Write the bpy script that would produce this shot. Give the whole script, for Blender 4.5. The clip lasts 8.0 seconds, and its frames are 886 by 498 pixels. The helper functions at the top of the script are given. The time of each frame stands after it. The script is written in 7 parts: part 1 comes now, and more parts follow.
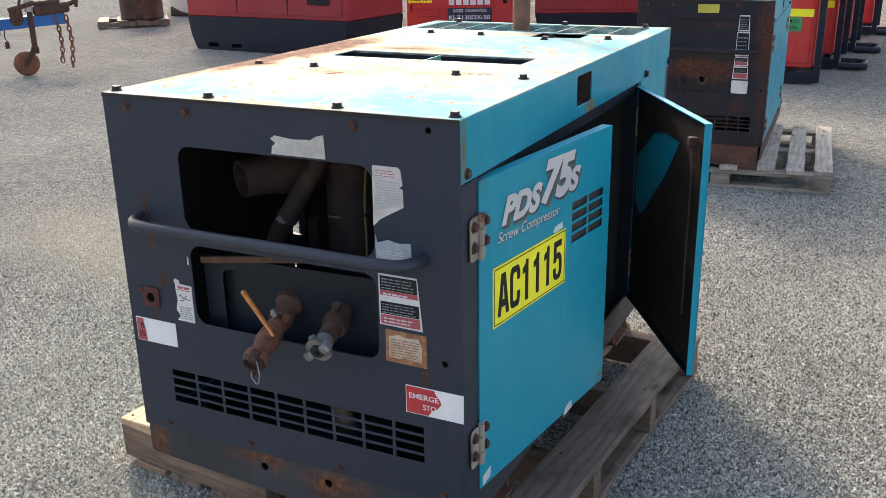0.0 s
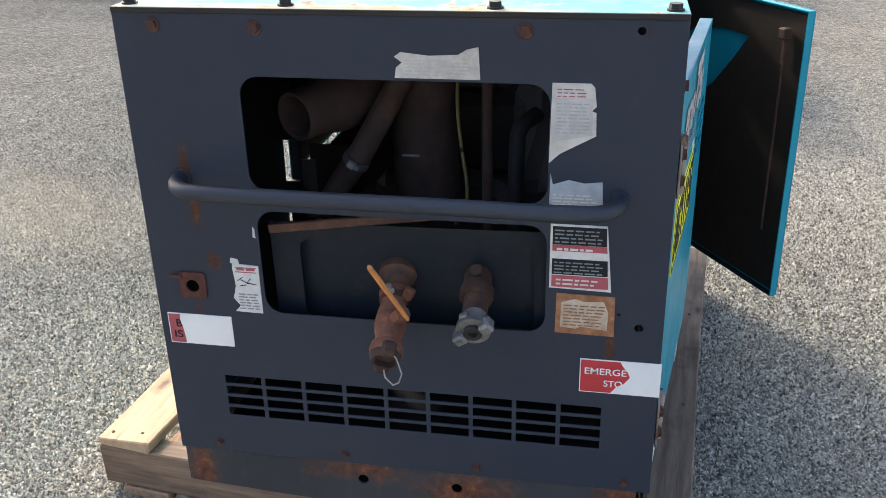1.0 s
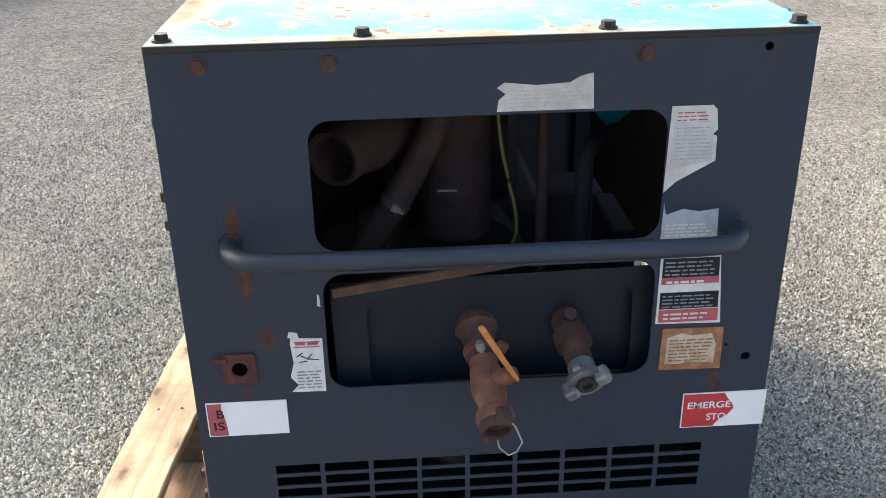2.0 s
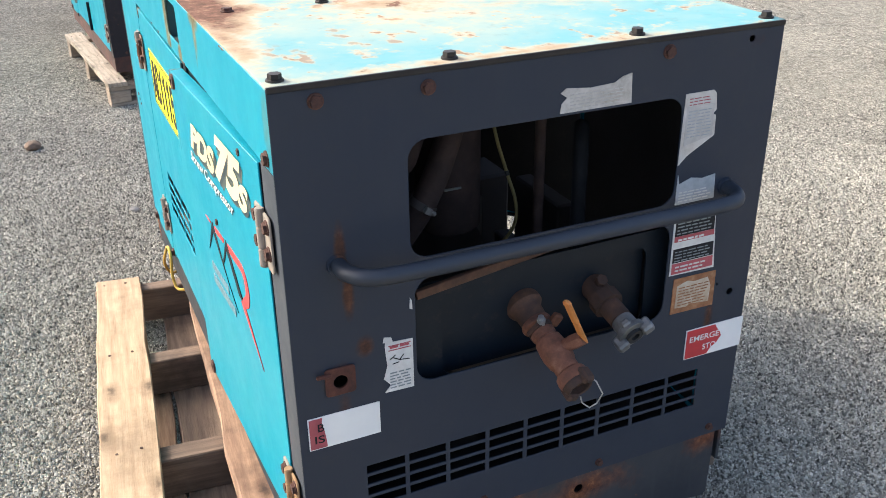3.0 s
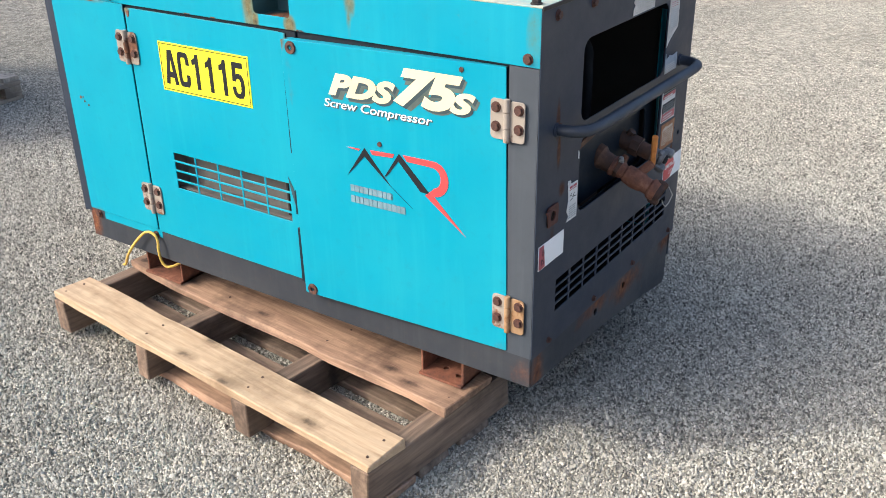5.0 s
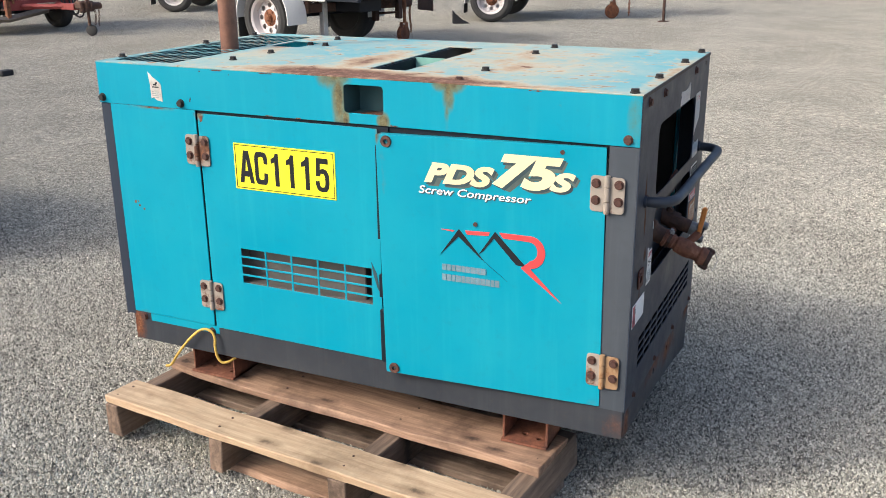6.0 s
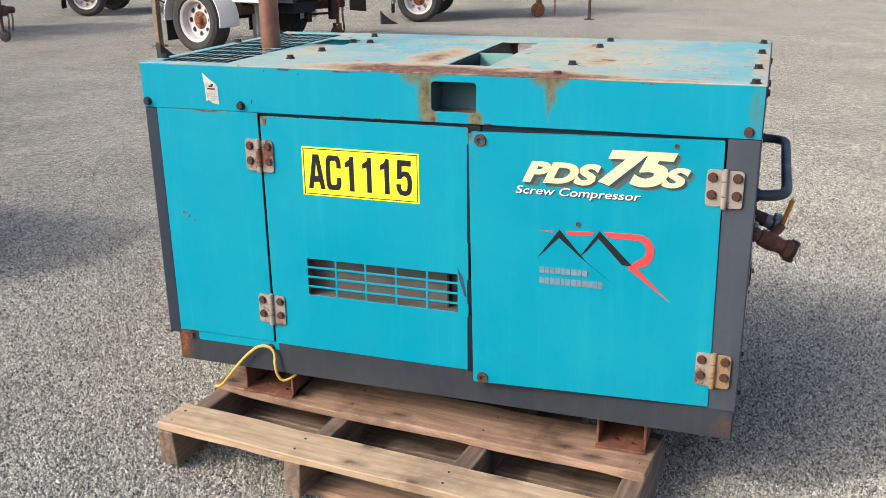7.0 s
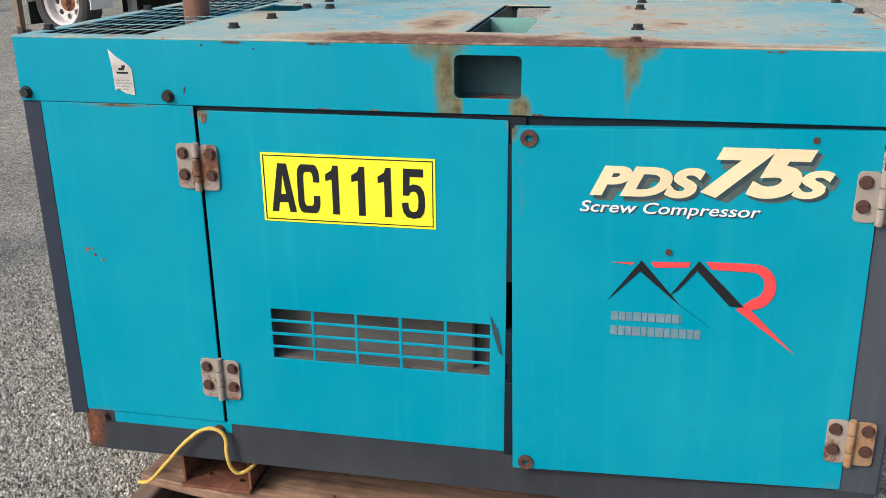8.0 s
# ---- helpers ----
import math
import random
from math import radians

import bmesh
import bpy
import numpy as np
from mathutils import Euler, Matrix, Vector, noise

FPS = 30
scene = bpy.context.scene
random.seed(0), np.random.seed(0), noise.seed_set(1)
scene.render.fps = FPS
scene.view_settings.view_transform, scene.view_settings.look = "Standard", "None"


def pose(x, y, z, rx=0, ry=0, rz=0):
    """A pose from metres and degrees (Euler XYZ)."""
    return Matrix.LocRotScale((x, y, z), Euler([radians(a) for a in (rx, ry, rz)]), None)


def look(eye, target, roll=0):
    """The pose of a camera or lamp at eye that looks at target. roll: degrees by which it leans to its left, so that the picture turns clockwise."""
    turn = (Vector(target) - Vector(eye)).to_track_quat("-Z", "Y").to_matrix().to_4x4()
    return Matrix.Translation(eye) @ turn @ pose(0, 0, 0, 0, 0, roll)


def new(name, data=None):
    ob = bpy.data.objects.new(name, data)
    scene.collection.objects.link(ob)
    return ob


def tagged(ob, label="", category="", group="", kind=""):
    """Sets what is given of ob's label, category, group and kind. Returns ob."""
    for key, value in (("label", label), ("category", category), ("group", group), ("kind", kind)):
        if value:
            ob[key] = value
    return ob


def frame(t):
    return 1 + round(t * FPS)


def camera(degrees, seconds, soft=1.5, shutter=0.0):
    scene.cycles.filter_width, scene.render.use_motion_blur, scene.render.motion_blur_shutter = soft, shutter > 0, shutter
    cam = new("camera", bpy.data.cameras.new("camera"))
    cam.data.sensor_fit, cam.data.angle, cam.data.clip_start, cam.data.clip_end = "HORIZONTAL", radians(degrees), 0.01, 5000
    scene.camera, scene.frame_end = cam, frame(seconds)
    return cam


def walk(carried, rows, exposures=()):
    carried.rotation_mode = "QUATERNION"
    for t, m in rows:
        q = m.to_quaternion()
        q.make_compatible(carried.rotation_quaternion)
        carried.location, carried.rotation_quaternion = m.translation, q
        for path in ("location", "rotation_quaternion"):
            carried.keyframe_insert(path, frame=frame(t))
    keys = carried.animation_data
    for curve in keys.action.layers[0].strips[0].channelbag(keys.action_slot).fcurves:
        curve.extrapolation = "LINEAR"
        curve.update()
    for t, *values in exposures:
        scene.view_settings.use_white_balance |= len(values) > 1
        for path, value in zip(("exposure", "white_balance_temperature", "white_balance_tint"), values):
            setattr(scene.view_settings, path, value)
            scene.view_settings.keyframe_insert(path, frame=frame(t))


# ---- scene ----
cam = camera(50.7, 8.0, 0.8)
PATH = [
    (0, (0.975, -1.294, 1.272), (0.14, 0.401, 0.617), -1.0),
    (0.3, (0.758, -1.279, 1.227), (-0.011, 0.435, 0.541), -1.4),
    (0.5, (0.615, -1.242, 1.235), (-0.084, 0.483, 0.5), -1.5),
    (0.7, (0.461, -1.207, 1.225), (-0.104, 0.542, 0.436), -1.5),
    (1, (0.294, -1.143, 1.196), (-0.06, 0.643, 0.367), -1.3),
    (1.2, (0.175, -1.107, 1.203), (-0.055, 0.697, 0.37), -1.0),
    (1.5, (0.045, -1.084, 1.224), (-0.075, 0.727, 0.383), -0.9),
    (1.7, (-0.018, -1.051, 1.206), (-0.069, 0.762, 0.362), -1.0),
    (2.8, (-0.486, -0.974, 1.254), (0.16, 0.705, 0.381), -0.7),
    (3, (-0.603, -0.997, 1.28), (0.129, 0.642, 0.398), -0.8),
    (3.2, (-0.696, -1.003, 1.279), (0.132, 0.599, 0.415), -1.0),
    (3.5, (-0.849, -0.968, 1.281), (0.162, 0.519, 0.405), -1.1),
    (3.7, (-0.987, -0.913, 1.282), (0.129, 0.494, 0.403), -0.8),
    (4, (-1.199, -0.869, 1.26), (0.012, 0.461, 0.384), -0.7),
    (4.2, (-1.326, -0.859, 1.263), (-0.054, 0.408, 0.383), -0.4),
    (5.3, (-1.923, -0.67, 1.32), (-0.35, 0.247, 0.494), -0.6),
    (5.5, (-2.018, -0.596, 1.314), (-0.375, 0.26, 0.562), -0.4),
    (6, (-2.193, -0.415, 1.292), (-0.477, 0.387, 0.65), -0.5),
    (6.2, (-2.266, -0.358, 1.299), (-0.55, 0.448, 0.663), -0.6),
    (6.3, (-2.307, -0.318, 1.299), (-0.584, 0.48, 0.672), -0.5),
    (6.5, (-2.341, -0.242, 1.318), (-0.615, 0.546, 0.683), -0.6),
    (6.8, (-2.319, -0.108, 1.302), (-0.563, 0.598, 0.656), -0.8),
    (7, (-2.26, 0.002, 1.27), (-0.471, 0.624, 0.629), -0.7),
    (7.2, (-2.182, 0.125, 1.277), (-0.365, 0.65, 0.629), -0.6),
    (7.5, (-2.042, 0.253, 1.243), (-0.209, 0.718, 0.591), -0.6),
    (7.7, (-1.932, 0.335, 1.202), (-0.095, 0.775, 0.544), -0.8),
    (8, (-1.75, 0.416, 1.167), (0.093, 0.798, 0.492), -0.6),
]
walk(cam, [(t, look(eye, target, roll)) for t, eye, target, roll in PATH], [(0, 0.26, 6600, 10), (0.5, 0.23, 6600, 10), (1, 0.36, 6550, 10), (1.5, 0.43, 6500, 10), (3, 0.18, 6350, 10), (4, -0.03, 6150, 10), (5.5, -0.11, 6100, 10), (6, -0.37, 6100, 10), (6.5, -0.43, 6100, 10), (7, -0.47, 6050, 10), (7.5, -0.62, 6000, 10), (8, -0.78, 5950, 10)])

# ---- light ----
SUN_FROM = Vector((-0.97, 0.98, 1.0))
world = bpy.data.worlds.new("sky")
scene.world = world
world.use_nodes = True
wn = world.node_tree.nodes
sky = wn.new("ShaderNodeTexSky")
sky.sky_type = "NISHITA"
sky.sun_disc = False
sky.sun_elevation = math.atan2(1.0, math.hypot(0.97, 0.98))
sky.sun_rotation = math.atan2(-0.97, 0.98)
sky.air_density, sky.dust_density, sky.ozone_density = 0.8, 5.0, 0.4
world.node_tree.links.new(sky.outputs[0], wn["Background"].inputs[0])
wn["Background"].inputs[1].default_value = 0.41
sun = new("sun", bpy.data.lights.new("sun", "SUN"))
sun.data.energy, sun.data.angle, sun.data.color = 2.42, radians(3.5), (1.0, 0.94, 0.84)
sun.matrix_world = look(SUN_FROM * 20, (0, 0, 0))


# ---- materials ----
def link(nt, a, b):
    nt.links.new(a, b)


def node(nt, kind, **values):
    n = nt.nodes.new(kind)
    for key, value in values.items():
        n.inputs[key].default_value = value
    return n


def noise_node(nt, coord, scale, detail=4.0, rough=0.6, stretch=(1, 1, 1), shift=(0, 0, 0)):
    mp = nt.nodes.new("ShaderNodeMapping")
    mp.inputs["Scale"].default_value, mp.inputs["Location"].default_value = stretch, shift
    link(nt, coord, mp.inputs["Vector"])
    n = node(nt, "ShaderNodeTexNoise", Scale=scale, Detail=detail, Roughness=rough)
    link(nt, mp.outputs[0], n.inputs["Vector"])
    return n.outputs["Fac"]


def ramp(nt, fac, *stops):
    r = nt.nodes.new("ShaderNodeValToRGB")
    e = r.color_ramp.elements
    while len(e) < len(stops):
        e.new(0.5)
    for el, (p, c) in zip(e, stops):
        el.position = p
        el.color = (*c, 1) if isinstance(c, tuple) else (c, c, c, 1)
    link(nt, fac, r.inputs[0])
    return r.outputs[0]


def blend(nt, fac, a, b, mode="MIX"):
    m = nt.nodes.new("ShaderNodeMix")
    m.data_type, m.blend_type = "RGBA", mode
    for socket, v in ((m.inputs[0], fac), (m.inputs[6], a), (m.inputs[7], b)):
        if isinstance(v, tuple):
            socket.default_value = (*v, 1)
        elif isinstance(v, (int, float)):
            socket.default_value = v
        else:
            link(nt, v, socket)
    return m.outputs[2]


def maths(nt, op, a, b):
    m = nt.nodes.new("ShaderNodeMath")
    m.operation, m.use_clamp = op, True
    for socket, v in ((m.inputs[0], a), (m.inputs[1], b)):
        if isinstance(v, (int, float)):
            socket.default_value = v
        else:
            link(nt, v, socket)
    return m.outputs[0]


def material(name):
    m = bpy.data.materials.new(name)
    m.use_nodes = True
    nt = m.node_tree
    tc = nt.nodes.new("ShaderNodeTexCoord")
    return m, nt, nt.nodes["Principled BSDF"], tc.outputs["Object"]


def bump(nt, bsdf, height, strength, distance):
    b = node(nt, "ShaderNodeBump", Strength=strength, Distance=distance)
    link(nt, height, b.inputs["Height"])
    link(nt, b.outputs[0], bsdf.inputs["Normal"])


RUST_DARK, RUST, RUST_PALE = (0.050, 0.020, 0.012), (0.16, 0.058, 0.024), (0.33, 0.15, 0.065)


def plain(name, colour, rough=0.5, metal=0.0, vary=0.18, scale=25.0, relief=0.0):
    """A surface with a fine and a coarse variation of its colour and gloss."""
    m, nt, bsdf, co = material(name)
    a = noise_node(nt, co, scale, 5)
    b = noise_node(nt, co, scale * 0.13, 3)
    v = maths(nt, "ADD", maths(nt, "MULTIPLY", a, 0.5), maths(nt, "MULTIPLY", b, 0.5))
    lo, hi = tuple(c * (1 - vary) for c in colour), tuple(min(1, c * (1 + vary)) for c in colour)
    link(nt, ramp(nt, v, (0.3, lo), (0.7, hi)), bsdf.inputs["Base Color"])
    link(nt, ramp(nt, a, (0.3, max(0.02, rough - 0.08)), (0.7, min(1, rough + 0.1))), bsdf.inputs["Roughness"])
    bsdf.inputs["Metallic"].default_value = metal
    if relief:
        bump(nt, bsdf, a, 0.5, relief)
    return m


def rusty(name, lo=RUST_DARK, mid=RUST, hi=RUST_PALE, scale=30.0, rough=0.85):
    m, nt, bsdf, co = material(name)
    a = noise_node(nt, co, scale, 7, 0.7)
    b = noise_node(nt, co, scale * 0.2, 4, 0.6)
    v = maths(nt, "ADD", maths(nt, "MULTIPLY", a, 0.55), maths(nt, "MULTIPLY", b, 0.45))
    link(nt, ramp(nt, v, (0.34, lo), (0.52, mid), (0.68, hi)), bsdf.inputs["Base Color"])
    bsdf.inputs["Roughness"].default_value = rough
    bump(nt, bsdf, a, 0.6, 0.0015)
    return m


def painted(name, colour, faded, rough=0.38, fade=0.5, rust=0.0, streak=0.25, dirt=(0.10, 0.07, 0.045), spots=(), tones=(RUST_DARK, RUST, RUST_PALE), halo=None, spread=(0.35, 0.75), flecks=0.0, gloss=0.22):
    """Old machine paint: faded in clouds, streaked from top to bottom, with rust spots.
    spots: (centre, radii, amount) of rust stains with a shape of their own."""
    m, nt, bsdf, co = material(name)
    cloud = noise_node(nt, co, 2.6, 5, 0.65)
    col = blend(nt, ramp(nt, cloud, (spread[0], 0.0), (spread[1], fade)), colour, faded)
    runs = noise_node(nt, co, 6.0, 4, 0.6, (6, 6, 0.35))
    col = blend(nt, ramp(nt, runs, (0.52, 0.0), (0.85, streak)), col, faded)
    grime = noise_node(nt, co, 38.0, 6, 0.7)
    col = blend(nt, ramp(nt, grime, (0.56, 0.0), (0.9, 0.35)), col, dirt)
    tone = noise_node(nt, co, 60.0, 6, 0.72)
    rusts = ramp(nt, tone, (0.32, tones[0]), (0.55, tones[1]), (0.75, tones[2]))
    edge = noise_node(nt, co, 13.0, 7, 0.68, (1, 1, 0.8), (3.1, 0.7, 9.2))
    mask = ramp(nt, edge, (0.735 - rust, 0.0), (0.80 - rust, 1.0))
    ring = ramp(nt, edge, (0.66 - rust, 0.0), (0.76 - rust, 0.75))
    for centre, radii, amount in spots:
        mp = nt.nodes.new("ShaderNodeMapping")
        mp.vector_type = "TEXTURE"
        mp.inputs["Location"].default_value, mp.inputs["Scale"].default_value = centre, radii
        link(nt, co, mp.inputs["Vector"])
        g = nt.nodes.new("ShaderNodeTexGradient")
        g.gradient_type = "SPHERICAL"
        link(nt, mp.outputs[0], g.inputs[0])
        spot = maths(nt, "ADD", maths(nt, "MULTIPLY", g.outputs["Fac"], amount), maths(nt, "SUBTRACT", edge, 0.42))
        mask = maths(nt, "MAXIMUM", mask, maths(nt, "MULTIPLY", ramp(nt, spot, (0.33, 0.0), (0.72, 1.0)), ramp(nt, g.outputs["Fac"], (0.0, 0.0), (0.2, 1.0))))
        ring = maths(nt, "MAXIMUM", ring, maths(nt, "MULTIPLY", ramp(nt, spot, (0.16, 0.0), (0.46, 0.9)), ramp(nt, g.outputs["Fac"], (0.0, 0.0), (0.15, 1.0))))
    if flecks:
        fine = noise_node(nt, co, 30.0, 3, 0.55, (1, 0.8, 1), (1.3, 5.1, 0.4))
        where = ramp(nt, noise_node(nt, co, 4.0, 3, 0.5, (1, 1, 1), (7.7, 2.2, 1.0)), (0.36, 0.0), (0.52, 1.0))
        col = blend(nt, maths(nt, "MULTIPLY", ramp(nt, fine, (0.575, 0.0), (0.635, flecks * 0.8)), where), col, (0.50, 0.34, 0.19))
        col = blend(nt, maths(nt, "MULTIPLY", ramp(nt, fine, (0.635, 0.0), (0.665, flecks)), where), col, (0.21, 0.10, 0.055))
    if halo:
        col = blend(nt, ring, col, halo)
    col = blend(nt, maths(nt, "MULTIPLY", mask, 0.9), col, rusts)
    link(nt, col, bsdf.inputs["Base Color"])
    gl = ramp(nt, noise_node(nt, co, 9.0, 5, 0.7), (0.3, rough - 0.06), (0.7, rough + 0.12))
    link(nt, blend(nt, mask, gl, (0.85, 0.85, 0.85)), bsdf.inputs["Roughness"])
    bsdf.inputs["Specular IOR Level"].default_value = gloss
    bump(nt, bsdf, maths(nt, "ADD", maths(nt, "MULTIPLY", noise_node(nt, co, 3.5, 2), 0.9), maths(nt, "MULTIPLY", grime, 0.05)), 0.25, 0.01)
    return m


TEAL = (0.0040, 0.240, 0.338)
TEAL_PALE = (0.025, 0.328, 0.390)
TEAL_DIRT = (0.022, 0.13, 0.15)
SLATE = (0.0240, 0.0322, 0.0485)
# stains on the hood are given from the machine's base point
OLIVE = ((0.055, 0.036, 0.018), (0.15, 0.118, 0.052), (0.20, 0.21, 0.13))
PURPLE = ((0.050, 0.022, 0.019), (0.15, 0.072, 0.054), (0.36, 0.22, 0.14))
mat_teal = painted("teal_paint", TEAL, TEAL_PALE, 0.36, 0.48, -0.005, 0.45, TEAL_DIRT, gloss=0.19, tones=OLIVE, spots=[
    ((-0.37, -0.128, 0.62), (0.05, 0.016, 0.16), 0.38), ((-0.37, -0.110, 0.735), (0.05, 0.020, 0.03), 0.8), ((-0.37, 0.40, 0.735), (0.05, 0.025, 0.02), 0.8), ((-0.37, 0.55, 0.745), (0.05, 0.12, 0.012), 0.6),
    ((-0.37, -0.62, 0.16), (0.05, 0.05, 0.02), 0.2), ((-0.37, -0.10, 0.17), (0.05, 0.03, 0.05), 0.2), ((-0.37, 0.65, 0.17), (0.05, 0.06, 0.02), 0.5), ((0.37, -0.62, 0.74), (0.05, 0.03, 0.06), 0.5), ((0.37, -0.12, 0.17), (0.2, 0.04, 0.03), 0.6)])
mat_skirt = painted("teal_hood_side", TEAL, TEAL_PALE, 0.36, 0.32, 0.02, 0.35, TEAL_DIRT, gloss=0.20, tones=OLIVE, halo=(0.085, 0.17, 0.13), spots=[
    ((-0.37, -0.005, 0.81), (0.05, 0.026, 0.12), 0.85), ((-0.37, 0.004, 0.852), (0.05, 0.060, 0.042), 0.8), ((-0.37, -0.28, 0.856), (0.05, 0.050, 0.034), 1.0), ((-0.37, -0.278, 0.835), (0.05, 0.020, 0.060), 0.75), ((-0.37, -0.275, 0.80), (0.05, 0.009, 0.075), 0.4),
    ((-0.37, -0.118, 0.757), (0.05, 0.020, 0.028), 0.9), ((-0.37, -0.02, 0.757), (0.05, 0.014, 0.03), 0.8), ((-0.37, -0.685, 0.80), (0.05, 0.018, 0.10), 0.12), ((0.37, -0.685, 0.80), (0.05, 0.022, 0.12), 0.55), ((0.37, -0.02, 0.758), (0.05, 0.05, 0.03), 0.8)])
mat_top = painted("faded_hood_top", (0.150, 0.338, 0.360), (0.385, 0.385, 0.300), 0.70, 0.9, 0.11, 0.0, gloss=0.03, tones=PURPLE, halo=(0.50, 0.38, 0.24), spread=(0.41, 0.69), flecks=0.7, spots=[
    ((-0.325, 0.02, 0.853), (0.115, 0.36, 0.1), 1.1), ((-0.345, -0.22, 0.853), (0.075, 0.30, 0.1), 1.1), ((-0.325, -0.275, 0.853), (0.085, 0.075, 0.1), 0.9), ((-0.10, 0.06, 0.853), (0.28, 0.085, 0.1), 0.62),
    ((-0.13, -0.33, 0.853), (0.16, 0.07, 0.1), 0.42), ((0.05, -0.28, 0.853), (0.42, 0.38, 0.1), 0.30), ((-0.02, 0.43, 0.853), (0.2, 0.10, 0.1), 0.42), ((-0.05, -0.69, 0.853), (0.5, 0.03, 0.1), 0.35), ((-0.36, -0.45, 0.853), (0.05, 0.25, 0.1), 0.5)])
mat_slate = painted("dark_slate_paint", SLATE, (0.035, 0.042, 0.054), 0.46, 0.4, 0.01, 0.3, (0.05, 0.045, 0.04), tones=((0.030, 0.016, 0.011), (0.095, 0.040, 0.020), (0.20, 0.095, 0.045)), spots=[
    ((-0.297, -0.70, 0.636), (0.013, 0.05, 0.060), 1.05), ((-0.290, -0.70, 0.575), (0.012, 0.05, 0.055), 0.95), ((-0.272, -0.70, 0.49), (0.020, 0.05, 0.026), 0.9), ((-0.309, -0.70, 0.450), (0.034, 0.05, 0.040), 0.8), ((-0.305, -0.70, 0.405), (0.016, 0.05, 0.05), 0.55), ((0.30, -0.70, 0.39), (0.015, 0.05, 0.06), 0.7),
    ((0.33, -0.70, 0.83), (0.05, 0.05, 0.03), 0.3), ((0.02, -0.70, 0.41), (0.02, 0.05, 0.06), 0.35)])
# paler copy of the slate: fading plus the sun on the left side, as colour
mat_slate_lit = painted("sunlit_faded_slate", (0.044, 0.053, 0.064), (0.095, 0.107, 0.120), 0.5, 0.5, 0.0, 0.5, (0.05, 0.045, 0.04))
mat_base = painted("rusted_base_paint", (0.026, 0.031, 0.039), (0.078, 0.080, 0.082), 0.5, 0.5, 0.02, 0.3, spots=[
    ((-0.07, -0.70, 0.14), (0.16, 0.06, 0.05), 0.62), ((0.09, -0.70, 0.12), (0.18, 0.06, 0.06), 0.68), ((-0.34, -0.68, 0.11), (0.05, 0.06, 0.09), 0.9), ((0.33, -0.70, 0.14), (0.08, 0.06, 0.05), 0.7), ((-0.36, 0.68, 0.13), (0.06, 0.05, 0.1), 0.9)])
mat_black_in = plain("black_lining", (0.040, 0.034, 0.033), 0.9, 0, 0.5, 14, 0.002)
# near-black teal: the shade inside the canopy is put into this colour
mat_shaded_teal = painted("shaded_inner_paint", (0.0055, 0.0105, 0.017), (0.013, 0.020, 0.028), 0.5, 0.4, 0.03, 0.3)
mat_rust = rusty("rusted_steel")
mat_rust_red = rusty("red_brown_rust", (0.06, 0.022, 0.014), (0.17, 0.062, 0.032), (0.29, 0.13, 0.075), 45, 0.8)
mat_rust_dark = rusty("dark_rusted_iron", (0.018, 0.012, 0.009), (0.06, 0.028, 0.017), (0.13, 0.06, 0.03), 40, 0.8)
mat_bolt = rusty("rusted_bolt", (0.026, 0.012, 0.009), (0.072, 0.028, 0.018), (0.145, 0.058, 0.035), 120, 0.78)
mat_bolt_black = plain("blackened_bolt", (0.022, 0.019, 0.017), 0.6, 0.3, 0.5, 150)
mat_zinc = painted("zinc_hinge_plate", (0.26, 0.225, 0.185), (0.37, 0.325, 0.275), 0.45, 0.5, 0.17, 0.3)
mat_zinc_brown = painted("browned_hinge_plate", (0.27, 0.165, 0.085), (0.41, 0.28, 0.165), 0.55, 0.5, 0.18, 0.3, tones=((0.10, 0.045, 0.02), (0.25, 0.12, 0.05), (0.40, 0.22, 0.11)))
mat_steel = plain("worn_zinc_casting", (0.36, 0.36, 0.35), 0.45, 0.7, 0.4, 60, 0.001)
mat_rubber = plain("black_rubber", (0.018, 0.018, 0.018), 0.8, 0, 0.4, 40, 0.001)
mat_white = plain("white_vinyl", (0.72, 0.73, 0.72), 0.4, 0, 0.08, 20)
mat_paper = plain("weathered_white_label", (0.55, 0.55, 0.53), 0.5, 0, 0.22, 90)
mat_grey_label = plain("weathered_grey_label", (0.30, 0.33, 0.35), 0.45, 0, 0.35, 70)
mat_worn_print = plain("worn_print", (0.42, 0.41, 0.39), 0.5, 0, 0.35, 45)
mat_rust_label = rusty("rust_stained_label", (0.12, 0.05, 0.02), (0.28, 0.12, 0.05), (0.45, 0.26, 0.14), 55, 0.7)
mat_browned_paper = rusty("browned_paper", (0.25, 0.13, 0.065), (0.46, 0.37, 0.27), (0.56, 0.50, 0.42), 70, 0.7)
mat_dirty_paper = rusty("dirty_paper", (0.30, 0.27, 0.22), (0.50, 0.48, 0.44), (0.60, 0.59, 0.56), 45, 0.6)
mat_black_ink = plain("black_vinyl", (0.012, 0.013, 0.016), 0.55, 0, 0.3)
mat_black_ink.node_tree.nodes["Principled BSDF"].inputs["Specular IOR Level"].default_value = 0.2
mat_grey_ink = plain("grey_vinyl", (0.19, 0.22, 0.23), 0.5, 0, 0.25, 60)
mat_faint_print = plain("faint_grey_print", (0.135, 0.225, 0.265), 0.5, 0, 0.3, 120)
mat_red_ink = plain("red_vinyl", (0.46, 0.028, 0.035), 0.42, 0, 0.2, 60)
mat_pink_ink = plain("faded_red_vinyl", (0.36, 0.07, 0.085), 0.5, 0, 0.3, 80)
mat_logo_red = plain("bright_red_vinyl", (0.70, 0.055, 0.055), 0.42, 0, 0.12, 60)
mat_cream = plain("cream_vinyl", (0.74, 0.63, 0.38), 0.42, 0, 0.14, 9)
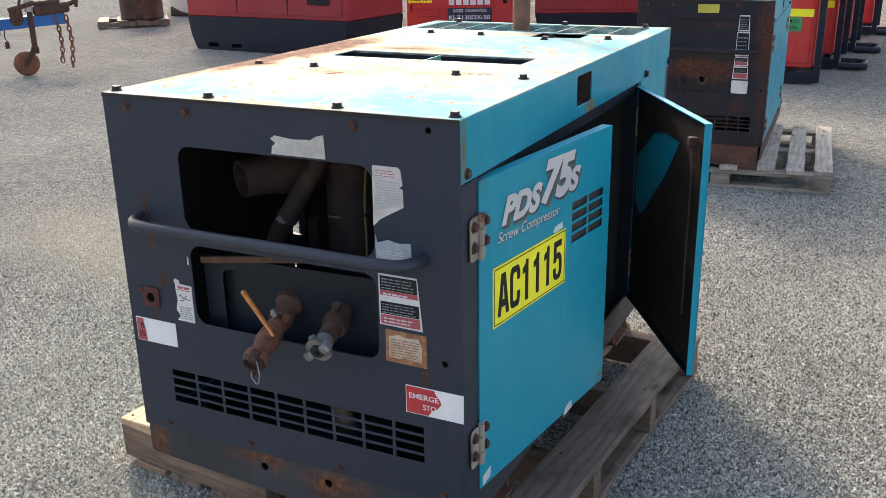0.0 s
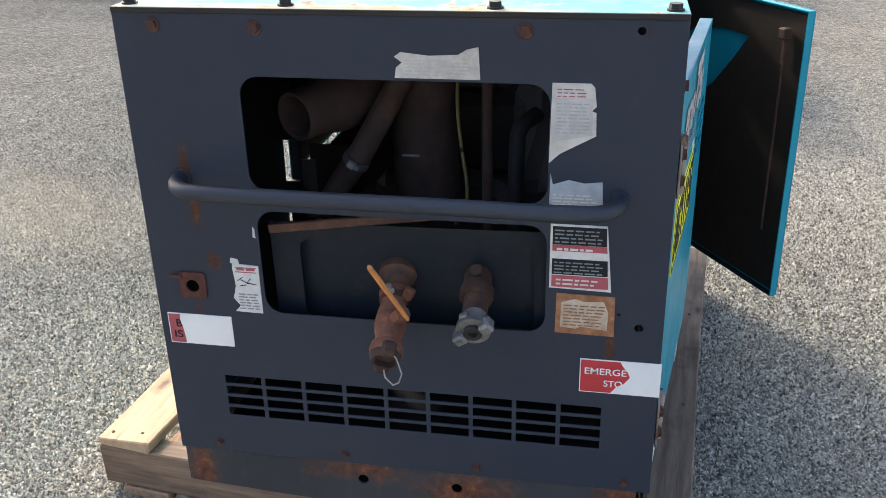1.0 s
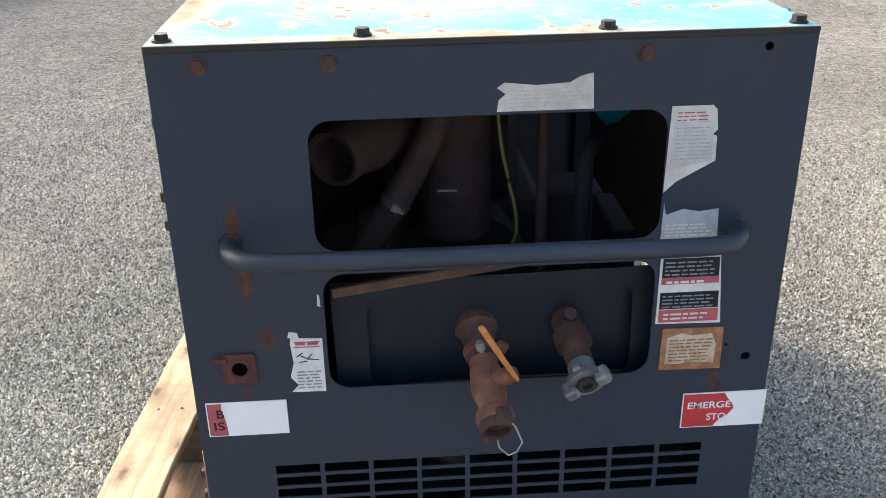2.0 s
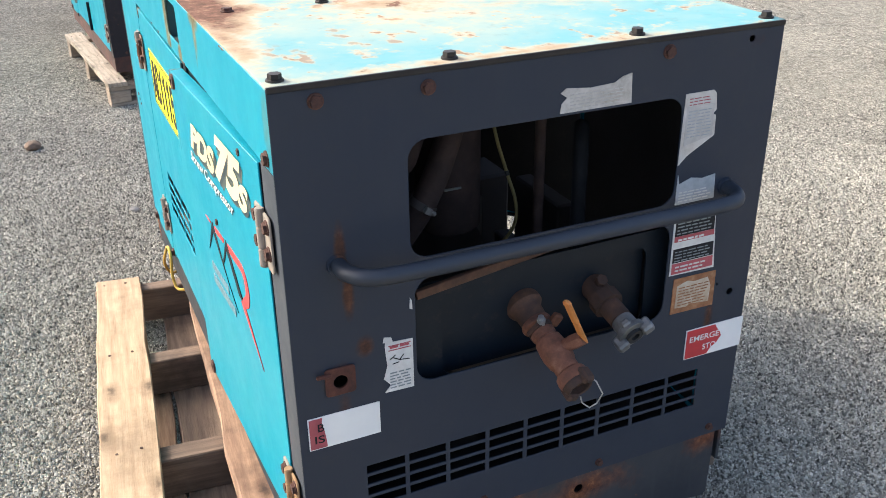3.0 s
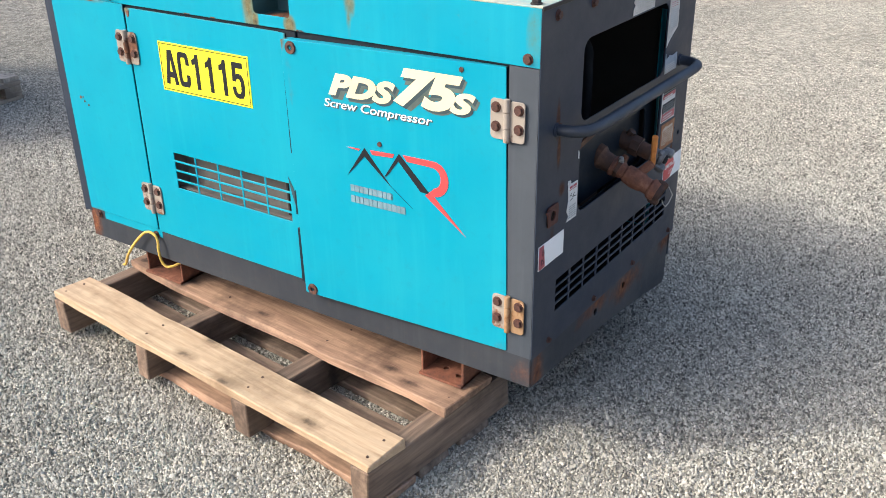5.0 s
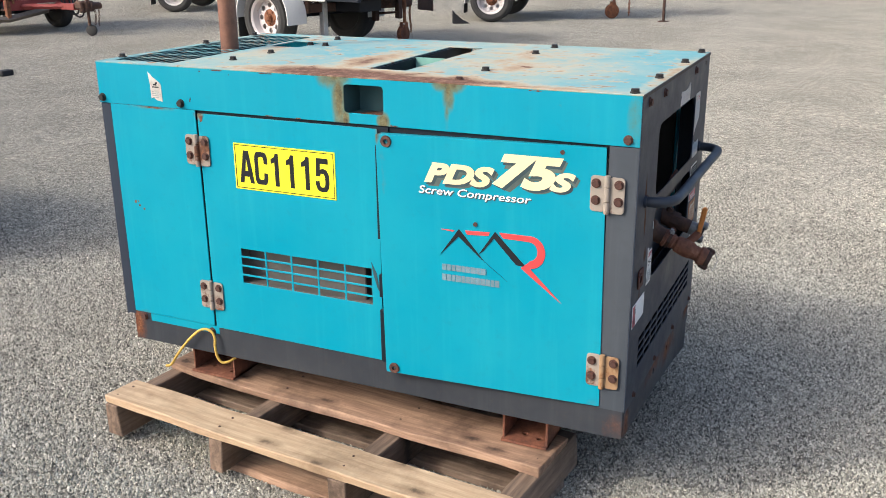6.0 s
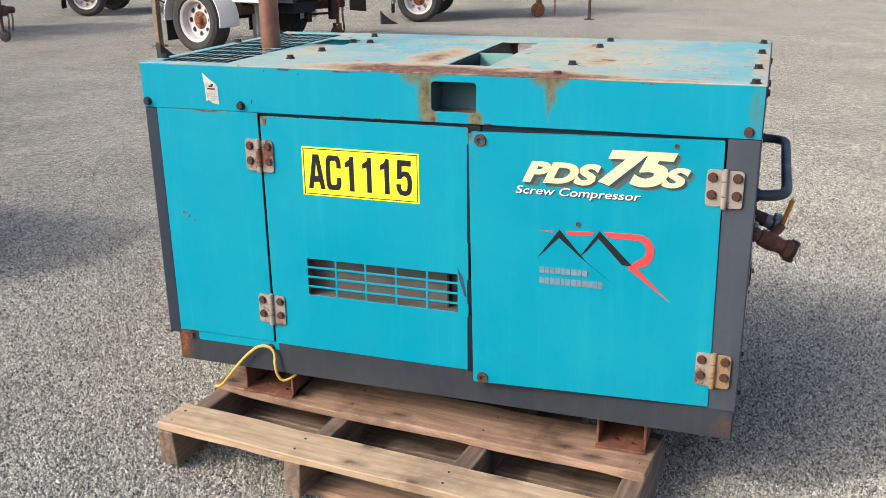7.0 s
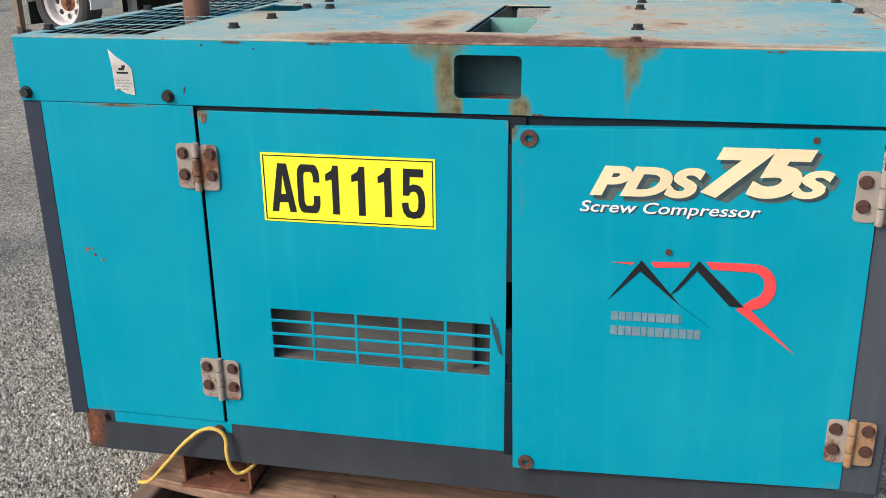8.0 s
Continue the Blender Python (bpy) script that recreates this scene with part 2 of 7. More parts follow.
mat_silver = plain("grey_white_vinyl", (0.50, 0.50, 0.49), 0.4, 0, 0.14, 12)
mat_shade_ink = plain("dark_teal_vinyl", (0.025, 0.05, 0.06), 0.5, 0, 0.25, 60)
mat_film = plain("browned_clear_film", (0.075, 0.105, 0.092), 0.55, 0, 0.5, 25)
mat_yellow = plain("yellow_reflective_vinyl", (0.86, 0.80, 0.02), 0.4, 0, 0.04, 30)
mat_yellow_dim = plain("faded_yellow_vinyl", (0.42, 0.38, 0.05), 0.6, 0, 0.15, 30)
mat_orange = plain("orange_coated_lever", (0.52, 0.20, 0.05), 0.5, 0, 0.3, 60, 0.0006)
mat_rope = plain("yellow_rope", (0.55, 0.36, 0.07), 0.85, 0, 0.35, 200, 0.002)
mat_green_in = plain("pale_green_sheet", (0.16, 0.34, 0.29), 0.5, 0, 0.2, 20)
mat_bar = plain("slate_tube_paint", (0.018, 0.025, 0.037), 0.55, 0, 0.25, 18)


def wood(name, dark, light, along=1, bands=0.38, stains=0.75):
    m, nt, bsdf, co = material(name)
    info = nt.nodes.new("ShaderNodeObjectInfo")
    at = nt.nodes.new("ShaderNodeVectorMath")
    at.operation = "ADD"
    link(nt, co, at.inputs[0])
    off = nt.nodes.new("ShaderNodeVectorMath")
    off.operation, off.inputs[1].default_value = "SCALE", (0, 0, 0)
    comb = nt.nodes.new("ShaderNodeCombineXYZ")
    for i in range(3):
        link(nt, info.outputs["Random"], comb.inputs[i])
    link(nt, comb.outputs[0], off.inputs[0])
    off.inputs["Scale"].default_value = 37.0
    link(nt, off.outputs[0], at.inputs[1])
    grain = noise_node(nt, at.outputs[0], 9, 6, 0.62, tuple(0.55 if i == along else 9 for i in range(3)))
    fine = noise_node(nt, at.outputs[0], 60, 4, 0.6, tuple(0.4 if i == along else 6 for i in range(3)))
    v = maths(nt, "ADD", maths(nt, "MULTIPLY", grain, 0.7), maths(nt, "MULTIPLY", fine, 0.3))
    col = ramp(nt, v, (0.3, dark), (0.68, light))
    ring = node(nt, "ShaderNodeTexWave", Scale=5.5, Distortion=9.0, Detail=4.0)
    ring.inputs["Detail Scale"].default_value = 1.2
    ring.bands_direction = "X" if along == 1 else "Y"
    rm = nt.nodes.new("ShaderNodeMapping")
    rm.inputs["Scale"].default_value = (2.2, 0.5, 2.2) if along == 1 else (0.5, 2.2, 2.2)
    link(nt, at.outputs[0], rm.inputs[0])
    link(nt, rm.outputs[0], ring.inputs["Vector"])
    col = blend(nt, ramp(nt, ring.outputs["Fac"], (0.45, 0.0), (1.0, bands)), col, tuple(c * 0.62 for c in dark))
    stain = noise_node(nt, at.outputs[0], 4.5, 6, 0.68)
    col = blend(nt, ramp(nt, stain, (0.50, 0.0), (0.68, stains)), col, tuple(c * 0.42 for c in dark))
    kn = nt.nodes.new("ShaderNodeTexVoronoi")
    kn.voronoi_dimensions = "2D"
    kn.inputs["Scale"].default_value = 3.4
    mp = nt.nodes.new("ShaderNodeMapping")
    mp.inputs["Scale"].default_value = (2.7, 1.2, 1.0) if along == 1 else (1.2, 2.7, 1.0)
    link(nt, at.outputs[0], mp.inputs[0])
    link(nt, mp.outputs[0], kn.inputs["Vector"])
    rough_edge = noise_node(nt, at.outputs[0], 26, 5, 0.7)
    near = maths(nt, "ADD", kn.outputs["Distance"], maths(nt, "MULTIPLY", rough_edge, 0.26))
    keep = nt.nodes.new("ShaderNodeSeparateColor")
    link(nt, kn.outputs["Color"], keep.inputs[0])
    some = ramp(nt, keep.outputs[0], (0.45, 0.0), (0.55, 1.0))
    col = blend(nt, maths(nt, "MULTIPLY", ramp(nt, near, (0.16, 0.85), (0.34, 0.0)), some), col, tuple(c * 0.60 for c in dark))
    col = blend(nt, maths(nt, "MULTIPLY", ramp(nt, near, (0.13, 0.9), (0.21, 0.0)), some), col, tuple(c * 0.22 for c in dark))
    tint = ramp(nt, info.outputs["Random"], (0.0, 0.82), (1.0, 1.12))
    link(nt, blend(nt, 1.0, col, tint, "MULTIPLY"), bsdf.inputs["Base Color"])
    bsdf.inputs["Roughness"].default_value = 0.82
    bump(nt, bsdf, v, 0.55, 0.0025)
    return m


mat_pine = wood("fresh_pine", (0.325, 0.210, 0.118), (0.54, 0.400, 0.255), bands=0.22, stains=0.60)
mat_old_wood = wood("weathered_brown_wood", (0.150, 0.082, 0.050), (0.41, 0.262, 0.165), bands=0.22)
# bearers and bottom boards: darker brown than the deck boards
mat_dark_wood = wood("dark_brown_wood", (0.085, 0.055, 0.037), (0.24, 0.165, 0.112), 0)
mat_dark_board = wood("dark_brown_board", (0.125, 0.083, 0.056), (0.33, 0.235, 0.165))
mat_grey_wood = wood("weathered_grey_wood", (0.10, 0.070, 0.050), (0.25, 0.190, 0.138))
mat_dry_wood = wood("dry_grey_wood", (0.30, 0.25, 0.19), (0.52, 0.45, 0.36))
mat_dry_bearer = wood("dry_grey_bearer", (0.20, 0.155, 0.11), (0.38, 0.31, 0.235), 0)


def gravel_colours(nt, key):
    return ramp(nt, key, (0.0, (0.15, 0.142, 0.122)), (0.3, (0.235, 0.224, 0.190)), (0.7, (0.37, 0.353, 0.302)), (1.0, (0.52, 0.497, 0.430)))


def yard_tint(nt, co, col):
    """The yard's own patches: sandier and darker ground, metres across."""
    mid = noise_node(nt, co, 1.1, 5, 0.6)
    sand = noise_node(nt, co, 0.33, 5, 0.6, (1, 1, 1), (4.0, 2.0, 0))
    col = blend(nt, ramp(nt, sand, (0.48, 0.0), (0.72, 0.4)), col, (0.44, 0.41, 0.335))
    mp = nt.nodes.new("ShaderNodeMapping")
    mp.vector_type = "TEXTURE"
    mp.inputs["Location"].default_value, mp.inputs["Scale"].default_value = (-2.0, 1.55, 0.0), (1.25, 0.62, 1.0)
    mp.inputs["Rotation"].default_value = (0, 0, radians(-12))
    link(nt, co, mp.inputs["Vector"])
    g = nt.nodes.new("ShaderNodeTexGradient")
    g.gradient_type = "SPHERICAL"
    link(nt, mp.outputs[0], g.inputs[0])
    fines = maths(nt, "ADD", maths(nt, "MULTIPLY", g.outputs["Fac"], 0.9), maths(nt, "SUBTRACT", noise_node(nt, co, 5.0, 6, 0.7), 0.5))
    col = blend(nt, ramp(nt, fines, (0.10, 0.0), (0.60, 0.42)), col, (0.58, 0.51, 0.385))
    return blend(nt, 0.5, col, ramp(nt, mid, (0.3, (0.62, 0.615, 0.58)), (0.7, (1.20, 1.215, 1.17))), "MULTIPLY")


def ground_material():
    m, nt, bsdf, co = material("crushed_grey_gravel")
    vo = node(nt, "ShaderNodeTexVoronoi", Scale=165.0, Randomness=1.0)
    link(nt, co, vo.inputs["Vector"])
    sep = nt.nodes.new("ShaderNodeSeparateColor")
    link(nt, vo.outputs["Color"], sep.inputs[0])
    col = gravel_colours(nt, sep.outputs[0])
    # darkens the gaps between stones: the shade down there painted into the colour
    col = blend(nt, ramp(nt, vo.outputs["Distance"], (0.42, 0.0), (0.75, 0.75)), col, (0.08, 0.074, 0.066))
    big = node(nt, "ShaderNodeTexVoronoi", Scale=34.0, Randomness=1.0)
    link(nt, co, big.inputs["Vector"])
    sep2 = nt.nodes.new("ShaderNodeSeparateColor")
    link(nt, big.outputs["Color"], sep2.inputs[0])
    clump = maths(nt, "ADD", maths(nt, "MULTIPLY", sep2.outputs[0], 0.5), maths(nt, "MULTIPLY", noise_node(nt, co, 14.0, 4, 0.7), 0.5))
    col = blend(nt, 1.0, col, ramp(nt, clump, (0.2, 1.6), (0.8, 2.5)), "MULTIPLY")
    dark = node(nt, "ShaderNodeTexVoronoi", Scale=40.0, Randomness=1.0)
    link(nt, co, dark.inputs["Vector"])
    sep3 = nt.nodes.new("ShaderNodeSeparateColor")
    link(nt, dark.outputs["Color"], sep3.inputs[0])
    single = maths(nt, "MULTIPLY", ramp(nt, dark.outputs["Distance"], (0.26, 1.0), (0.42, 0.0)), ramp(nt, sep3.outputs[1], (0.34, 0.62), (0.40, 0.0)))
    col = blend(nt, single, col, (0.11, 0.103, 0.092))
    link(nt, yard_tint(nt, co, col), bsdf.inputs["Base Color"])
    bsdf.inputs["Roughness"].default_value = 0.92
    bsdf.inputs["Specular IOR Level"].default_value = 0.05
    bsdf.inputs["Diffuse Roughness"].default_value = 0.9
    h = ramp(nt, vo.outputs["Distance"], (0.05, 1.0), (0.8, 0.0))
    fine = noise_node(nt, co, 260, 3)
    relief = maths(nt, "ADD", maths(nt, "MULTIPLY", h, 0.6), maths(nt, "MULTIPLY", fine, 0.15))
    bump(nt, bsdf, maths(nt, "ADD", relief, maths(nt, "MULTIPLY", clump, 0.25)), 1.0, 0.022)
    return m


def stone_material():
    m, nt, bsdf, co = material("crushed_stone_chips")
    geo = nt.nodes.new("ShaderNodeNewGeometry")
    col = ramp(nt, geo.outputs["Random Per Island"], (0.0, (0.072, 0.068, 0.060)), (0.16, (0.165, 0.157, 0.137)), (0.42, (0.305, 0.291, 0.250)), (0.75, (0.475, 0.455, 0.392)), (0.93, (0.58, 0.553, 0.478)), (1.0, (0.70, 0.672, 0.590)))
    grain = noise_node(nt, co, 420, 3)
    col = blend(nt, 0.5, col, ramp(nt, grain, (0.3, 0.82), (0.7, 1.29)), "MULTIPLY")
    link(nt, yard_tint(nt, co, col), bsdf.inputs["Base Color"])
    bsdf.inputs["Roughness"].default_value = 0.88
    bsdf.inputs["Specular IOR Level"].default_value = 0.05
    bsdf.inputs["Diffuse Roughness"].default_value = 0.4
    return m


mat_ground = ground_material()
mat_stone = stone_material()


# ---- shapes ----
BASE = {}


def yard(p):
    """Where a far thing of the yard stands: its plan, drawn from the corner nearest to it, a fortieth closer."""
    if math.hypot(p[0], p[1]) < 4.5:
        return tuple(p)
    cx, cy = (-2.3, -0.2) if p[0] > 2.0 else (0.97, -1.29)
    return (cx + 0.975 * (p[0] - cx), cy + 0.975 * (p[1] - cy), p[2])


def thing(name, origin, label, category, group="", turn=0.0):
    e = new(name)
    e.empty_display_size = 0.1
    e.matrix_basis = pose(*yard(origin), 0, 0, turn)
    BASE[e] = Vector(origin)
    return tagged(e, label, category, group)


def top_of(ob):
    while ob.parent:
        ob = ob.parent
    return ob


def finish(me, mat, smooth):
    me.materials.clear()
    me.materials.append(mat)
    if smooth is not None:
        me.polygons.foreach_set("use_smooth", [True] * len(me.polygons))
        me.set_sharp_from_angle(angle=radians(smooth))


def part(name, shape, mat, parent, label="", smooth=32):
    """One mesh under a thing or a part. Shapes are given in the coordinates that the thing's origin is given in."""
    if isinstance(shape, bmesh.types.BMesh):
        me = bpy.data.meshes.new(name)
        shape.to_mesh(me)
        shape.free()
    else:
        me = shape
    me.transform(Matrix.Translation(-BASE[top_of(parent)]))
    finish(me, mat, smooth)
    ob = new(name, me)
    ob.parent = parent
    return tagged(ob, label) if label else ob


def put(name, me, m, parent):
    """A further part on an existing mesh, at the pose m in the thing's coordinates."""
    ob = new(name, me)
    ob.parent = parent
    ob.matrix_basis = Matrix.Translation(-BASE[top_of(parent)]) @ m
    return ob


def lone(name, shape, mat, label="", category="", kind="", smooth=32, group=""):
    me = shape
    if isinstance(shape, bmesh.types.BMesh):
        me = bpy.data.meshes.new(name)
        shape.to_mesh(me)
        shape.free()
    finish(me, mat, smooth)
    return tagged(new(name, me), label, category, group, kind)


def box(x0, x1, y0, y1, z0, z1, bevel=0.002):
    bm = bmesh.new()
    bmesh.ops.create_cube(bm, size=1.0, matrix=Matrix.LocRotScale(((x0 + x1) / 2, (y0 + y1) / 2, (z0 + z1) / 2), None, (x1 - x0, y1 - y0, z1 - z0)))
    if bevel:
        bmesh.ops.bevel(bm, geom=list(bm.edges), offset=bevel, segments=1, affect="EDGES", clamp_overlap=True)
    return bm


def join(*shapes):
    out = bmesh.new()
    for s in shapes:
        if isinstance(s, bmesh.types.BMesh):
            me = bpy.data.meshes.new("tmp")
            s.to_mesh(me)
            s.free()
        else:
            me = s
        out.from_mesh(me)
        bpy.data.meshes.remove(me)
    return out


def moved(bm, m):
    bm.transform(m)
    return bm


def rod(p0, p1, r, r2=None, seg=18, bevel=0.0):
    p0, p1 = Vector(p0), Vector(p1)
    d = p1 - p0
    bm = bmesh.new()
    bmesh.ops.create_cone(bm, cap_ends=True, segments=seg, radius1=r, radius2=r if r2 is None else r2, depth=d.length)
    if bevel:
        caps = [e for e in bm.edges if any(len(f.verts) > 4 for f in e.link_faces)]
        bmesh.ops.bevel(bm, geom=caps, offset=bevel, segments=2, affect="EDGES")
    q = d.to_track_quat("Z", "Y").to_matrix().to_4x4()
    bm.transform(Matrix.Translation((p0 + p1) / 2) @ q)
    return bm


def lathe(profile, seg=24, m=None):
    """Turns (radius, height) pairs round z."""
    bm = bmesh.new()
    rings = []
    for r, z in profile:
        rings.append([bm.verts.new((r * math.cos(2 * math.pi * i / seg), r * math.sin(2 * math.pi * i / seg), z)) for i in range(seg)])
    for a, b in zip(rings, rings[1:]):
        for i in range(seg):
            bm.faces.new((a[i], a[(i + 1) % seg], b[(i + 1) % seg], b[i]))
    for ring, flip in ((rings[0], True), (rings[-1], False)):
        if (Vector(ring[0].co) - Vector(ring[seg // 2].co)).length > 1e-5:
            bm.faces.new(list(reversed(ring)) if flip else ring)
    bmesh.ops.remove_doubles(bm, verts=bm.verts, dist=1e-6)
    bmesh.ops.recalc_face_normals(bm, faces=bm.faces)
    if m:
        bm.transform(m)
    return bm


def from_curve(cu):
    ob = bpy.data.objects.new("tmp", cu)
    me = bpy.data.meshes.new_from_object(ob)
    bpy.data.objects.remove(ob)
    bpy.data.curves.remove(cu)
    return me


def tube(points, r, smooth=True, seg=4):
    cu = bpy.data.curves.new("tmp", "CURVE")
    cu.dimensions, cu.bevel_depth, cu.bevel_resolution, cu.use_fill_caps, cu.resolution_u = "3D", r, seg, True, 8
    if smooth:
        sp = cu.splines.new("BEZIER")
        sp.bezier_points.add(len(points) - 1)
        for b, p in zip(sp.bezier_points, points):
            b.co = p
            b.handle_left_type = b.handle_right_type = "AUTO"
    else:
        sp = cu.splines.new("POLY")
        sp.points.add(len(points) - 1)
        for b, p in zip(sp.points, points):
            b.co = (*p, 1)
    return from_curve(cu)


FRONT, LEFT, RIGHT, TOP, BACK = (Vector(v) for v in ((0, -1, 0), (-1, 0, 0), (1, 0, 0), (0, 0, 1), (0, 1, 0)))


def facing(side, at):
    """The frame of a face: u to the right and v up as one looks at it, w outwards; at: its place along its axis."""
    u = {0: Vector((1, 0, 0)), 1: Vector((0, -1, 0)), 2: Vector((0, 1, 0)), 3: Vector((1, 0, 0)), 4: Vector((-1, 0, 0))}[(FRONT, LEFT, RIGHT, TOP, BACK).index(side)]
    v = Vector((0, 1, 0)) if side is TOP else Vector((0, 0, 1))
    o = Vector((abs(side.x), abs(side.y), abs(side.z))) * at
    m = Matrix.Identity(4)
    for i, c in enumerate((u, v, side, o)):
        m[0][i], m[1][i], m[2][i] = c
    return m


def rect(u0, u1, v0, v1, r=0.0, n=4):
    if r <= 0:
        return [(u0, v0), (u1, v0), (u1, v1), (u0, v1)]
    pts = []
    for cu, cv, a0 in ((u1 - r, v0 + r, -90), (u1 - r, v1 - r, 0), (u0 + r, v1 - r, 90), (u0 + r, v0 + r, 180)):
        pts += [(cu + r * math.cos(radians(a0 + 90 * i / n)), cv + r * math.sin(radians(a0 + 90 * i / n))) for i in range(n + 1)]
    return pts


def disc(u, v, r, n=14):
    return [(u + r * math.cos(2 * math.pi * i / n), v + r * math.sin(2 * math.pi * i / n)) for i in range(n)]


def plate(outline, holes, thick, m, bevel=0.0):
    """A sheet with holes: its outer face lies in the frame m's plane, its thickness behind it."""
    cu = bpy.data.curves.new("tmp", "CURVE")
    cu.dimensions, cu.fill_mode, cu.extrude = "2D", "BOTH", thick / 2 - bevel
    cu.bevel_depth, cu.offset, cu.bevel_resolution = bevel, -bevel, 0
    for ring in (outline, *holes):
        sp = cu.splines.new("POLY")
        sp.points.add(len(ring) - 1)
        for p, (u, v) in zip(sp.points, ring):
            p.co = (u, v, 0, 1)
        sp.use_cyclic_u = True
    me = from_curve(cu)
    bm = bmesh.new()
    bm.from_mesh(me)
    bpy.data.meshes.remove(me)
    bmesh.ops.remove_doubles(bm, verts=bm.verts, dist=2e-6)
    bm.transform(m @ Matrix.Translation((0, 0, -thick / 2)))
    me = bpy.data.meshes.new("tmp")
    bm.to_mesh(me)
    bm.free()
    return me


def words(text, u, v, height, width, m, bold=0.0, slant=0.0, depth=0.0006, lift=0.0):
    """Lettering whose lower left corner lies at (u, v) of the frame m, stretched to a height and a width."""
    cu = bpy.data.curves.new("tmp", "FONT")
    cu.body, cu.size, cu.shear, cu.offset, cu.extrude, cu.resolution_u = text, 1.0, slant, bold, 0.0, 5
    me = from_curve(cu)
    co = np.empty(len(me.vertices) * 3)
    me.vertices.foreach_get("co", co)
    co = co.reshape(-1, 3)
    lo, hi = co.min(0), co.max(0)
    me.transform(m @ Matrix.Translation((u, v, depth + lift)) @ Matrix.Diagonal((width / (hi[0] - lo[0]), height / (hi[1] - lo[1]), 1, 1)) @ Matrix.Translation((-lo[0], -lo[1], 0)))
    return me


def bolt_mesh(name, r, h, mat, washer=True):
    shapes = [moved(rod((0, 0, 0), (0, 0, h), r, r * 0.95, 6), pose(0, 0, 0, 0, 0, 17))]
    if washer:
        shapes.append(rod((0, 0, -0.001), (0, 0, h * 0.28), r * 1.28, r * 1.22, 14))
    bm = join(*shapes)
    me = bpy.data.meshes.new(name)
    bm.to_mesh(me)
    bm.free()
    finish(me, mat, 30)
    return me

# ---- ground ----
def ground_sheet():
    bm = bmesh.new()
    bmesh.ops.create_grid(bm, x_segments=8, y_segments=8, size=600)
    return bm


lone("ground", ground_sheet(), mat_ground, "open yard of compacted crushed grey gravel", "ground", "structure", None)


def chips(count, x0, x1, y0, y1, rmin, rmax, seed):
    """Loose stone chips: low pointed pieces lying on the ground, thinning out towards the rim."""
    g = np.random.default_rng(seed)
    mid, half = np.array([(x0 + x1) / 2, (y0 + y1) / 2]), np.array([(x1 - x0) / 2, (y1 - y0) / 2])
    rad, ang = np.sqrt(g.uniform(0, 1, count)), g.uniform(0, 2 * np.pi, count)
    rad = np.where(rad > 0.80, 0.80 + (rad - 0.80) * g.uniform(0.6, 4.5, count), rad)
    c = np.stack([mid[0] + half[0] * rad * np.cos(ang), mid[1] + half[1] * rad * np.sin(ang), g.uniform(-0.0014, 0.0018, count)], 1)
    c = c[~((np.abs(c[:, 0]) < 0.30) & (c[:, 1] > 0.30) & (c[:, 1] < 1.25))]
    count = len(c)
    r = g.uniform(rmin, rmax, count) * g.uniform(0.7, 1.3, count)
    unit = np.array([(1.1, 0.1, 0), (-0.75, 0.85, 0), (-0.65, -0.8, 0), (0, 0, 1.45)], float)
    v = unit[None] * (r[:, None, None] * g.uniform(0.7, 1.25, (count, 4, 1)))
    v += g.uniform(-0.34, 0.34, (count, 4, 3)) * r[:, None, None]
    a = g.uniform(0, 2 * np.pi, count)
    ca, sa = np.cos(a)[:, None], np.sin(a)[:, None]
    v = np.stack([v[..., 0] * ca - v[..., 1] * sa, v[..., 0] * sa + v[..., 1] * ca, v[..., 2]], -1) + c[:, None]
    tri = np.array([(0, 1, 3), (1, 2, 3), (2, 0, 3)])
    f = (tri[None] + 4 * np.arange(count)[:, None, None]).reshape(-1)
    me = bpy.data.meshes.new("gravel")
    me.vertices.add(count * 4)
    me.vertices.foreach_set("co", v.reshape(-1))
    me.loops.add(len(f))
    me.loops.foreach_set("vertex_index", f.astype(np.int32))
    me.polygons.add(len(f) // 3)
    me.polygons.foreach_set("loop_start", np.arange(0, len(f), 3, dtype=np.int32))
    me.update(calc_edges=True)
    return me


lone("gravel", chips(860000, -2.5, 2.2, -1.9, 3.0, 0.0022, 0.0046, 4), mat_stone, "loose crushed grey stone chips over the yard", "gravel", "stuff", None)


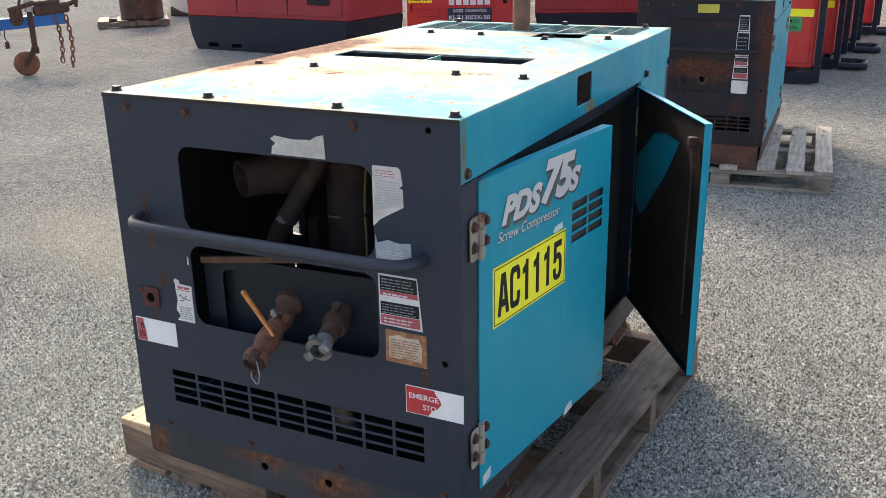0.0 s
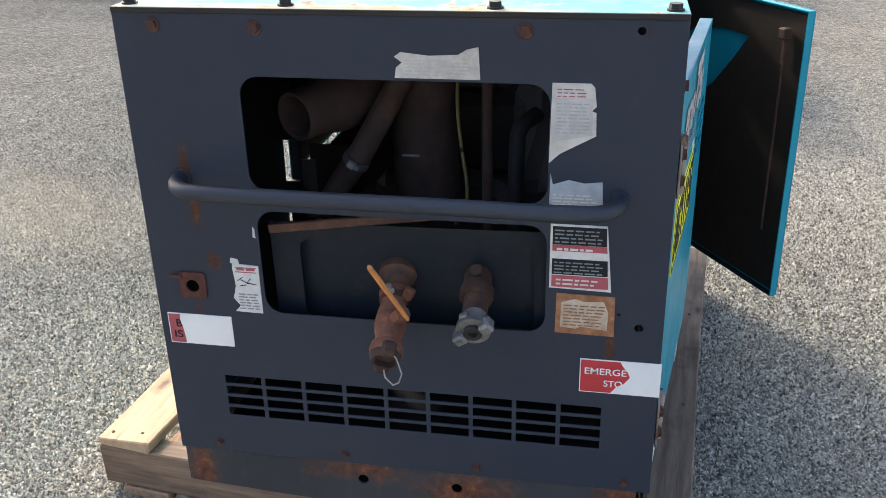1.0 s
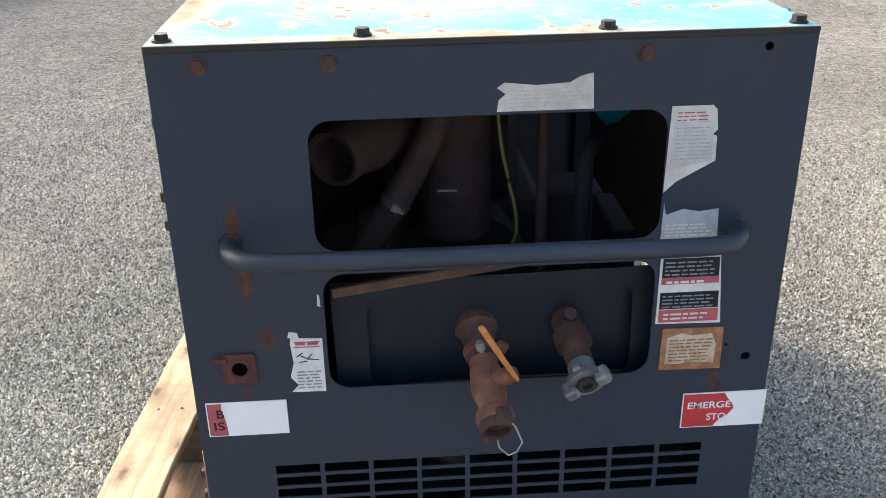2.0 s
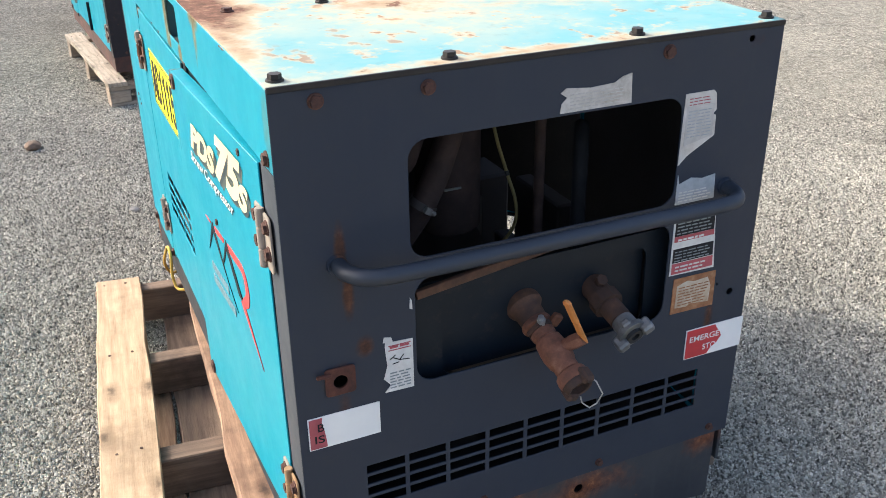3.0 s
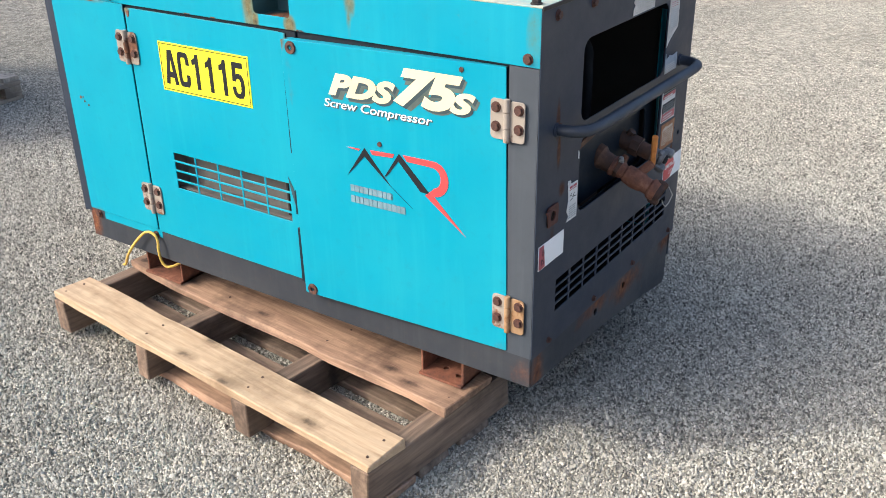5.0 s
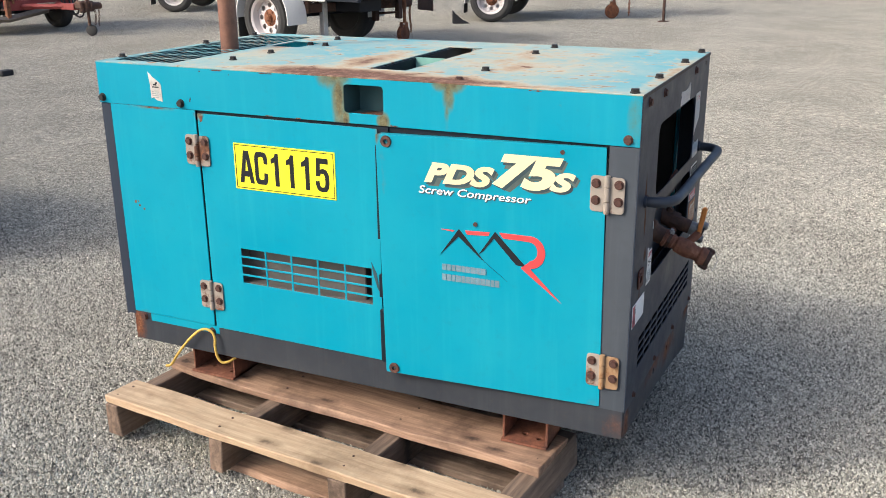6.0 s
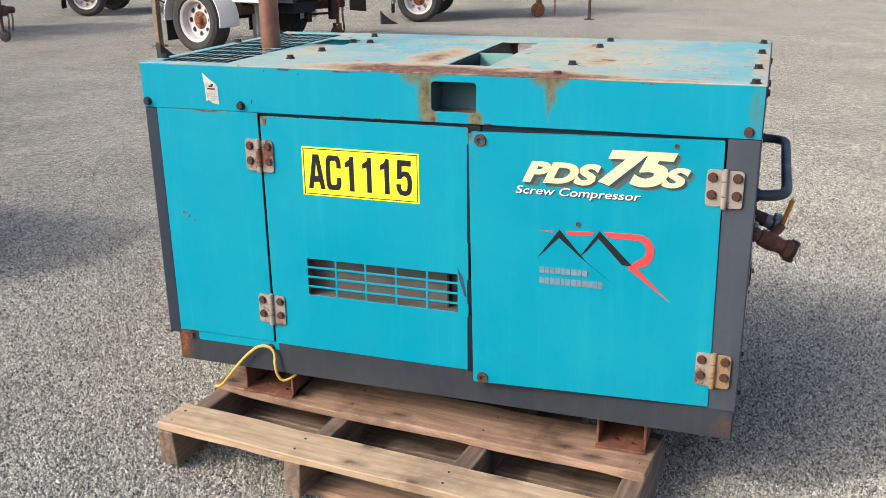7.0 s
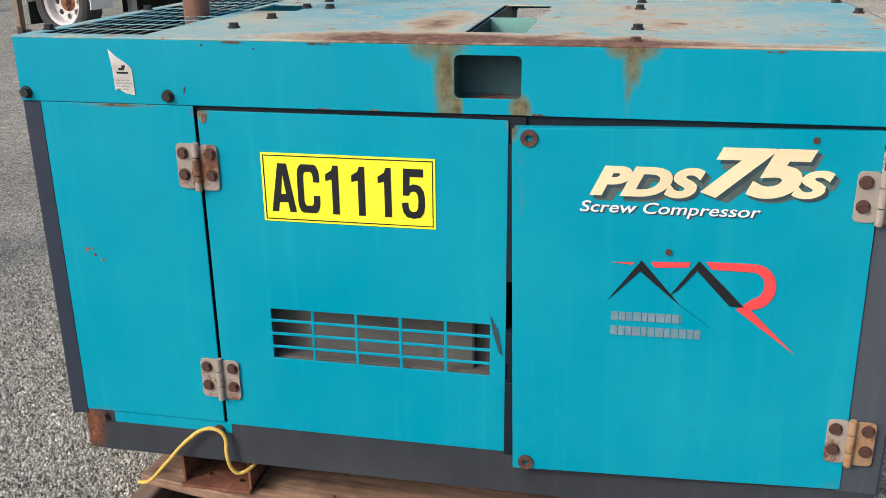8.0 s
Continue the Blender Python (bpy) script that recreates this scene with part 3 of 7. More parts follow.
# ---- pallets ----
def pallet(name, origin, turn, length, width, top, boards, bearers, lower, label, group=""):
    """Boards along y on bearers along x, with boards below; each (offset, width, material[, start, end])."""
    p = thing(name, origin, label, "pallet", group, turn)
    x0, y0, z0 = origin
    rng = random.Random(len(boards) * 7 + int(abs(x0) * 100))

    def board(nm, bx0, bx1, by0, by1, bz0, bz1, mat, cut):
        bm = box(bx0, bx1, by0, by1, bz0, bz1, 0.0)
        if cut:
            bmesh.ops.subdivide_edges(bm, edges=[e for e in bm.edges if abs((e.verts[0].co - e.verts[1].co).y) > 0.3], cuts=9, use_grid_fill=True)
        wane, turns = (0.010, rng.uniform(0, 6)) if mat is mat_old_wood else (0.0015, 0.0)
        for vert in bm.verts:
            sway = wane * (math.sin(vert.co.y * 5.3 + turns) * 0.6 + math.sin(vert.co.y * 11.0 + turns * 2) * 0.4) if cut else 0.0
            vert.co += Vector((sway + rng.uniform(-1, 1) * (0.004 if mat is mat_old_wood else 0.0024), rng.uniform(-1, 1) * 0.004, rng.uniform(-1, 1) * 0.0014))
        bmesh.ops.bevel(bm, geom=[e for e in bm.edges if e.calc_face_angle(0) > 0.9], offset=0.0025, segments=1, affect="EDGES")
        return part(nm, bm, mat, p)

    deck = 0.021
    for off, w, mat, *ends in boards:
        a, b = ends if ends else (0.0, length)
        tilt = rng.uniform(-0.004, 0.004)
        ob = board("deck_board", x0 + off, x0 + off + w, y0 + a, y0 + b, top - deck, top, mat, True)
        ob.matrix_basis = Matrix.Translation((0, 0, 0)) @ pose(0, 0, 0, 0, 0, degrees_of(tilt))
        for yy in (bearers if top > 0 else ()):
            for k in (0.25, 0.72):
                put("nail", nail_mesh, Matrix.Translation((x0 + off + w * k + rng.uniform(-0.006, 0.006), y0 + yy[0] + yy[1] * 0.5 + rng.uniform(-0.01, 0.01), top + 0.0004)), p)
    for off, w, mat, *ends in bearers:
        board("bearer", x0 - 0.010, x0 + (ends[0] if ends else width - 0.004), y0 + off, y0 + off + w, z0 + deck + 0.0005, top - deck - 0.0005, mat, False)
    for off, w, mat, *ends in lower:
        board("bottom_board", x0 + off, x0 + off + w, y0 + (ends[0] if ends else 0.002), y0 + (ends[1] if len(ends) > 1 else length - 0.002), z0 + 0.001, z0 + deck, mat, True)
    return p


def degrees_of(a):
    return a * 57.3


nail_mesh = bpy.data.meshes.new("nail")
_bm = rod((0, 0, -0.001), (0, 0, 0.0008), 0.0034, 0.003, 8)
_bm.to_mesh(nail_mesh)
_bm.free()
finish(nail_mesh, mat_rust_dark, None)

P, O, G, D, K = mat_pine, mat_old_wood, mat_grey_wood, mat_dark_wood, mat_dark_board
pallet("pallet", (-0.652, 0.195, 0.0), -5.3, 1.16, 1.10, 0.132,
       [(-0.010, 0.111, P), (0.224, 0.168, O), (0.45, 0.10, O, 0.30, 1.16), (0.62, 0.10, O, 0.30, 1.16), (0.80, 0.09, O, 0.30, 1.16), (0.985, 0.115, G)],
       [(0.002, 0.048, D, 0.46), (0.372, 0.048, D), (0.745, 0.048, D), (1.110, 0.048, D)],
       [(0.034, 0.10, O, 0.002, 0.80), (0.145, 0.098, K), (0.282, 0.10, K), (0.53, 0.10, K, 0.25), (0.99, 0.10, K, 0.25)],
       "worn timber pallet with one pale new deck board, carrying the compressor")


# ---- compressors ----
bolt_rust = bolt_mesh("bolt", 0.0082, 0.006, mat_bolt)
bolt_dark = bolt_mesh("bolt", 0.0085, 0.009, mat_bolt_black)
bolt_small = bolt_mesh("bolt", 0.0055, 0.006, mat_bolt)
UP = Matrix.Identity(4)


def slots(u0, u1, v0, v1, cols, rows, gu, gv):
    out = []
    cw, rh = (u1 - u0 + gu) / cols, (v1 - v0 + gv) / rows
    for i in range(cols):
        for j in range(rows):
            out.append(rect(u0 + i * cw, u0 + (i + 1) * cw - gu, v0 + j * rh, v0 + (j + 1) * rh - gv))
    return out


def hinge(parent, side, at, y, z, brown, rust):
    """A butt hinge on a side face: two leaves and a knuckle at y, its middle at z, and four bolts."""
    m = facing(side, at)
    s = 1 if side is RIGHT else -1
    u = s * y
    flat = m @ Matrix.Translation((0, 0, 0.004))
    one, two = plate(rect(u - 0.036, u - 0.004, z - 0.038, z + 0.038, 0.008), [], 0.003, flat, 0.0006), plate(rect(u + 0.004, u + 0.036, z - 0.040, z + 0.037, 0.008), [], 0.003, flat, 0.0006)
    leaf = part("hinge", one, mat_zinc, parent, "rust-stained zinc butt hinge")
    part("hinge_leaf", two, mat_zinc_brown if brown else mat_zinc, leaf, "rust-browned leaf" if brown else "")
    c = m @ Vector((u, 0, 0.006))
    part("knuckle", join(*[rod((c.x, c.y, z + a), (c.x, c.y, z + b), 0.0062, None, 14, 0.001) for a, b in ((-0.041, -0.016), (-0.0145, 0.0145), (0.016, 0.040))]), mat_zinc_brown if brown else mat_zinc, leaf)
    for du in (-0.024, 0.024):
        for dz in (-0.018, 0.018):
            put("bolt", bolt_rust if rust else bolt_dark, m @ Matrix.Translation((u + du, z + dz + 0.004, 0.004)), leaf)
    return leaf


def sticker(parent, outline, mat, m, label="", name="label"):
    return part(name, plate(outline, [], 0.0016, m @ Matrix.Translation((0, 0, 0.0012))), mat, parent, label, None)


def bars(parent, rows, mat, m, name="print_line"):
    """Lines of print that cannot be read: (u0, u1, v, height)."""
    part(name, join(*[plate(rect(u0, u1, v, v + h), [], 0.0006, m @ Matrix.Translation((0, 0, 0.0018))) for u0, u1, v, h in rows]), mat, parent, "", None)["kind"] = "stuff"


def print_rows(u0, u1, v0, v1, n, seed, fill=0.5):
    r = random.Random(seed)
    h = (v1 - v0) / n
    out = []
    for i in range(n):
        u = u0
        while u < u1 - 0.006:
            w = min(r.uniform(0.004, 0.014), u1 - u)
            out.append((u, u + w, v0 + i * h, h * fill))
            u += w + 0.0025
    return out


def warning_label(parent, m):
    """White-rimmed black warning label with two red bands."""
    u0, u1, v0, v1 = 0.2125, 0.290, 0.649, 0.745
    lab = sticker(parent, [(u0 + 0.001, v1), (u0 + 0.001, v0 + 0.002), (u1 + 0.007, v0), (u1 - 0.002, v1)], mat_paper, m, "white-rimmed black warning label with red bands")
    for a, b, mat in ((0.716, 0.742, mat_black_ink), (0.7065, 0.7155, mat_pink_ink), (0.672, 0.695, mat_black_ink), (0.653, 0.6705, mat_pink_ink)):
        k = (v1 - (a + b) / 2) * 0.07
        part("printed_band", plate([(u0 + 0.004, a), (u1 - 0.003 + k, a), (u1 - 0.004 + k, b), (u0 + 0.004, b)], [], 0.0008, m @ Matrix.Translation((0, 0, 0.0018))), mat, lab, "", None)
    bars(lab, print_rows(u0 + 0.007, u1 - 0.008, 0.719, 0.741, 4, 3, 0.35) + print_rows(u0 + 0.007, u1 - 0.006, 0.674, 0.694, 4, 5, 0.35), mat_grey_ink, m @ Matrix.Translation((0, 0, 0.0006)))
    bars(lab, print_rows(u0 + 0.010, u1 - 0.012, 0.708, 0.714, 1, 7, 0.5) + print_rows(u0 + 0.010, u1 - 0.010, 0.657, 0.669, 2, 8, 0.4), mat_paper, m @ Matrix.Translation((0, 0, 0.0006)))


def compressor(name, label, teal, top, skirt, slate, base_mat, main):
    """A canopy compressor, seen to its front at y = 0; x from -0.37 to 0.37, z as on its feet over a pallet."""
    c = thing(name, (0, 0.70, 0.167), label, "compressor")
    W, L, ZT, ZH, ZB = 0.37, 1.417, 1.02, 0.914, 0.333
    mf, ml, mr, mt, mb = facing(FRONT, 0.0), facing(LEFT, -W), facing(RIGHT, W), facing(TOP, ZT), facing(BACK, L)

    # base and feet
    base = part("base_frame", join(
        plate([(-0.364, 0.252), (-0.03, 0.231), (0.14, 0.211), (0.338, 0.180), (0.349, 0.186), (0.352, 0.334), (-0.364, 0.334)], [disc(-0.070, 0.288, 0.0085), disc(0.080, 0.289, 0.0085)], 0.004, facing(FRONT, 0.0036), 0.0008),
        box(-0.3675, -0.3615, 0.005, 1.39, 0.252, 0.334, 0.001), box(0.3615, 0.3675, 0.005, 1.39, 0.252, 0.334, 0.001),
        box(-0.360, 0.360, 1.386, 1.392, 0.255, 0.334, 0.001), box(-0.358, 0.358, 0.010, 1.386, 0.262, 0.268, 0.0)), base_mat, c, "rust-stained slate steel base frame")
    if main:
        for y0, y1 in ((0.186, 0.300), (1.085, 1.225)):
            foot = part("foot", join(box(-0.335, 0.335, y0, y0 + 0.006, 0.168, 0.2615, 0.001), box(-0.335, 0.335, y1 - 0.006, y1, 0.168, 0.2615, 0.001),
                                     plate(rect(-0.345, 0.345, y0, y1), [disc(-0.31, y0 + 0.028, 0.008), disc(-0.30, y1 - 0.045, 0.007)], 0.006, facing(TOP, 0.1745))), mat_rust_red, c, "rusted steel channel foot", 20)

    else:
        for y0, y1 in ((0.20, 0.30), (1.05, 1.15)):
            part("foot", box(-0.335, 0.335, y0, y1, 0.2205, 0.2615, 0.004), base_mat, c, "rusted cross skid")

    # front panel
    win1, win2 = rect(-0.203, 0.208, 0.770, 0.931, 0.026, 6), rect(-0.199, 0.209, 0.579, 0.740, 0.026, 6)
    holes = [win1, win2] + slots(-0.279, 0.293, 0.391, 0.463, 9, 4, 0.0065, 0.0055)
    holes += [disc(0.315, 0.999, 0.005), disc(0.337, 0.596, 0.006), disc(0.309, 0.615, 0.002), disc(-0.309, 0.616, 0.012)]
    front = part("front_panel", plate(rect(-W, W, 0.320, 1.0175), holes, 0.003, mf, 0.0006), slate, c, "dark slate steel end panel with two rounded windows")
    part("side_return", box(-W, -W + 0.003, 0.0031, 0.063, 0.322, 0.9125, 0.0), mat_slate_lit if main else slate, front, "paler slate edge" if main else "")
    part("side_return", box(W - 0.003, W, 0.0031, 0.066, 0.322, 0.9125, 0.0), slate, front)
    for u, v in ((-0.314, 0.997), (-0.174, 0.995), (0.176, 0.997)):
        put("bolt", bolt_rust, mf @ Matrix.Translation((u, v, 0)), front)
    for u in (-0.303, -0.095, 0.112, 0.332):
        put("bolt", bolt_small, mf @ Matrix.Translation((u, 0.336, 0)), front)
    bar_line = [(-0.302, 0.002, 0.786), (-0.300, -0.022, 0.786), (-0.293, -0.037, 0.786), (-0.279, -0.050, 0.786), (-0.258, -0.056, 0.786), (-0.225, -0.058, 0.786), (-0.12, -0.058, 0.785), (0.12, -0.058, 0.784),
                (0.225, -0.058, 0.783), (0.258, -0.056, 0.783), (0.278, -0.050, 0.782), (0.291, -0.037, 0.782), (0.298, -0.022, 0.782), (0.300, 0.002, 0.782)]
    part("grab_bar", tube(bar_line, 0.0112, True, 6), mat_bar if main else slate, front)
    for u, v in ((-0.302, 0.786), (0.300, 0.782)):
        part("bar_flange", moved(rod((0, 0, -0.001), (0, 0, 0.005), 0.0145, 0.0135, 18), mf @ Matrix.Translation((u, v, 0))), slate, front)
    if main:
        front_labels(front, mf)
        part("latch_plate", join(plate(rect(-0.330, -0.288, 0.596, 0.638, 0.005), [disc(-0.309, 0.616, 0.010)], 0.003, mf @ Matrix.Translation((0, 0, 0.004)), 0.0006),
                                 box(-0.342, -0.322, -0.009, -0.0042, 0.629, 0.634, 0.001)), mat_latch, front, "red-brown rusted latch plate")
    else:
        for v0, v1 in ((0.765, 0.936), (0.574, 0.745)):
            part("cover_plate", plate(rect(-0.21, 0.215, v0, v1, 0.02), [disc(0.013, 0.64, 0.018)] if v0 < 0.6 else [], 0.003, facing(FRONT, 0.0045)), mat_cover, front, "rusted cover plate")
        part("pipe_socket", lathe([(0.017, -0.03), (0.017, 0.008), (0.027, 0.008), (0.029, 0.0), (0.029, -0.03)], 20, mf @ Matrix.Translation((0.013, 0.64, -0.003))), mat_rust_dark, front)
        sticker(front, rect(-0.035, 0.080, 0.958, 0.998), mat_yellow_dim, mf, "faded yellow label")
        for v0, v1, red in ((0.875, 0.950, 0.0), (0.758, 0.872, 0.0), (0.711, 0.755, 0.014), (0.647, 0.708, 0.024)):
            k = 0.05 * (0.95 - v0)
            lab = sticker(front, [(0.192 - k, v0), (0.246 + k, v0), (0.246 + k - 0.004, v1), (0.192 - k + 0.004, v1)], mat_paper, mf, "white-rimmed black warning label")
            part("printed_band", plate(rect(0.198 - k, 0.240 + k, v0 + 0.006 + red, v1 - 0.006), [], 0.0008, mf @ Matrix.Translation((0, 0, 0.0018))), mat_black_ink, lab, "", None)
            bars(lab, print_rows(0.201 - k, 0.236 + k, v0 + 0.010 + red, v1 - 0.012, 5, int(v0 * 1000), 0.3), mat_grey_ink, mf @ Matrix.Translation((0, 0, 0.0006)))
            if red:
                part("printed_band", plate(rect(0.198 - k, 0.240 + k, v0 + 0.004, v0 + 0.004 + red), [], 0.0008, mf @ Matrix.Translation((0, 0, 0.0018))), mat_pink_ink, lab, "", None)
        sticker(front, rect(0.176, 0.264, 0.577, 0.640, 0.006), mat_paper, mf, "white label")
        part("drain_cock", join(rod((-0.103, -0.050, 0.63), (-0.103, 0.002, 0.63), 0.016, None, 10, 0.002), rod((-0.103, -0.045, 0.60), (-0.103, -0.045, 0.66), 0.011), box(-0.116, -0.090, -0.056, -0.034, 0.575, 0.60, 0.004)), mat_cover, front, "rusted drain cock")

    # corner posts and fixed panels
    for side, m, s in ((LEFT, ml, -1), (RIGHT, mr, 1)):
        for a, b in ((1.384, 1.414),):
            part("corner_post", plate(rect(*sorted((s * a, s * b)), 0.325, ZH - 0.002), [], 0.003, m @ Matrix.Translation((0, 0, -0.0015)), 0.0006), slate, c)
        part("frame_rail", join(box(s * W - s * 0.028 if s < 0 else W - 0.028, s * W - s * 0.008 if s < 0 else W - 0.008, 0.032, 1.40, 0.885, 0.912, 0.0) if s > 0 else box(-W + 0.008, -W + 0.028, 0.032, 1.40, 0.885, 0.912, 0.0)), mat_shaded_teal, c)
        part("side_panel", join(plate(rect(*sorted((s * 1.110, s * 1.3825)), 0.336, 0.913), [], 0.003, m, 0.0007),
                                plate(rect(*sorted((s * 1.098, s * 1.330)), 0.313, 0.3345), [], 0.003, m @ Matrix.Translation((0, 0, -0.002)))), teal, c, "teal fixed side panel")
        put("bolt", bolt_rust, m @ Matrix.Translation((s * 1.121, 0.318, -0.001)), c)
        put("bolt", bolt_rust, m @ Matrix.Translation((s * 1.352, 0.323, -0.001)), c)
    part("back_panel", plate(rect(-W + 0.004, W - 0.004, 0.320, 1.015), slots(-0.25, 0.25, 0.45, 0.85, 6, 14, 0.012, 0.012), 0.003, mb), slate, c)

    # hood
    y_sl0, y_sl1 = 0.592, 0.690
    top_holes = [rect(-0.236, 0.238, y_sl0, y_sl1), rect(0.070, 0.206, 1.088, 1.186, 0.004)]
    top_holes += [rect(-0.334, 0.322, 1.199, 1.394)]
    hood = part("hood", plate(rect(-W, W, 0.0005, L), top_holes, 0.003, mt, 0.0007), top, c, "sun-faded rust-stained teal hood top")
    part("grille", plate(rect(-0.3335, 0.3215, 1.1995, 1.3935), slots(-0.330, 0.318, 1.203, 1.390, 9, 8, 0.0030, 0.0028), 0.0010, mt @ Matrix.Translation((0, 0, -0.0004))), top, hood, "thin slotted sheet over the radiator")
    for side, m, s in ((LEFT, ml, -1), (RIGHT, mr, 1)):
        ho = rect(*sorted((s * 0.581, s * 0.682)), 0.938, 1.002, 0.008)
        part("hood_side", plate(rect(*sorted((s * 0.001, s * L)), ZH, ZT - 0.0032), [ho], 0.003, m, 0.0007), skirt, hood, "teal hood side with a lifting opening")
        part("lifting_recess", join(*[box(*sorted((s * (W - 0.0035), s * (W - 0.075))), *yz, 0.0) for yz in ((0.578, 0.5815, 0.929, 1.006), (0.6835, 0.687, 0.929, 1.006), (0.5815, 0.6835, 0.9292, 0.9327))],
                                    *([box(*sorted((s * (W - 0.0755), s * (W - 0.079))), 0.578, 0.687, 0.929, 1.006, 0.0)] if s < 0 else [])), mat_shaded_teal if not main else (mat_skirt_in if s < 0 else mat_rust_dim), hood)
        for y in (0.026, 1.151, 1.405):
            put("bolt", bolt_rust if y < 1 else bolt_dark, m @ Matrix.Translation((s * y, 0.928, 0)), hood)
    part("sling_channel", join(box(-0.2905, 0.2945, 0.578, 0.687, 0.9265, 0.9290, 0.0), box(-0.2905, 0.2945, 0.578, 0.5815, 0.9292, 1.0165, 0.0), box(-0.2905, 0.2945, 0.6835, 0.687, 0.9292, 1.0165, 0.0)), mat_shaded_teal, hood, "dark channel under the hood slot")
    # thin dark strip along the seam under the hood's front edge
    part("edge_strip", box(-0.3695, 0.3695, -0.0022, 0.0012, 1.0125, 1.0198, 0.0006), mat_bolt_black, hood, "dark strip along the front edge")
    part("hood_back", plate(rect(-W + 0.0035, W - 0.0035, ZH, ZT - 0.0035), [], 0.003, mb), skirt, hood)
    for x, y in ((-0.353, 0.022), (-0.136, 0.022), (0.136, 0.020), (0.353, 0.020), (-0.318, 0.419), (-0.171, 0.417), (0.169, 0.415), (0.315, 0.412),
                 (-0.226, 1.092), (-0.070, 1.084), (0.130, 1.086), (0.130, 1.036), (0.284, 1.088), (-0.285, 1.404), (0.060, 1.404), (0.300, 1.404)):
        put("bolt", bolt_rust if (x, y) == (-0.318, 0.419) else bolt_dark, mt @ Matrix.Translation((x, y, 0)), hood)
    part("exhaust_pipe", join(lathe([(0.0215, -0.12), (0.025, -0.12), (0.025, 0.42), (0.0215, 0.42), (0.0215, -0.10)], 24, Matrix.Translation((-0.020, 1.257, ZT)))), mat_pipe, c, "rusted upright exhaust pipe")

    # inside
    engine = part("engine_block", box(-0.17, 0.17, 0.52, 0.98, 0.36, 0.605, 0.02), mat_engine, c)
    part("cylinder_head", box(-0.12, 0.12, 0.55, 0.95, 0.60, 0.765, 0.02), mat_engine, engine)
    part("rocker_cover", box(-0.09, 0.09, 0.58, 0.92, 0.76, 0.80, 0.012), mat_engine, engine)
    part("starter_motor", rod((-0.19, 0.6, 0.50), (-0.19, 0.9, 0.50), 0.05), mat_engine, c)
    part("drive_pulley", rod((0, 0.44, 0.5), (0, 0.53, 0.5), 0.13), mat_engine, c)
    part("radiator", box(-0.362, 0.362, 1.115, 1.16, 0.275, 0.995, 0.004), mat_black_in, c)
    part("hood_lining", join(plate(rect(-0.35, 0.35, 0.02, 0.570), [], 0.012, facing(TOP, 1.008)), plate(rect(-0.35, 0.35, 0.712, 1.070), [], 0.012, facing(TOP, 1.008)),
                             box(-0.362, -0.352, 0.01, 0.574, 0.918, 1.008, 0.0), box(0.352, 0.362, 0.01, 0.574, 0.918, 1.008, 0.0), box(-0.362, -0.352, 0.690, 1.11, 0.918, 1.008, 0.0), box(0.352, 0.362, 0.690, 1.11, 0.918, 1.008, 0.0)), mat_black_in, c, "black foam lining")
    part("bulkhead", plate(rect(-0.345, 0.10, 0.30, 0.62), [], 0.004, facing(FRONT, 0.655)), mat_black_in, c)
    # boxes added in the left door gap to block daylight but for a short slit
    part("door_pillar", join(box(-0.366, -0.346, 0.572, 0.622, 0.336, 0.515, 0.001), box(-0.366, -0.346, 0.572, 0.622, 0.655, 0.912, 0.001), box(-0.362, -0.350, 0.600, 0.622, 0.515, 0.655, 0.0), box(-0.384, -0.346, 0.583, 0.598, 0.505, 0.562, 0.001), box(-0.384, -0.346, 0.583, 0.598, 0.336, 0.472, 0.001), box(-0.384, -0.346, 0.583, 0.598, 0.650, 0.872, 0.001)), mat_shaded_teal, c)
    # strip added at the right rear hinge to stop sun leaking through
    part("door_post", box(0.335, 0.3675, 1.088, 1.107, 0.336, 0.912, 0.0), mat_shaded_teal, c)
    # near-black, so stray sun on the tray stays dark: shade put into the colour
    part("floor_tray", box(-0.355, 0.355, 0.012, 1.38, 0.270, 0.276, 0.0), mat_shaded_black, c)
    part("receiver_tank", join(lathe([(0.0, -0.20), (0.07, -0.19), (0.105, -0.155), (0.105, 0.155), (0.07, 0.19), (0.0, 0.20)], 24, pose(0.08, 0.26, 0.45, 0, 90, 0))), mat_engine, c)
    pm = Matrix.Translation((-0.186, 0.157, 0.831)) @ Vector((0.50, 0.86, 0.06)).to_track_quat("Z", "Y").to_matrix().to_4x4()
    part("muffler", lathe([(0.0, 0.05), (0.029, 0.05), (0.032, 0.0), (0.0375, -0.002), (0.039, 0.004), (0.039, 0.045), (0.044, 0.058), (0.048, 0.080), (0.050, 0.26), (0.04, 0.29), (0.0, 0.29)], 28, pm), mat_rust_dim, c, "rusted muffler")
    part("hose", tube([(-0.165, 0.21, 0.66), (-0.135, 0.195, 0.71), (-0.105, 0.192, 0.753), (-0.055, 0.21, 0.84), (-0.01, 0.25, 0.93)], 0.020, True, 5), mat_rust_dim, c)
    clamp = Matrix.Translation((-0.105, 0.192, 0.753)) @ pose(0, 0, 0, 0, 33, 0)
    part("hose_clamp", moved(lathe([(0.0205, -0.006), (0.0222, -0.006), (0.0222, 0.006), (0.0205, 0.006)], 20), clamp), mat_engine, c, "dull hose clamp")
    part("clamp_screw", moved(join(box(-0.008, 0.004, -0.030, -0.0215, -0.005, 0.005, 0.001), rod((0.004, -0.026, 0.0), (0.011, -0.026, 0.0), 0.0036, None, 6)), clamp), mat_steel, c, "bright clamp screw")
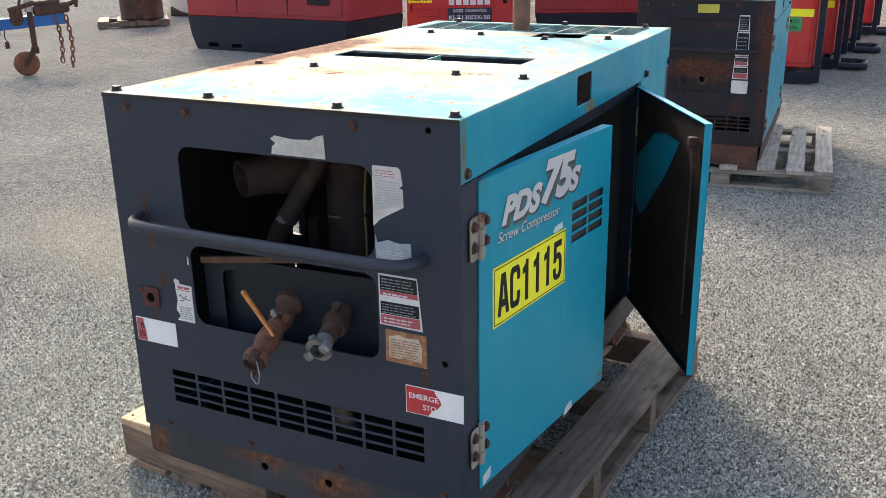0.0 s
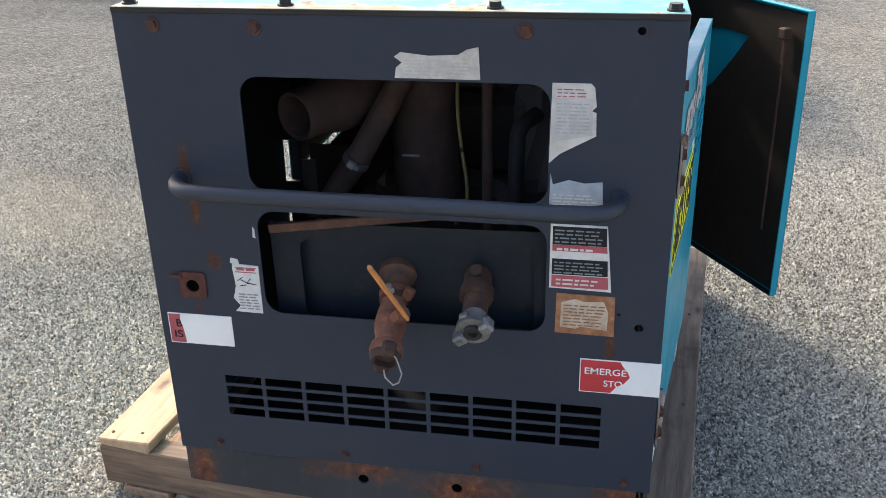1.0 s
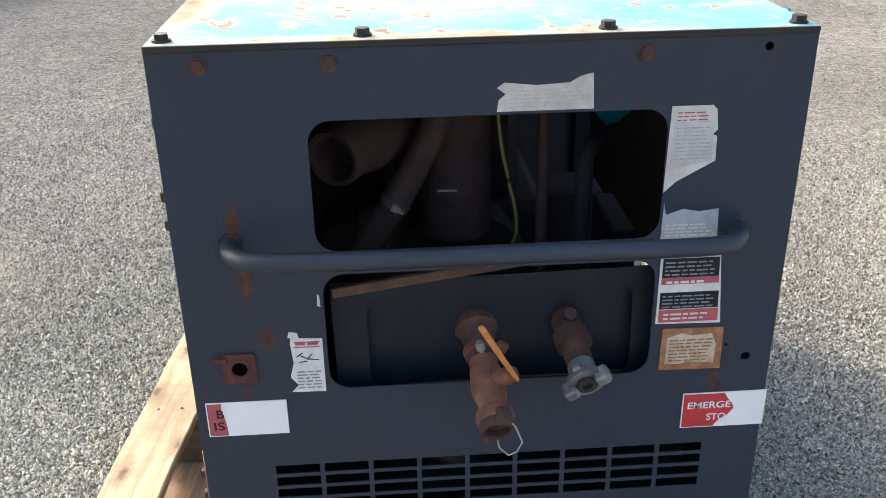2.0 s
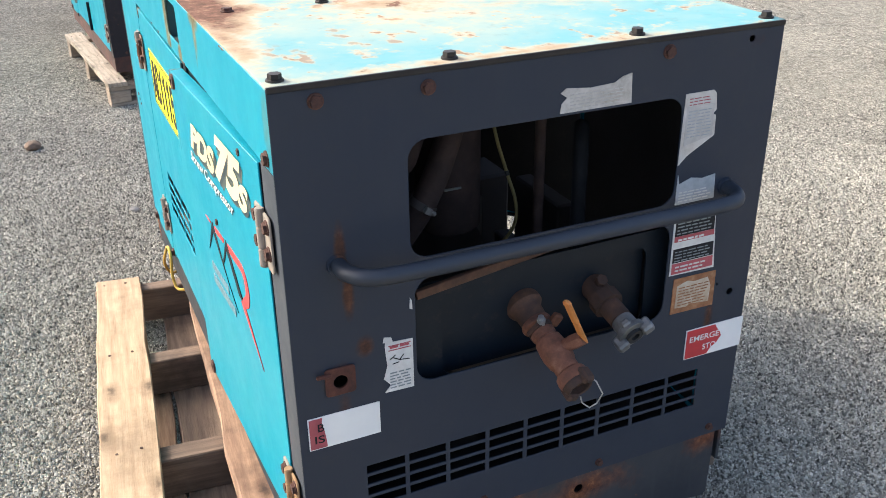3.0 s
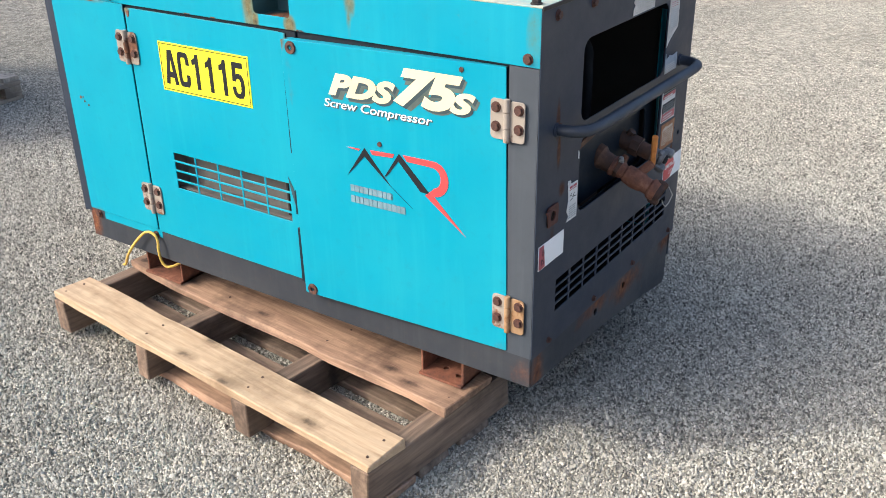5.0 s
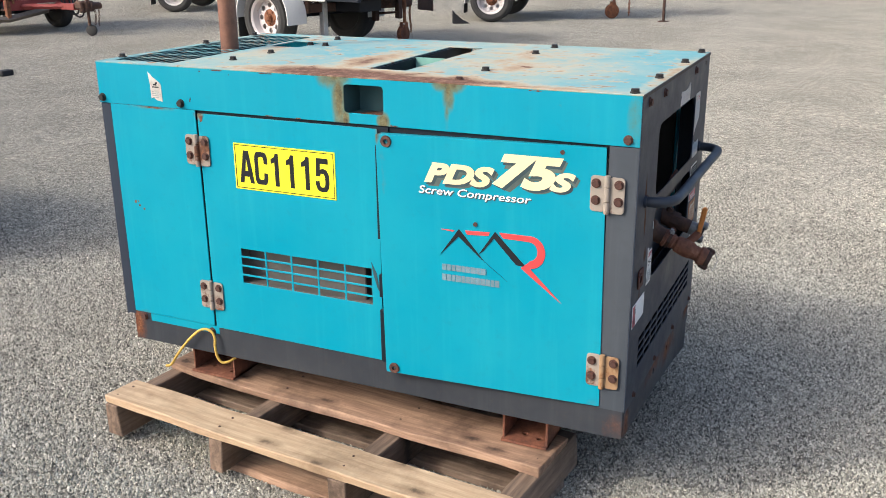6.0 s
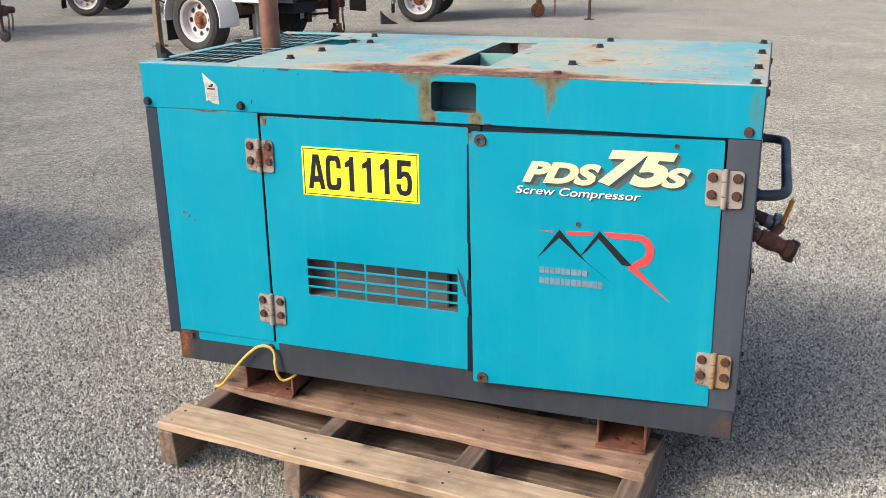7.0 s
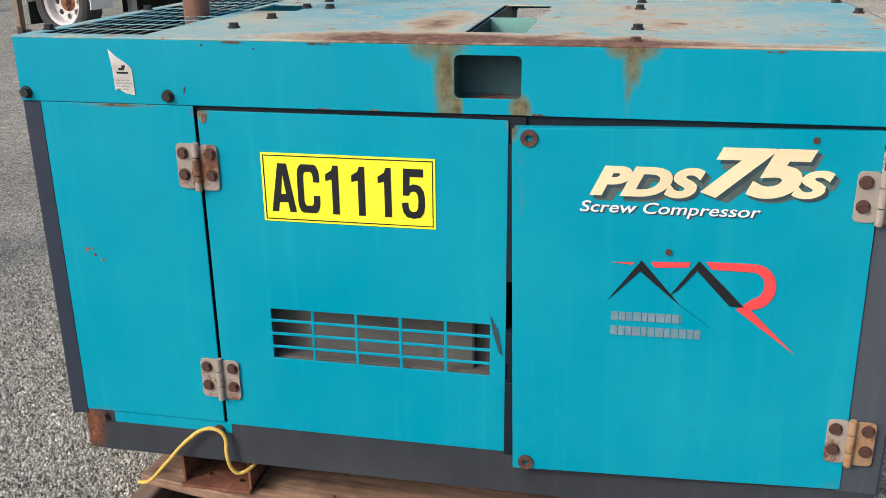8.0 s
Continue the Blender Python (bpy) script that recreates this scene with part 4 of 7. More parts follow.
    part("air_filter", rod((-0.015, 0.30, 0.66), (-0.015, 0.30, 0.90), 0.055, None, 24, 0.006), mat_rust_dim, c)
    part("filter_clip", box(-0.045, -0.015, 0.2435, 0.247, 0.744, 0.748, 0.001), mat_steel, c)
    part("yellow_cable", tube([(0.056, 0.262, 0.95), (0.045, 0.262, 0.87), (0.047, 0.246, 0.82), (0.056, 0.226, 0.766), (0.066, 0.211, 0.712), (0.064, 0.212, 0.68), (0.045, 0.225, 0.64)], 0.0028), mat_cable, c, "thin yellow cable")
    # two black blocks added to hide most of the bright ground past the right doorway
    part("battery_box", box(0.16, 0.31, 0.685, 0.80, 0.277, 0.56, 0.006), mat_black_in, c)
    part("fuel_filter_box", join(box(0.262, 0.300, 0.40, 0.574, 0.2765, 0.60, 0.004), box(0.264, 0.298, 0.574, 0.668, 0.2765, 0.438, 0.004)), mat_black_in, c)
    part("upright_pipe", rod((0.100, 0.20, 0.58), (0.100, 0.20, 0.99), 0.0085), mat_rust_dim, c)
    part("pipe_elbow", tube([(0.150, 0.16, 0.64), (0.150, 0.16, 0.79), (0.153, 0.165, 0.82), (0.175, 0.20, 0.835)], 0.012, True, 5), mat_shaded_black, c)
    part("cable_clip", rod((0.0555, 0.2265, 0.769), (0.0568, 0.2245, 0.762), 0.0036, None, 10), mat_bolt_black, c)
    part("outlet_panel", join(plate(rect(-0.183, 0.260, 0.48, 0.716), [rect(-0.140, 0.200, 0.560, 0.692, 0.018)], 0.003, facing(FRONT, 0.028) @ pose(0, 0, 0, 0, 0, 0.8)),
                              plate(rect(-0.145, 0.205, 0.555, 0.697), [], 0.003, facing(FRONT, 0.044) @ pose(0, 0, 0, 0, 0, 0.8))), mat_shaded_teal, c, "dark inner outlet panel with a pressed recess")
    part("panel_strip", moved(box(-0.19, 0.13, 0.016, 0.0235, 0.699, 0.712, 0.001), Matrix.Translation((-0.19, 0, 0.705)) @ pose(0, 0, 0, 0, -8.0, 0) @ Matrix.Translation((0.19, 0, -0.705))), mat_strip, c)
    if main:
        outlet_valve(c)
        claw_outlet(c)
    part("slot_flap", plate([(0.600, 0.962), (0.625, 0.962), (0.640, 0.968), (0.655, 0.962), (0.686, 0.962), (0.686, 1.0185), (0.600, 1.0185)], [], 0.003, facing(RIGHT, 0.004)), mat_green_in, c, "pale green sheet standing in the hood slot")
    return c


mat_skirt_in = painted("teal_recess_paint", (0.040, 0.110, 0.122), (0.11, 0.17, 0.172), 0.6, 0.4, 0.10, 0.3, spots=[((-0.34, -0.07, 0.766), (0.06, 0.06, 0.012), 0.9)])
mat_pipe = rusty("rusted_exhaust_steel", (0.10, 0.045, 0.028), (0.19, 0.085, 0.05), (0.28, 0.15, 0.10), 26, 0.6)
mat_cover = painted("rust_eaten_cover", (0.013, 0.013, 0.018), (0.03, 0.028, 0.03), 0.6, 0.5, 0.08, 0.3, tones=((0.030, 0.015, 0.011), (0.095, 0.035, 0.019), (0.17, 0.068, 0.037)), spots=[((0.0, -0.70, 0.52), (0.32, 0.1, 0.10), 0.95), ((0.1, -0.70, 0.74), (0.2, 0.1, 0.04), 0.5)])
mat_engine = plain("oily_engine_iron", (0.075, 0.062, 0.056), 0.6, 0.1, 0.5, 22, 0.001)
# rust darkened for the canopy's inside, the dimness there put into its colour
mat_rust_dim = rusty("dimmed_brown_rust", (0.022, 0.013, 0.010), (0.046, 0.026, 0.020), (0.080, 0.046, 0.035), 30, 0.85)
# almost black, in place of the shade round the pipes and floor
mat_shaded_black = plain("shaded_inside_black", (0.005, 0.006, 0.008), 0.85, 0, 0.4, 30)
mat_cable = plain("faded_yellow_cable", (0.22, 0.17, 0.06), 0.7, 0, 0.3, 60)
mat_latch = rusty("red_rusted_latch", (0.030, 0.012, 0.009), (0.080, 0.026, 0.016), (0.15, 0.058, 0.034), 60, 0.85)
mat_strip = rusty("brown_strip", (0.025, 0.014, 0.010), (0.075, 0.034, 0.018), (0.15, 0.075, 0.04), 35, 0.75)


def front_labels(front, m):
    np_ = sticker(front, [(0.010, 0.935), (0.120, 0.935), (0.118, 0.976), (0.104, 0.973), (0.092, 0.966), (0.055, 0.964), (0.018, 0.968), (0.010, 0.962), (0.020, 0.955), (0.012, 0.948)], mat_dirty_paper, m, "torn weathered white label")
    bars(np_, print_rows(0.024, 0.112, 0.939, 0.962, 5, 21, 0.3), mat_worn_print, m)
    wl = sticker(front, [(0.2085, 0.829), (0.222, 0.842), (0.245, 0.855), (0.267, 0.867), (0.266, 0.897), (0.260, 0.899), (0.266, 0.905), (0.263, 0.929), (0.258, 0.934), (0.2105, 0.934)], mat_dirty_paper, m, "torn white and grey data label")
    part("grey_print", plate([(0.214, 0.858), (0.262, 0.868), (0.261, 0.915), (0.214, 0.915)], [], 0.0008, m @ Matrix.Translation((0, 0, 0.0018))), mat_worn_print, wl, "", None)
    bars(wl, print_rows(0.217, 0.255, 0.917, 0.930, 3, 31, 0.25), mat_pink_ink, m @ Matrix.Translation((0, 0, 0.0006)))
    bars(wl, print_rows(0.217, 0.258, 0.870, 0.912, 9, 32, 0.3), mat_grey_label, m @ Matrix.Translation((0, 0, 0.0008)))
    gl = sticker(front, [(0.2105, 0.768), (0.280, 0.768), (0.278, 0.806), (0.255, 0.803), (0.235, 0.807), (0.2145, 0.800), (0.2110, 0.815)], mat_grey_label, m, "peeling grey label")
    bars(gl, print_rows(0.215, 0.272, 0.772, 0.790, 4, 41, 0.4), mat_paper, m)
    warning_label(front, m)
    rl = sticker(front, [(0.223, 0.582), (0.304, 0.581), (0.303, 0.642), (0.224, 0.643)], mat_rust_label, m, "rust-stained label")
    part("pale_field", plate([(0.230, 0.592), (0.252, 0.590), (0.258, 0.594), (0.294, 0.590), (0.295, 0.618), (0.288, 0.634), (0.262, 0.632), (0.250, 0.636), (0.231, 0.630)], [], 0.0008, m @ Matrix.Translation((0, 0, 0.0018))), mat_browned_paper, rl, "", None)
    bars(rl, print_rows(0.234, 0.290, 0.595, 0.630, 7, 51, 0.3), mat_rust_label, m @ Matrix.Translation((0, 0, 0.0006)))
    es = sticker(front, rect(0.260, 0.372, 0.489, 0.543), mat_white, m, "torn red and white emergency stop label")
    part("red_field", plate([(0.2615, 0.4905), (0.304, 0.4905), (0.312, 0.501), (0.322, 0.507), (0.330, 0.518), (0.326, 0.527), (0.320, 0.534), (0.316, 0.5415), (0.2615, 0.5415)], [], 0.0008, m @ Matrix.Translation((0, 0, 0.0018))), mat_red_ink, es, "", None)
    part("lettering", words("EMERGE", 0.267, 0.5195, 0.0105, 0.058, m, 0.012, 0, 0.0024), mat_white, es, "", None)
    part("lettering", words("STO", 0.294, 0.5005, 0.0105, 0.026, m, 0.012, 0, 0.0024), mat_white, es, "", None)
    bl = sticker(front, rect(-0.358, -0.256, 0.516, 0.567), mat_white, m, "torn red and white label")
    part("red_field", plate([(-0.3565, 0.5175), (-0.333, 0.5175), (-0.334, 0.530), (-0.336, 0.545), (-0.339, 0.555), (-0.338, 0.5655), (-0.3565, 0.5655)], [], 0.0008, m @ Matrix.Translation((0, 0, 0.0018))), mat_pink_ink, bl, "", None)
    part("lettering", words("B", -0.345, 0.5445, 0.0125, 0.009, m, 0.012, 0, 0.0024), mat_black_ink, bl, "", None)
    part("lettering", words("IS", -0.350, 0.526, 0.0125, 0.0135, m, 0.012, 0, 0.0024), mat_black_ink, bl, "", None)
    hl = sticker(front, [(-0.247, 0.578), (-0.2045, 0.577), (-0.2045, 0.654), (-0.244, 0.656), (-0.2445, 0.648), (-0.242, 0.62), (-0.2475, 0.60), (-0.238, 0.588)], mat_paper, m, "torn white handling label")
    bars(hl, print_rows(-0.239, -0.209, 0.583, 0.611, 6, 61, 0.35), mat_grey_ink, m)
    bars(hl, [(-0.240, -0.208, 0.6495, 0.0012), (-0.240, -0.208, 0.6425, 0.0012), (-0.238, -0.226, 0.646, 0.003), (-0.223, -0.210, 0.646, 0.003)], mat_pink_ink, m)
    for u, v, ang, n in ((-0.234, 0.632, 35, 0.010), (-0.228, 0.628, -30, 0.012), (-0.221, 0.630, 50, 0.009), (-0.217, 0.625, -8, 0.014), (-0.230, 0.622, 8, 0.010)):
        part("sketch_line", plate(rect(-n / 2, n / 2, -0.0006, 0.0006), [], 0.0005, m @ Matrix.Translation((u, v, 0.0018)) @ pose(0, 0, 0, 0, 0, ang)), mat_black_ink, hl, "", None)
    sticker(front, [(-0.2075, 0.700), (-0.2035, 0.698), (-0.2040, 0.712), (-0.2065, 0.716)], mat_paper, m)
    sticker(front, [(-0.247, 0.657), (-0.233, 0.655), (-0.235, 0.663), (-0.245, 0.665)], mat_paper, m)


def outlet_valve(c):
    """Rusted ball valve on a pipe flange: a straight body, a side stem with an orange lever, a claw mouth with a wire clip."""
    a, e = Vector((-0.009, 0.046, 0.632)), Vector((0.003, -0.097, 0.571))
    d = (e - a).normalized()
    run = Matrix.Translation(a) @ d.to_track_quat("Z", "Y").to_matrix().to_4x4()
    v = part("outlet_valve", lathe([(0.0, 0.034), (0.0225, 0.034), (0.0235, 0.037), (0.0225, 0.042), (0.0180, 0.044), (0.0185, 0.060), (0.0160, 0.062), (0.0160, 0.066), (0.0200, 0.069), (0.0215, 0.082),
                                    (0.0225, 0.094), (0.0205, 0.108), (0.0180, 0.114), (0.0180, 0.126), (0.0225, 0.130), (0.0240, 0.138), (0.0225, 0.146), (0.0, 0.146)], 26, run), mat_valve, c, "rusted ball valve")
    part("wall_flange", lathe([(0.0, -0.014), (0.0270, -0.014), (0.0285, -0.008), (0.0285, 0.004), (0.0240, 0.010), (0.0215, 0.014), (0.0205, 0.035), (0.0, 0.035)], 26, run), mat_rust_dark, v, "dark rusted pipe flange")
    part("lock_ring", lathe([(0.0180, 0.0455), (0.0218, 0.0455), (0.0218, 0.0530), (0.0180, 0.0530), (0.0180, 0.0455)], 6, run), mat_rust_dark, v)
    mouth = run @ Matrix.Translation((0, 0, 0.146))
    lugs = [moved(box(0.012, 0.027, -0.010, 0.010, -0.010, 0.014, 0.004), mouth @ pose(0, 0, 0, 0, 0, ang)) for ang in (70, 250)]
    part("valve_mouth", join(lathe([(0.0, 0.001), (0.0135, 0.001), (0.0150, 0.010), (0.0185, 0.011), (0.0215, 0.004), (0.0220, -0.004)], 22, mouth), *lugs), mat_rust_dark, v, "dark rusted claw mouth")
    f, t = Vector((0.024, -0.064, 0.629)), Vector((-0.016, -0.080, 0.704))
    root = run @ Vector((0, 0, 0.088))
    part("stem", join(rod(root, root + (f - root) * 0.75, 0.0115, 0.0095, 14), rod(root + (f - root) * 0.62, f, 0.0115, 0.0105, 6)), mat_valve, v)
    ax = (t - f).normalized()
    q = Matrix.Translation(f) @ ax.to_track_quat("Z", "Y").to_matrix().to_4x4()
    n = (t - f).length
    lever = join(moved(box(-0.0058, 0.0058, -0.0030, 0.0030, -0.012, n * 0.45, 0.0022), q), moved(box(-0.0064, 0.0064, -0.0034, 0.0034, n * 0.42, n - 0.004, 0.0028), q), moved(rod((0, -0.0032, n - 0.005), (0, 0.0032, n - 0.005), 0.0066, None, 14, 0.0015), q))
    part("lever", lever, mat_orange, v, "orange coated valve lever")
    side = Vector((-0.004, -0.004, 0.022))
    hub = run @ Vector((0, 0, 0.052))
    part("bleed_screw", join(rod(hub + side * 0.7, hub + side * 1.15, 0.0065, None, 6), rod(hub + side * 1.1, hub + side * 1.35, 0.0045, None, 10)), mat_steel, v, "bright bleed screw")
    part("bleed_cap", moved(box(-0.008, 0.008, -0.006, 0.006, -0.010, 0.010, 0.003), Matrix.Translation((0.017, -0.002, 0.627)) @ pose(0, 0, 0, 10, 30, 0)), mat_rust, v)
    part("wire_clip", tube([(0.012, -0.098, 0.590), (0.022, -0.106, 0.583), (0.030, -0.112, 0.564), (0.024, -0.108, 0.547), (0.015, -0.104, 0.540), (0.004, -0.102, 0.550), (0.002, -0.100, 0.560)], 0.0011, False), mat_steel, v, "bent wire clip")


def claw_outlet(c):
    """Outlet pipe with a cast claw coupling."""
    a, b = Vector((0.108, 0.060, 0.642)), Vector((0.117, -0.054, 0.604))
    d = (b - a).normalized()
    q = d.to_track_quat("Z", "Y").to_matrix().to_4x4()
    v = part("air_outlet", join(rod(a - d * 0.01, a + d * 0.045, 0.020), rod(a + d * 0.04, a + d * 0.060, 0.0245, None, 8), rod(a + d * 0.05, b - d * 0.03, 0.0175), rod(a + d * 0.02 + Vector((0.0, -0.01, 0.012)), a + d * 0.02 + Vector((0.0, -0.020, 0.024)), 0.009, None, 6)), mat_rust_dark, c, "dark rusted outlet fitting")
    small = Matrix.Translation(b - d * 0.032) @ q @ Matrix.Diagonal((0.78, 0.78, 0.9, 1))
    ring = moved(lathe([(0.013, 0.0), (0.0205, 0.0), (0.0225, 0.008), (0.0225, 0.022), (0.030, 0.026), (0.031, 0.036), (0.013, 0.036), (0.013, 0.0)], 24), small)
    lugs = [moved(box(0.016, 0.040, -0.011, 0.011, 0.024, 0.048, 0.004), small @ pose(0, 0, 0, 0, 0, ang)) for ang in (35, 215)]
    lugs += [moved(box(0.016, 0.034, -0.009, 0.009, 0.018, 0.030, 0.003), small @ pose(0, 0, 0, 0, 0, ang)) for ang in (125, 305)]
    part("claw_coupling", join(ring, *lugs), mat_cast, v, "dull cast zinc claw coupling")
    part("coupling_seal", moved(lathe([(0.0085, 0.036), (0.0165, 0.036), (0.0165, 0.042), (0.0085, 0.042), (0.0085, 0.036)], 20), small), mat_rubber, v)


mat_valve = rusty("orange_brown_rust", (0.065, 0.026, 0.016), (0.17, 0.066, 0.036), (0.30, 0.145, 0.085), 55, 0.8)
mat_cast = plain("dull_zinc_casting", (0.20, 0.20, 0.195), 0.5, 0.6, 0.6, 70, 0.001)
unit = compressor("air_compressor", "faded teal and slate air compressor on a pallet, one door open", mat_teal, mat_top, mat_skirt, mat_slate, mat_base, True)
unit.matrix_basis = pose(0, 0.70, 0.134)


def door(parent, side, y0, y1, z0, z1, holes, mat, label, out=0.0, free_edge=True):
    """A panel door: an outer skin with turned edges and a dark lining."""
    W, s = 0.37, (1 if side is RIGHT else -1)
    m = facing(side, s * W)
    skin = part("door", plate(rect(*sorted((s * y0, s * y1)), z0, z1, 0.003, 2), holes, 0.0025, m @ Matrix.Translation((0, 0, out)), 0.0006), mat, parent, label)
    for ya, yb, za, zb in ((y0 + 0.0005, y0 + 0.003, z0 + 0.001, z1 - 0.001), *([(y1 - 0.003, y1 - 0.0005, z0 + 0.001, z1 - 0.001)] if free_edge else []), (y0 + 0.003, y1 - 0.003, z1 - 0.003, z1 - 0.0007), (y0 + 0.003, y1 - 0.003, z0 + 0.0007, z0 + 0.003)):
        # some flanges take the near-black paint, standing for the shade inside
        part("edge_flange", box(*sorted((s * (W + out - 0.0027), s * (W + out - (0.016 if side is RIGHT and y0 > 0.5 else 0.022)))), ya, yb, za, zb, 0.0), mat_shaded_teal if (side is LEFT and zb - za > 0.1) or (side is RIGHT and y0 > 0.5 and zb < 0.5) else mat, skin)
    return skin, m @ Matrix.Translation((0, 0, out))


def swing(ob, x, y, angle):
    """Turns a part about an upright hinge at (x, y)."""
    o = BASE[top_of(ob)]
    h = Vector((x - o.x, y - o.y, 0))
    ob.matrix_basis = Matrix.Translation(h) @ pose(0, 0, 0, 0, 0, angle) @ Matrix.Translation(-h)


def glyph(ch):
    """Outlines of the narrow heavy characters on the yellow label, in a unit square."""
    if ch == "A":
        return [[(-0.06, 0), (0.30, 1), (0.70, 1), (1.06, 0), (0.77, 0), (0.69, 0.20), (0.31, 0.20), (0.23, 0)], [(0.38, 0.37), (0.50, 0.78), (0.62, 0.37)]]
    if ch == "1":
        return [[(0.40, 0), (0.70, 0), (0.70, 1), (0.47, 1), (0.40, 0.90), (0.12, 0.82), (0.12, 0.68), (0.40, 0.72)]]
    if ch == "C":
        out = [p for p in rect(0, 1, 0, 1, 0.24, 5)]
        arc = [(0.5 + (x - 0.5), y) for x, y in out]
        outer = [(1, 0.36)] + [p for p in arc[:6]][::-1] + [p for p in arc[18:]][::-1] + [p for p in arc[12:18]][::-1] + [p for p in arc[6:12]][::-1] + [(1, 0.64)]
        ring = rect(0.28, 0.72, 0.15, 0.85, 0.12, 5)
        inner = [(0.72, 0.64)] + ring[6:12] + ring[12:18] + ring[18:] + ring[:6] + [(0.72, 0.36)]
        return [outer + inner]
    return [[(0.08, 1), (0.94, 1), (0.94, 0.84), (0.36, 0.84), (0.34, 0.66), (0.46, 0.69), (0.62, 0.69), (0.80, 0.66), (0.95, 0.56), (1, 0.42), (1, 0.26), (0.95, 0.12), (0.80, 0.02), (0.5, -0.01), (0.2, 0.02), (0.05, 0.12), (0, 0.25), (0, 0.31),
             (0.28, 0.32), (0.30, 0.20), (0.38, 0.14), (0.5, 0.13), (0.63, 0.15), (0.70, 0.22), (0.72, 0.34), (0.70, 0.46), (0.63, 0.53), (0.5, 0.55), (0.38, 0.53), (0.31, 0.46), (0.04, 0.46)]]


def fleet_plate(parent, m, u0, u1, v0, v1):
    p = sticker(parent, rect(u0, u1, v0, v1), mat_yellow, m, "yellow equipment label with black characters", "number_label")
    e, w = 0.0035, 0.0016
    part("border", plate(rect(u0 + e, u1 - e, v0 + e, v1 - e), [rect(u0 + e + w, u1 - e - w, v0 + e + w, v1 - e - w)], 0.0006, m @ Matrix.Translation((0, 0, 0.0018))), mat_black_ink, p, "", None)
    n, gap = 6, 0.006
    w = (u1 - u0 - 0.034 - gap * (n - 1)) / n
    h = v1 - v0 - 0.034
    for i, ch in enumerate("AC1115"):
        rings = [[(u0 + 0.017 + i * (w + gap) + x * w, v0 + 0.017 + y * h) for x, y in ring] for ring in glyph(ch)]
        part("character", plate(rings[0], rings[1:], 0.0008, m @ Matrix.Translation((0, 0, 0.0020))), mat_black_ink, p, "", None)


def model_name(parent, m, u0, v0, mat):
    """Slanted model lettering with its printed shadow, and the line below it."""
    for text, u, v, h, w in (("PDS", 0.0, 0.0, 0.047, 0.166), ("75", 0.160, 0.003, 0.076, 0.158), ("S", 0.288, 0.006, 0.043, 0.057)):
        for du, dv, bold, lift, ink in ((0.0050, -0.0048, 0.060, 0.0010, mat_shade_ink), (0.0090, -0.0078, 0.105, 0.0006, mat_film)):
            part("letter_shadow", words(text, u0 + u + du, v0 + v + dv, h, w, m, bold, 0.32, lift), ink, parent, "", None)
        part("lettering", words(text, u0 + u, v0 + v, h, w, m, 0.052, 0.32, 0.0016), mat, parent, "", None)
    part("letter_shadow", words("Screw Compressor", u0 - 0.011, v0 - 0.033, 0.023, 0.262, m, 0.020, 0.2, 0.0008), mat_shade_ink, parent, "", None)
    part("lettering", words("Screw Compressor", u0 - 0.013, v0 - 0.031, 0.023, 0.262, m, 0.010, 0.2, 0.0016), mat_white if mat is mat_cream else mat, parent, "", None)


def owner_mark(parent, m):
    """Two black peaks and a red hook, with two grey bars below."""
    lift = m @ Matrix.Translation((0, 0, 0.0012))
    for pts in ([(-0.438, 0.634), (-0.391, 0.701), (-0.329, 0.630), (-0.276, 0.592), (-0.338, 0.637), (-0.392, 0.683)], [(-0.345, 0.646), (-0.306, 0.704), (-0.234, 0.632), (-0.256, 0.633), (-0.308, 0.688), (-0.333, 0.656)]):
        part("peak", plate(pts, [], 0.0014, lift), mat_black_ink, parent, "", None)
    part("red_stroke", plate([(-0.436, 0.696), (-0.402, 0.697), (-0.405, 0.693)], [], 0.0014, lift), mat_logo_red, parent, "", None)
    part("red_stroke", plate([(-0.377, 0.699), (-0.318, 0.701), (-0.321, 0.693), (-0.371, 0.690)], [], 0.0014, lift), mat_logo_red, parent, "", None)
    arc = [(-0.225 + 0.034 * math.cos(radians(a)), 0.666 + 0.037 * math.sin(radians(a))) for a in range(90, -91, -15)]
    inner = [(-0.228 + 0.020 * math.cos(radians(a)), 0.668 + 0.022 * math.sin(radians(a))) for a in range(-80, 91, 17)]
    part("red_stroke", plate([(-0.296, 0.703)] + arc + [(-0.152, 0.558), (-0.246, 0.628), (-0.232, 0.639)] + inner + [(-0.287, 0.691)], [], 0.0014, lift), mat_logo_red, parent, "", None)
    for u0, u1, v0, v1 in ((-0.432, -0.326, 0.600, 0.614), (-0.432, -0.294, 0.575, 0.590)):
        r = random.Random(9)
        u = u0
        pieces = []
        while u < u1:
            w = min(r.uniform(0.008, 0.013), u1 - u)
            pieces.append(plate(rect(u, u + w, v0, v1), [], 0.0014, lift))
            u += w + 0.0015
        part("print_bar", join(*pieces), mat_faint_print, parent, "", None)


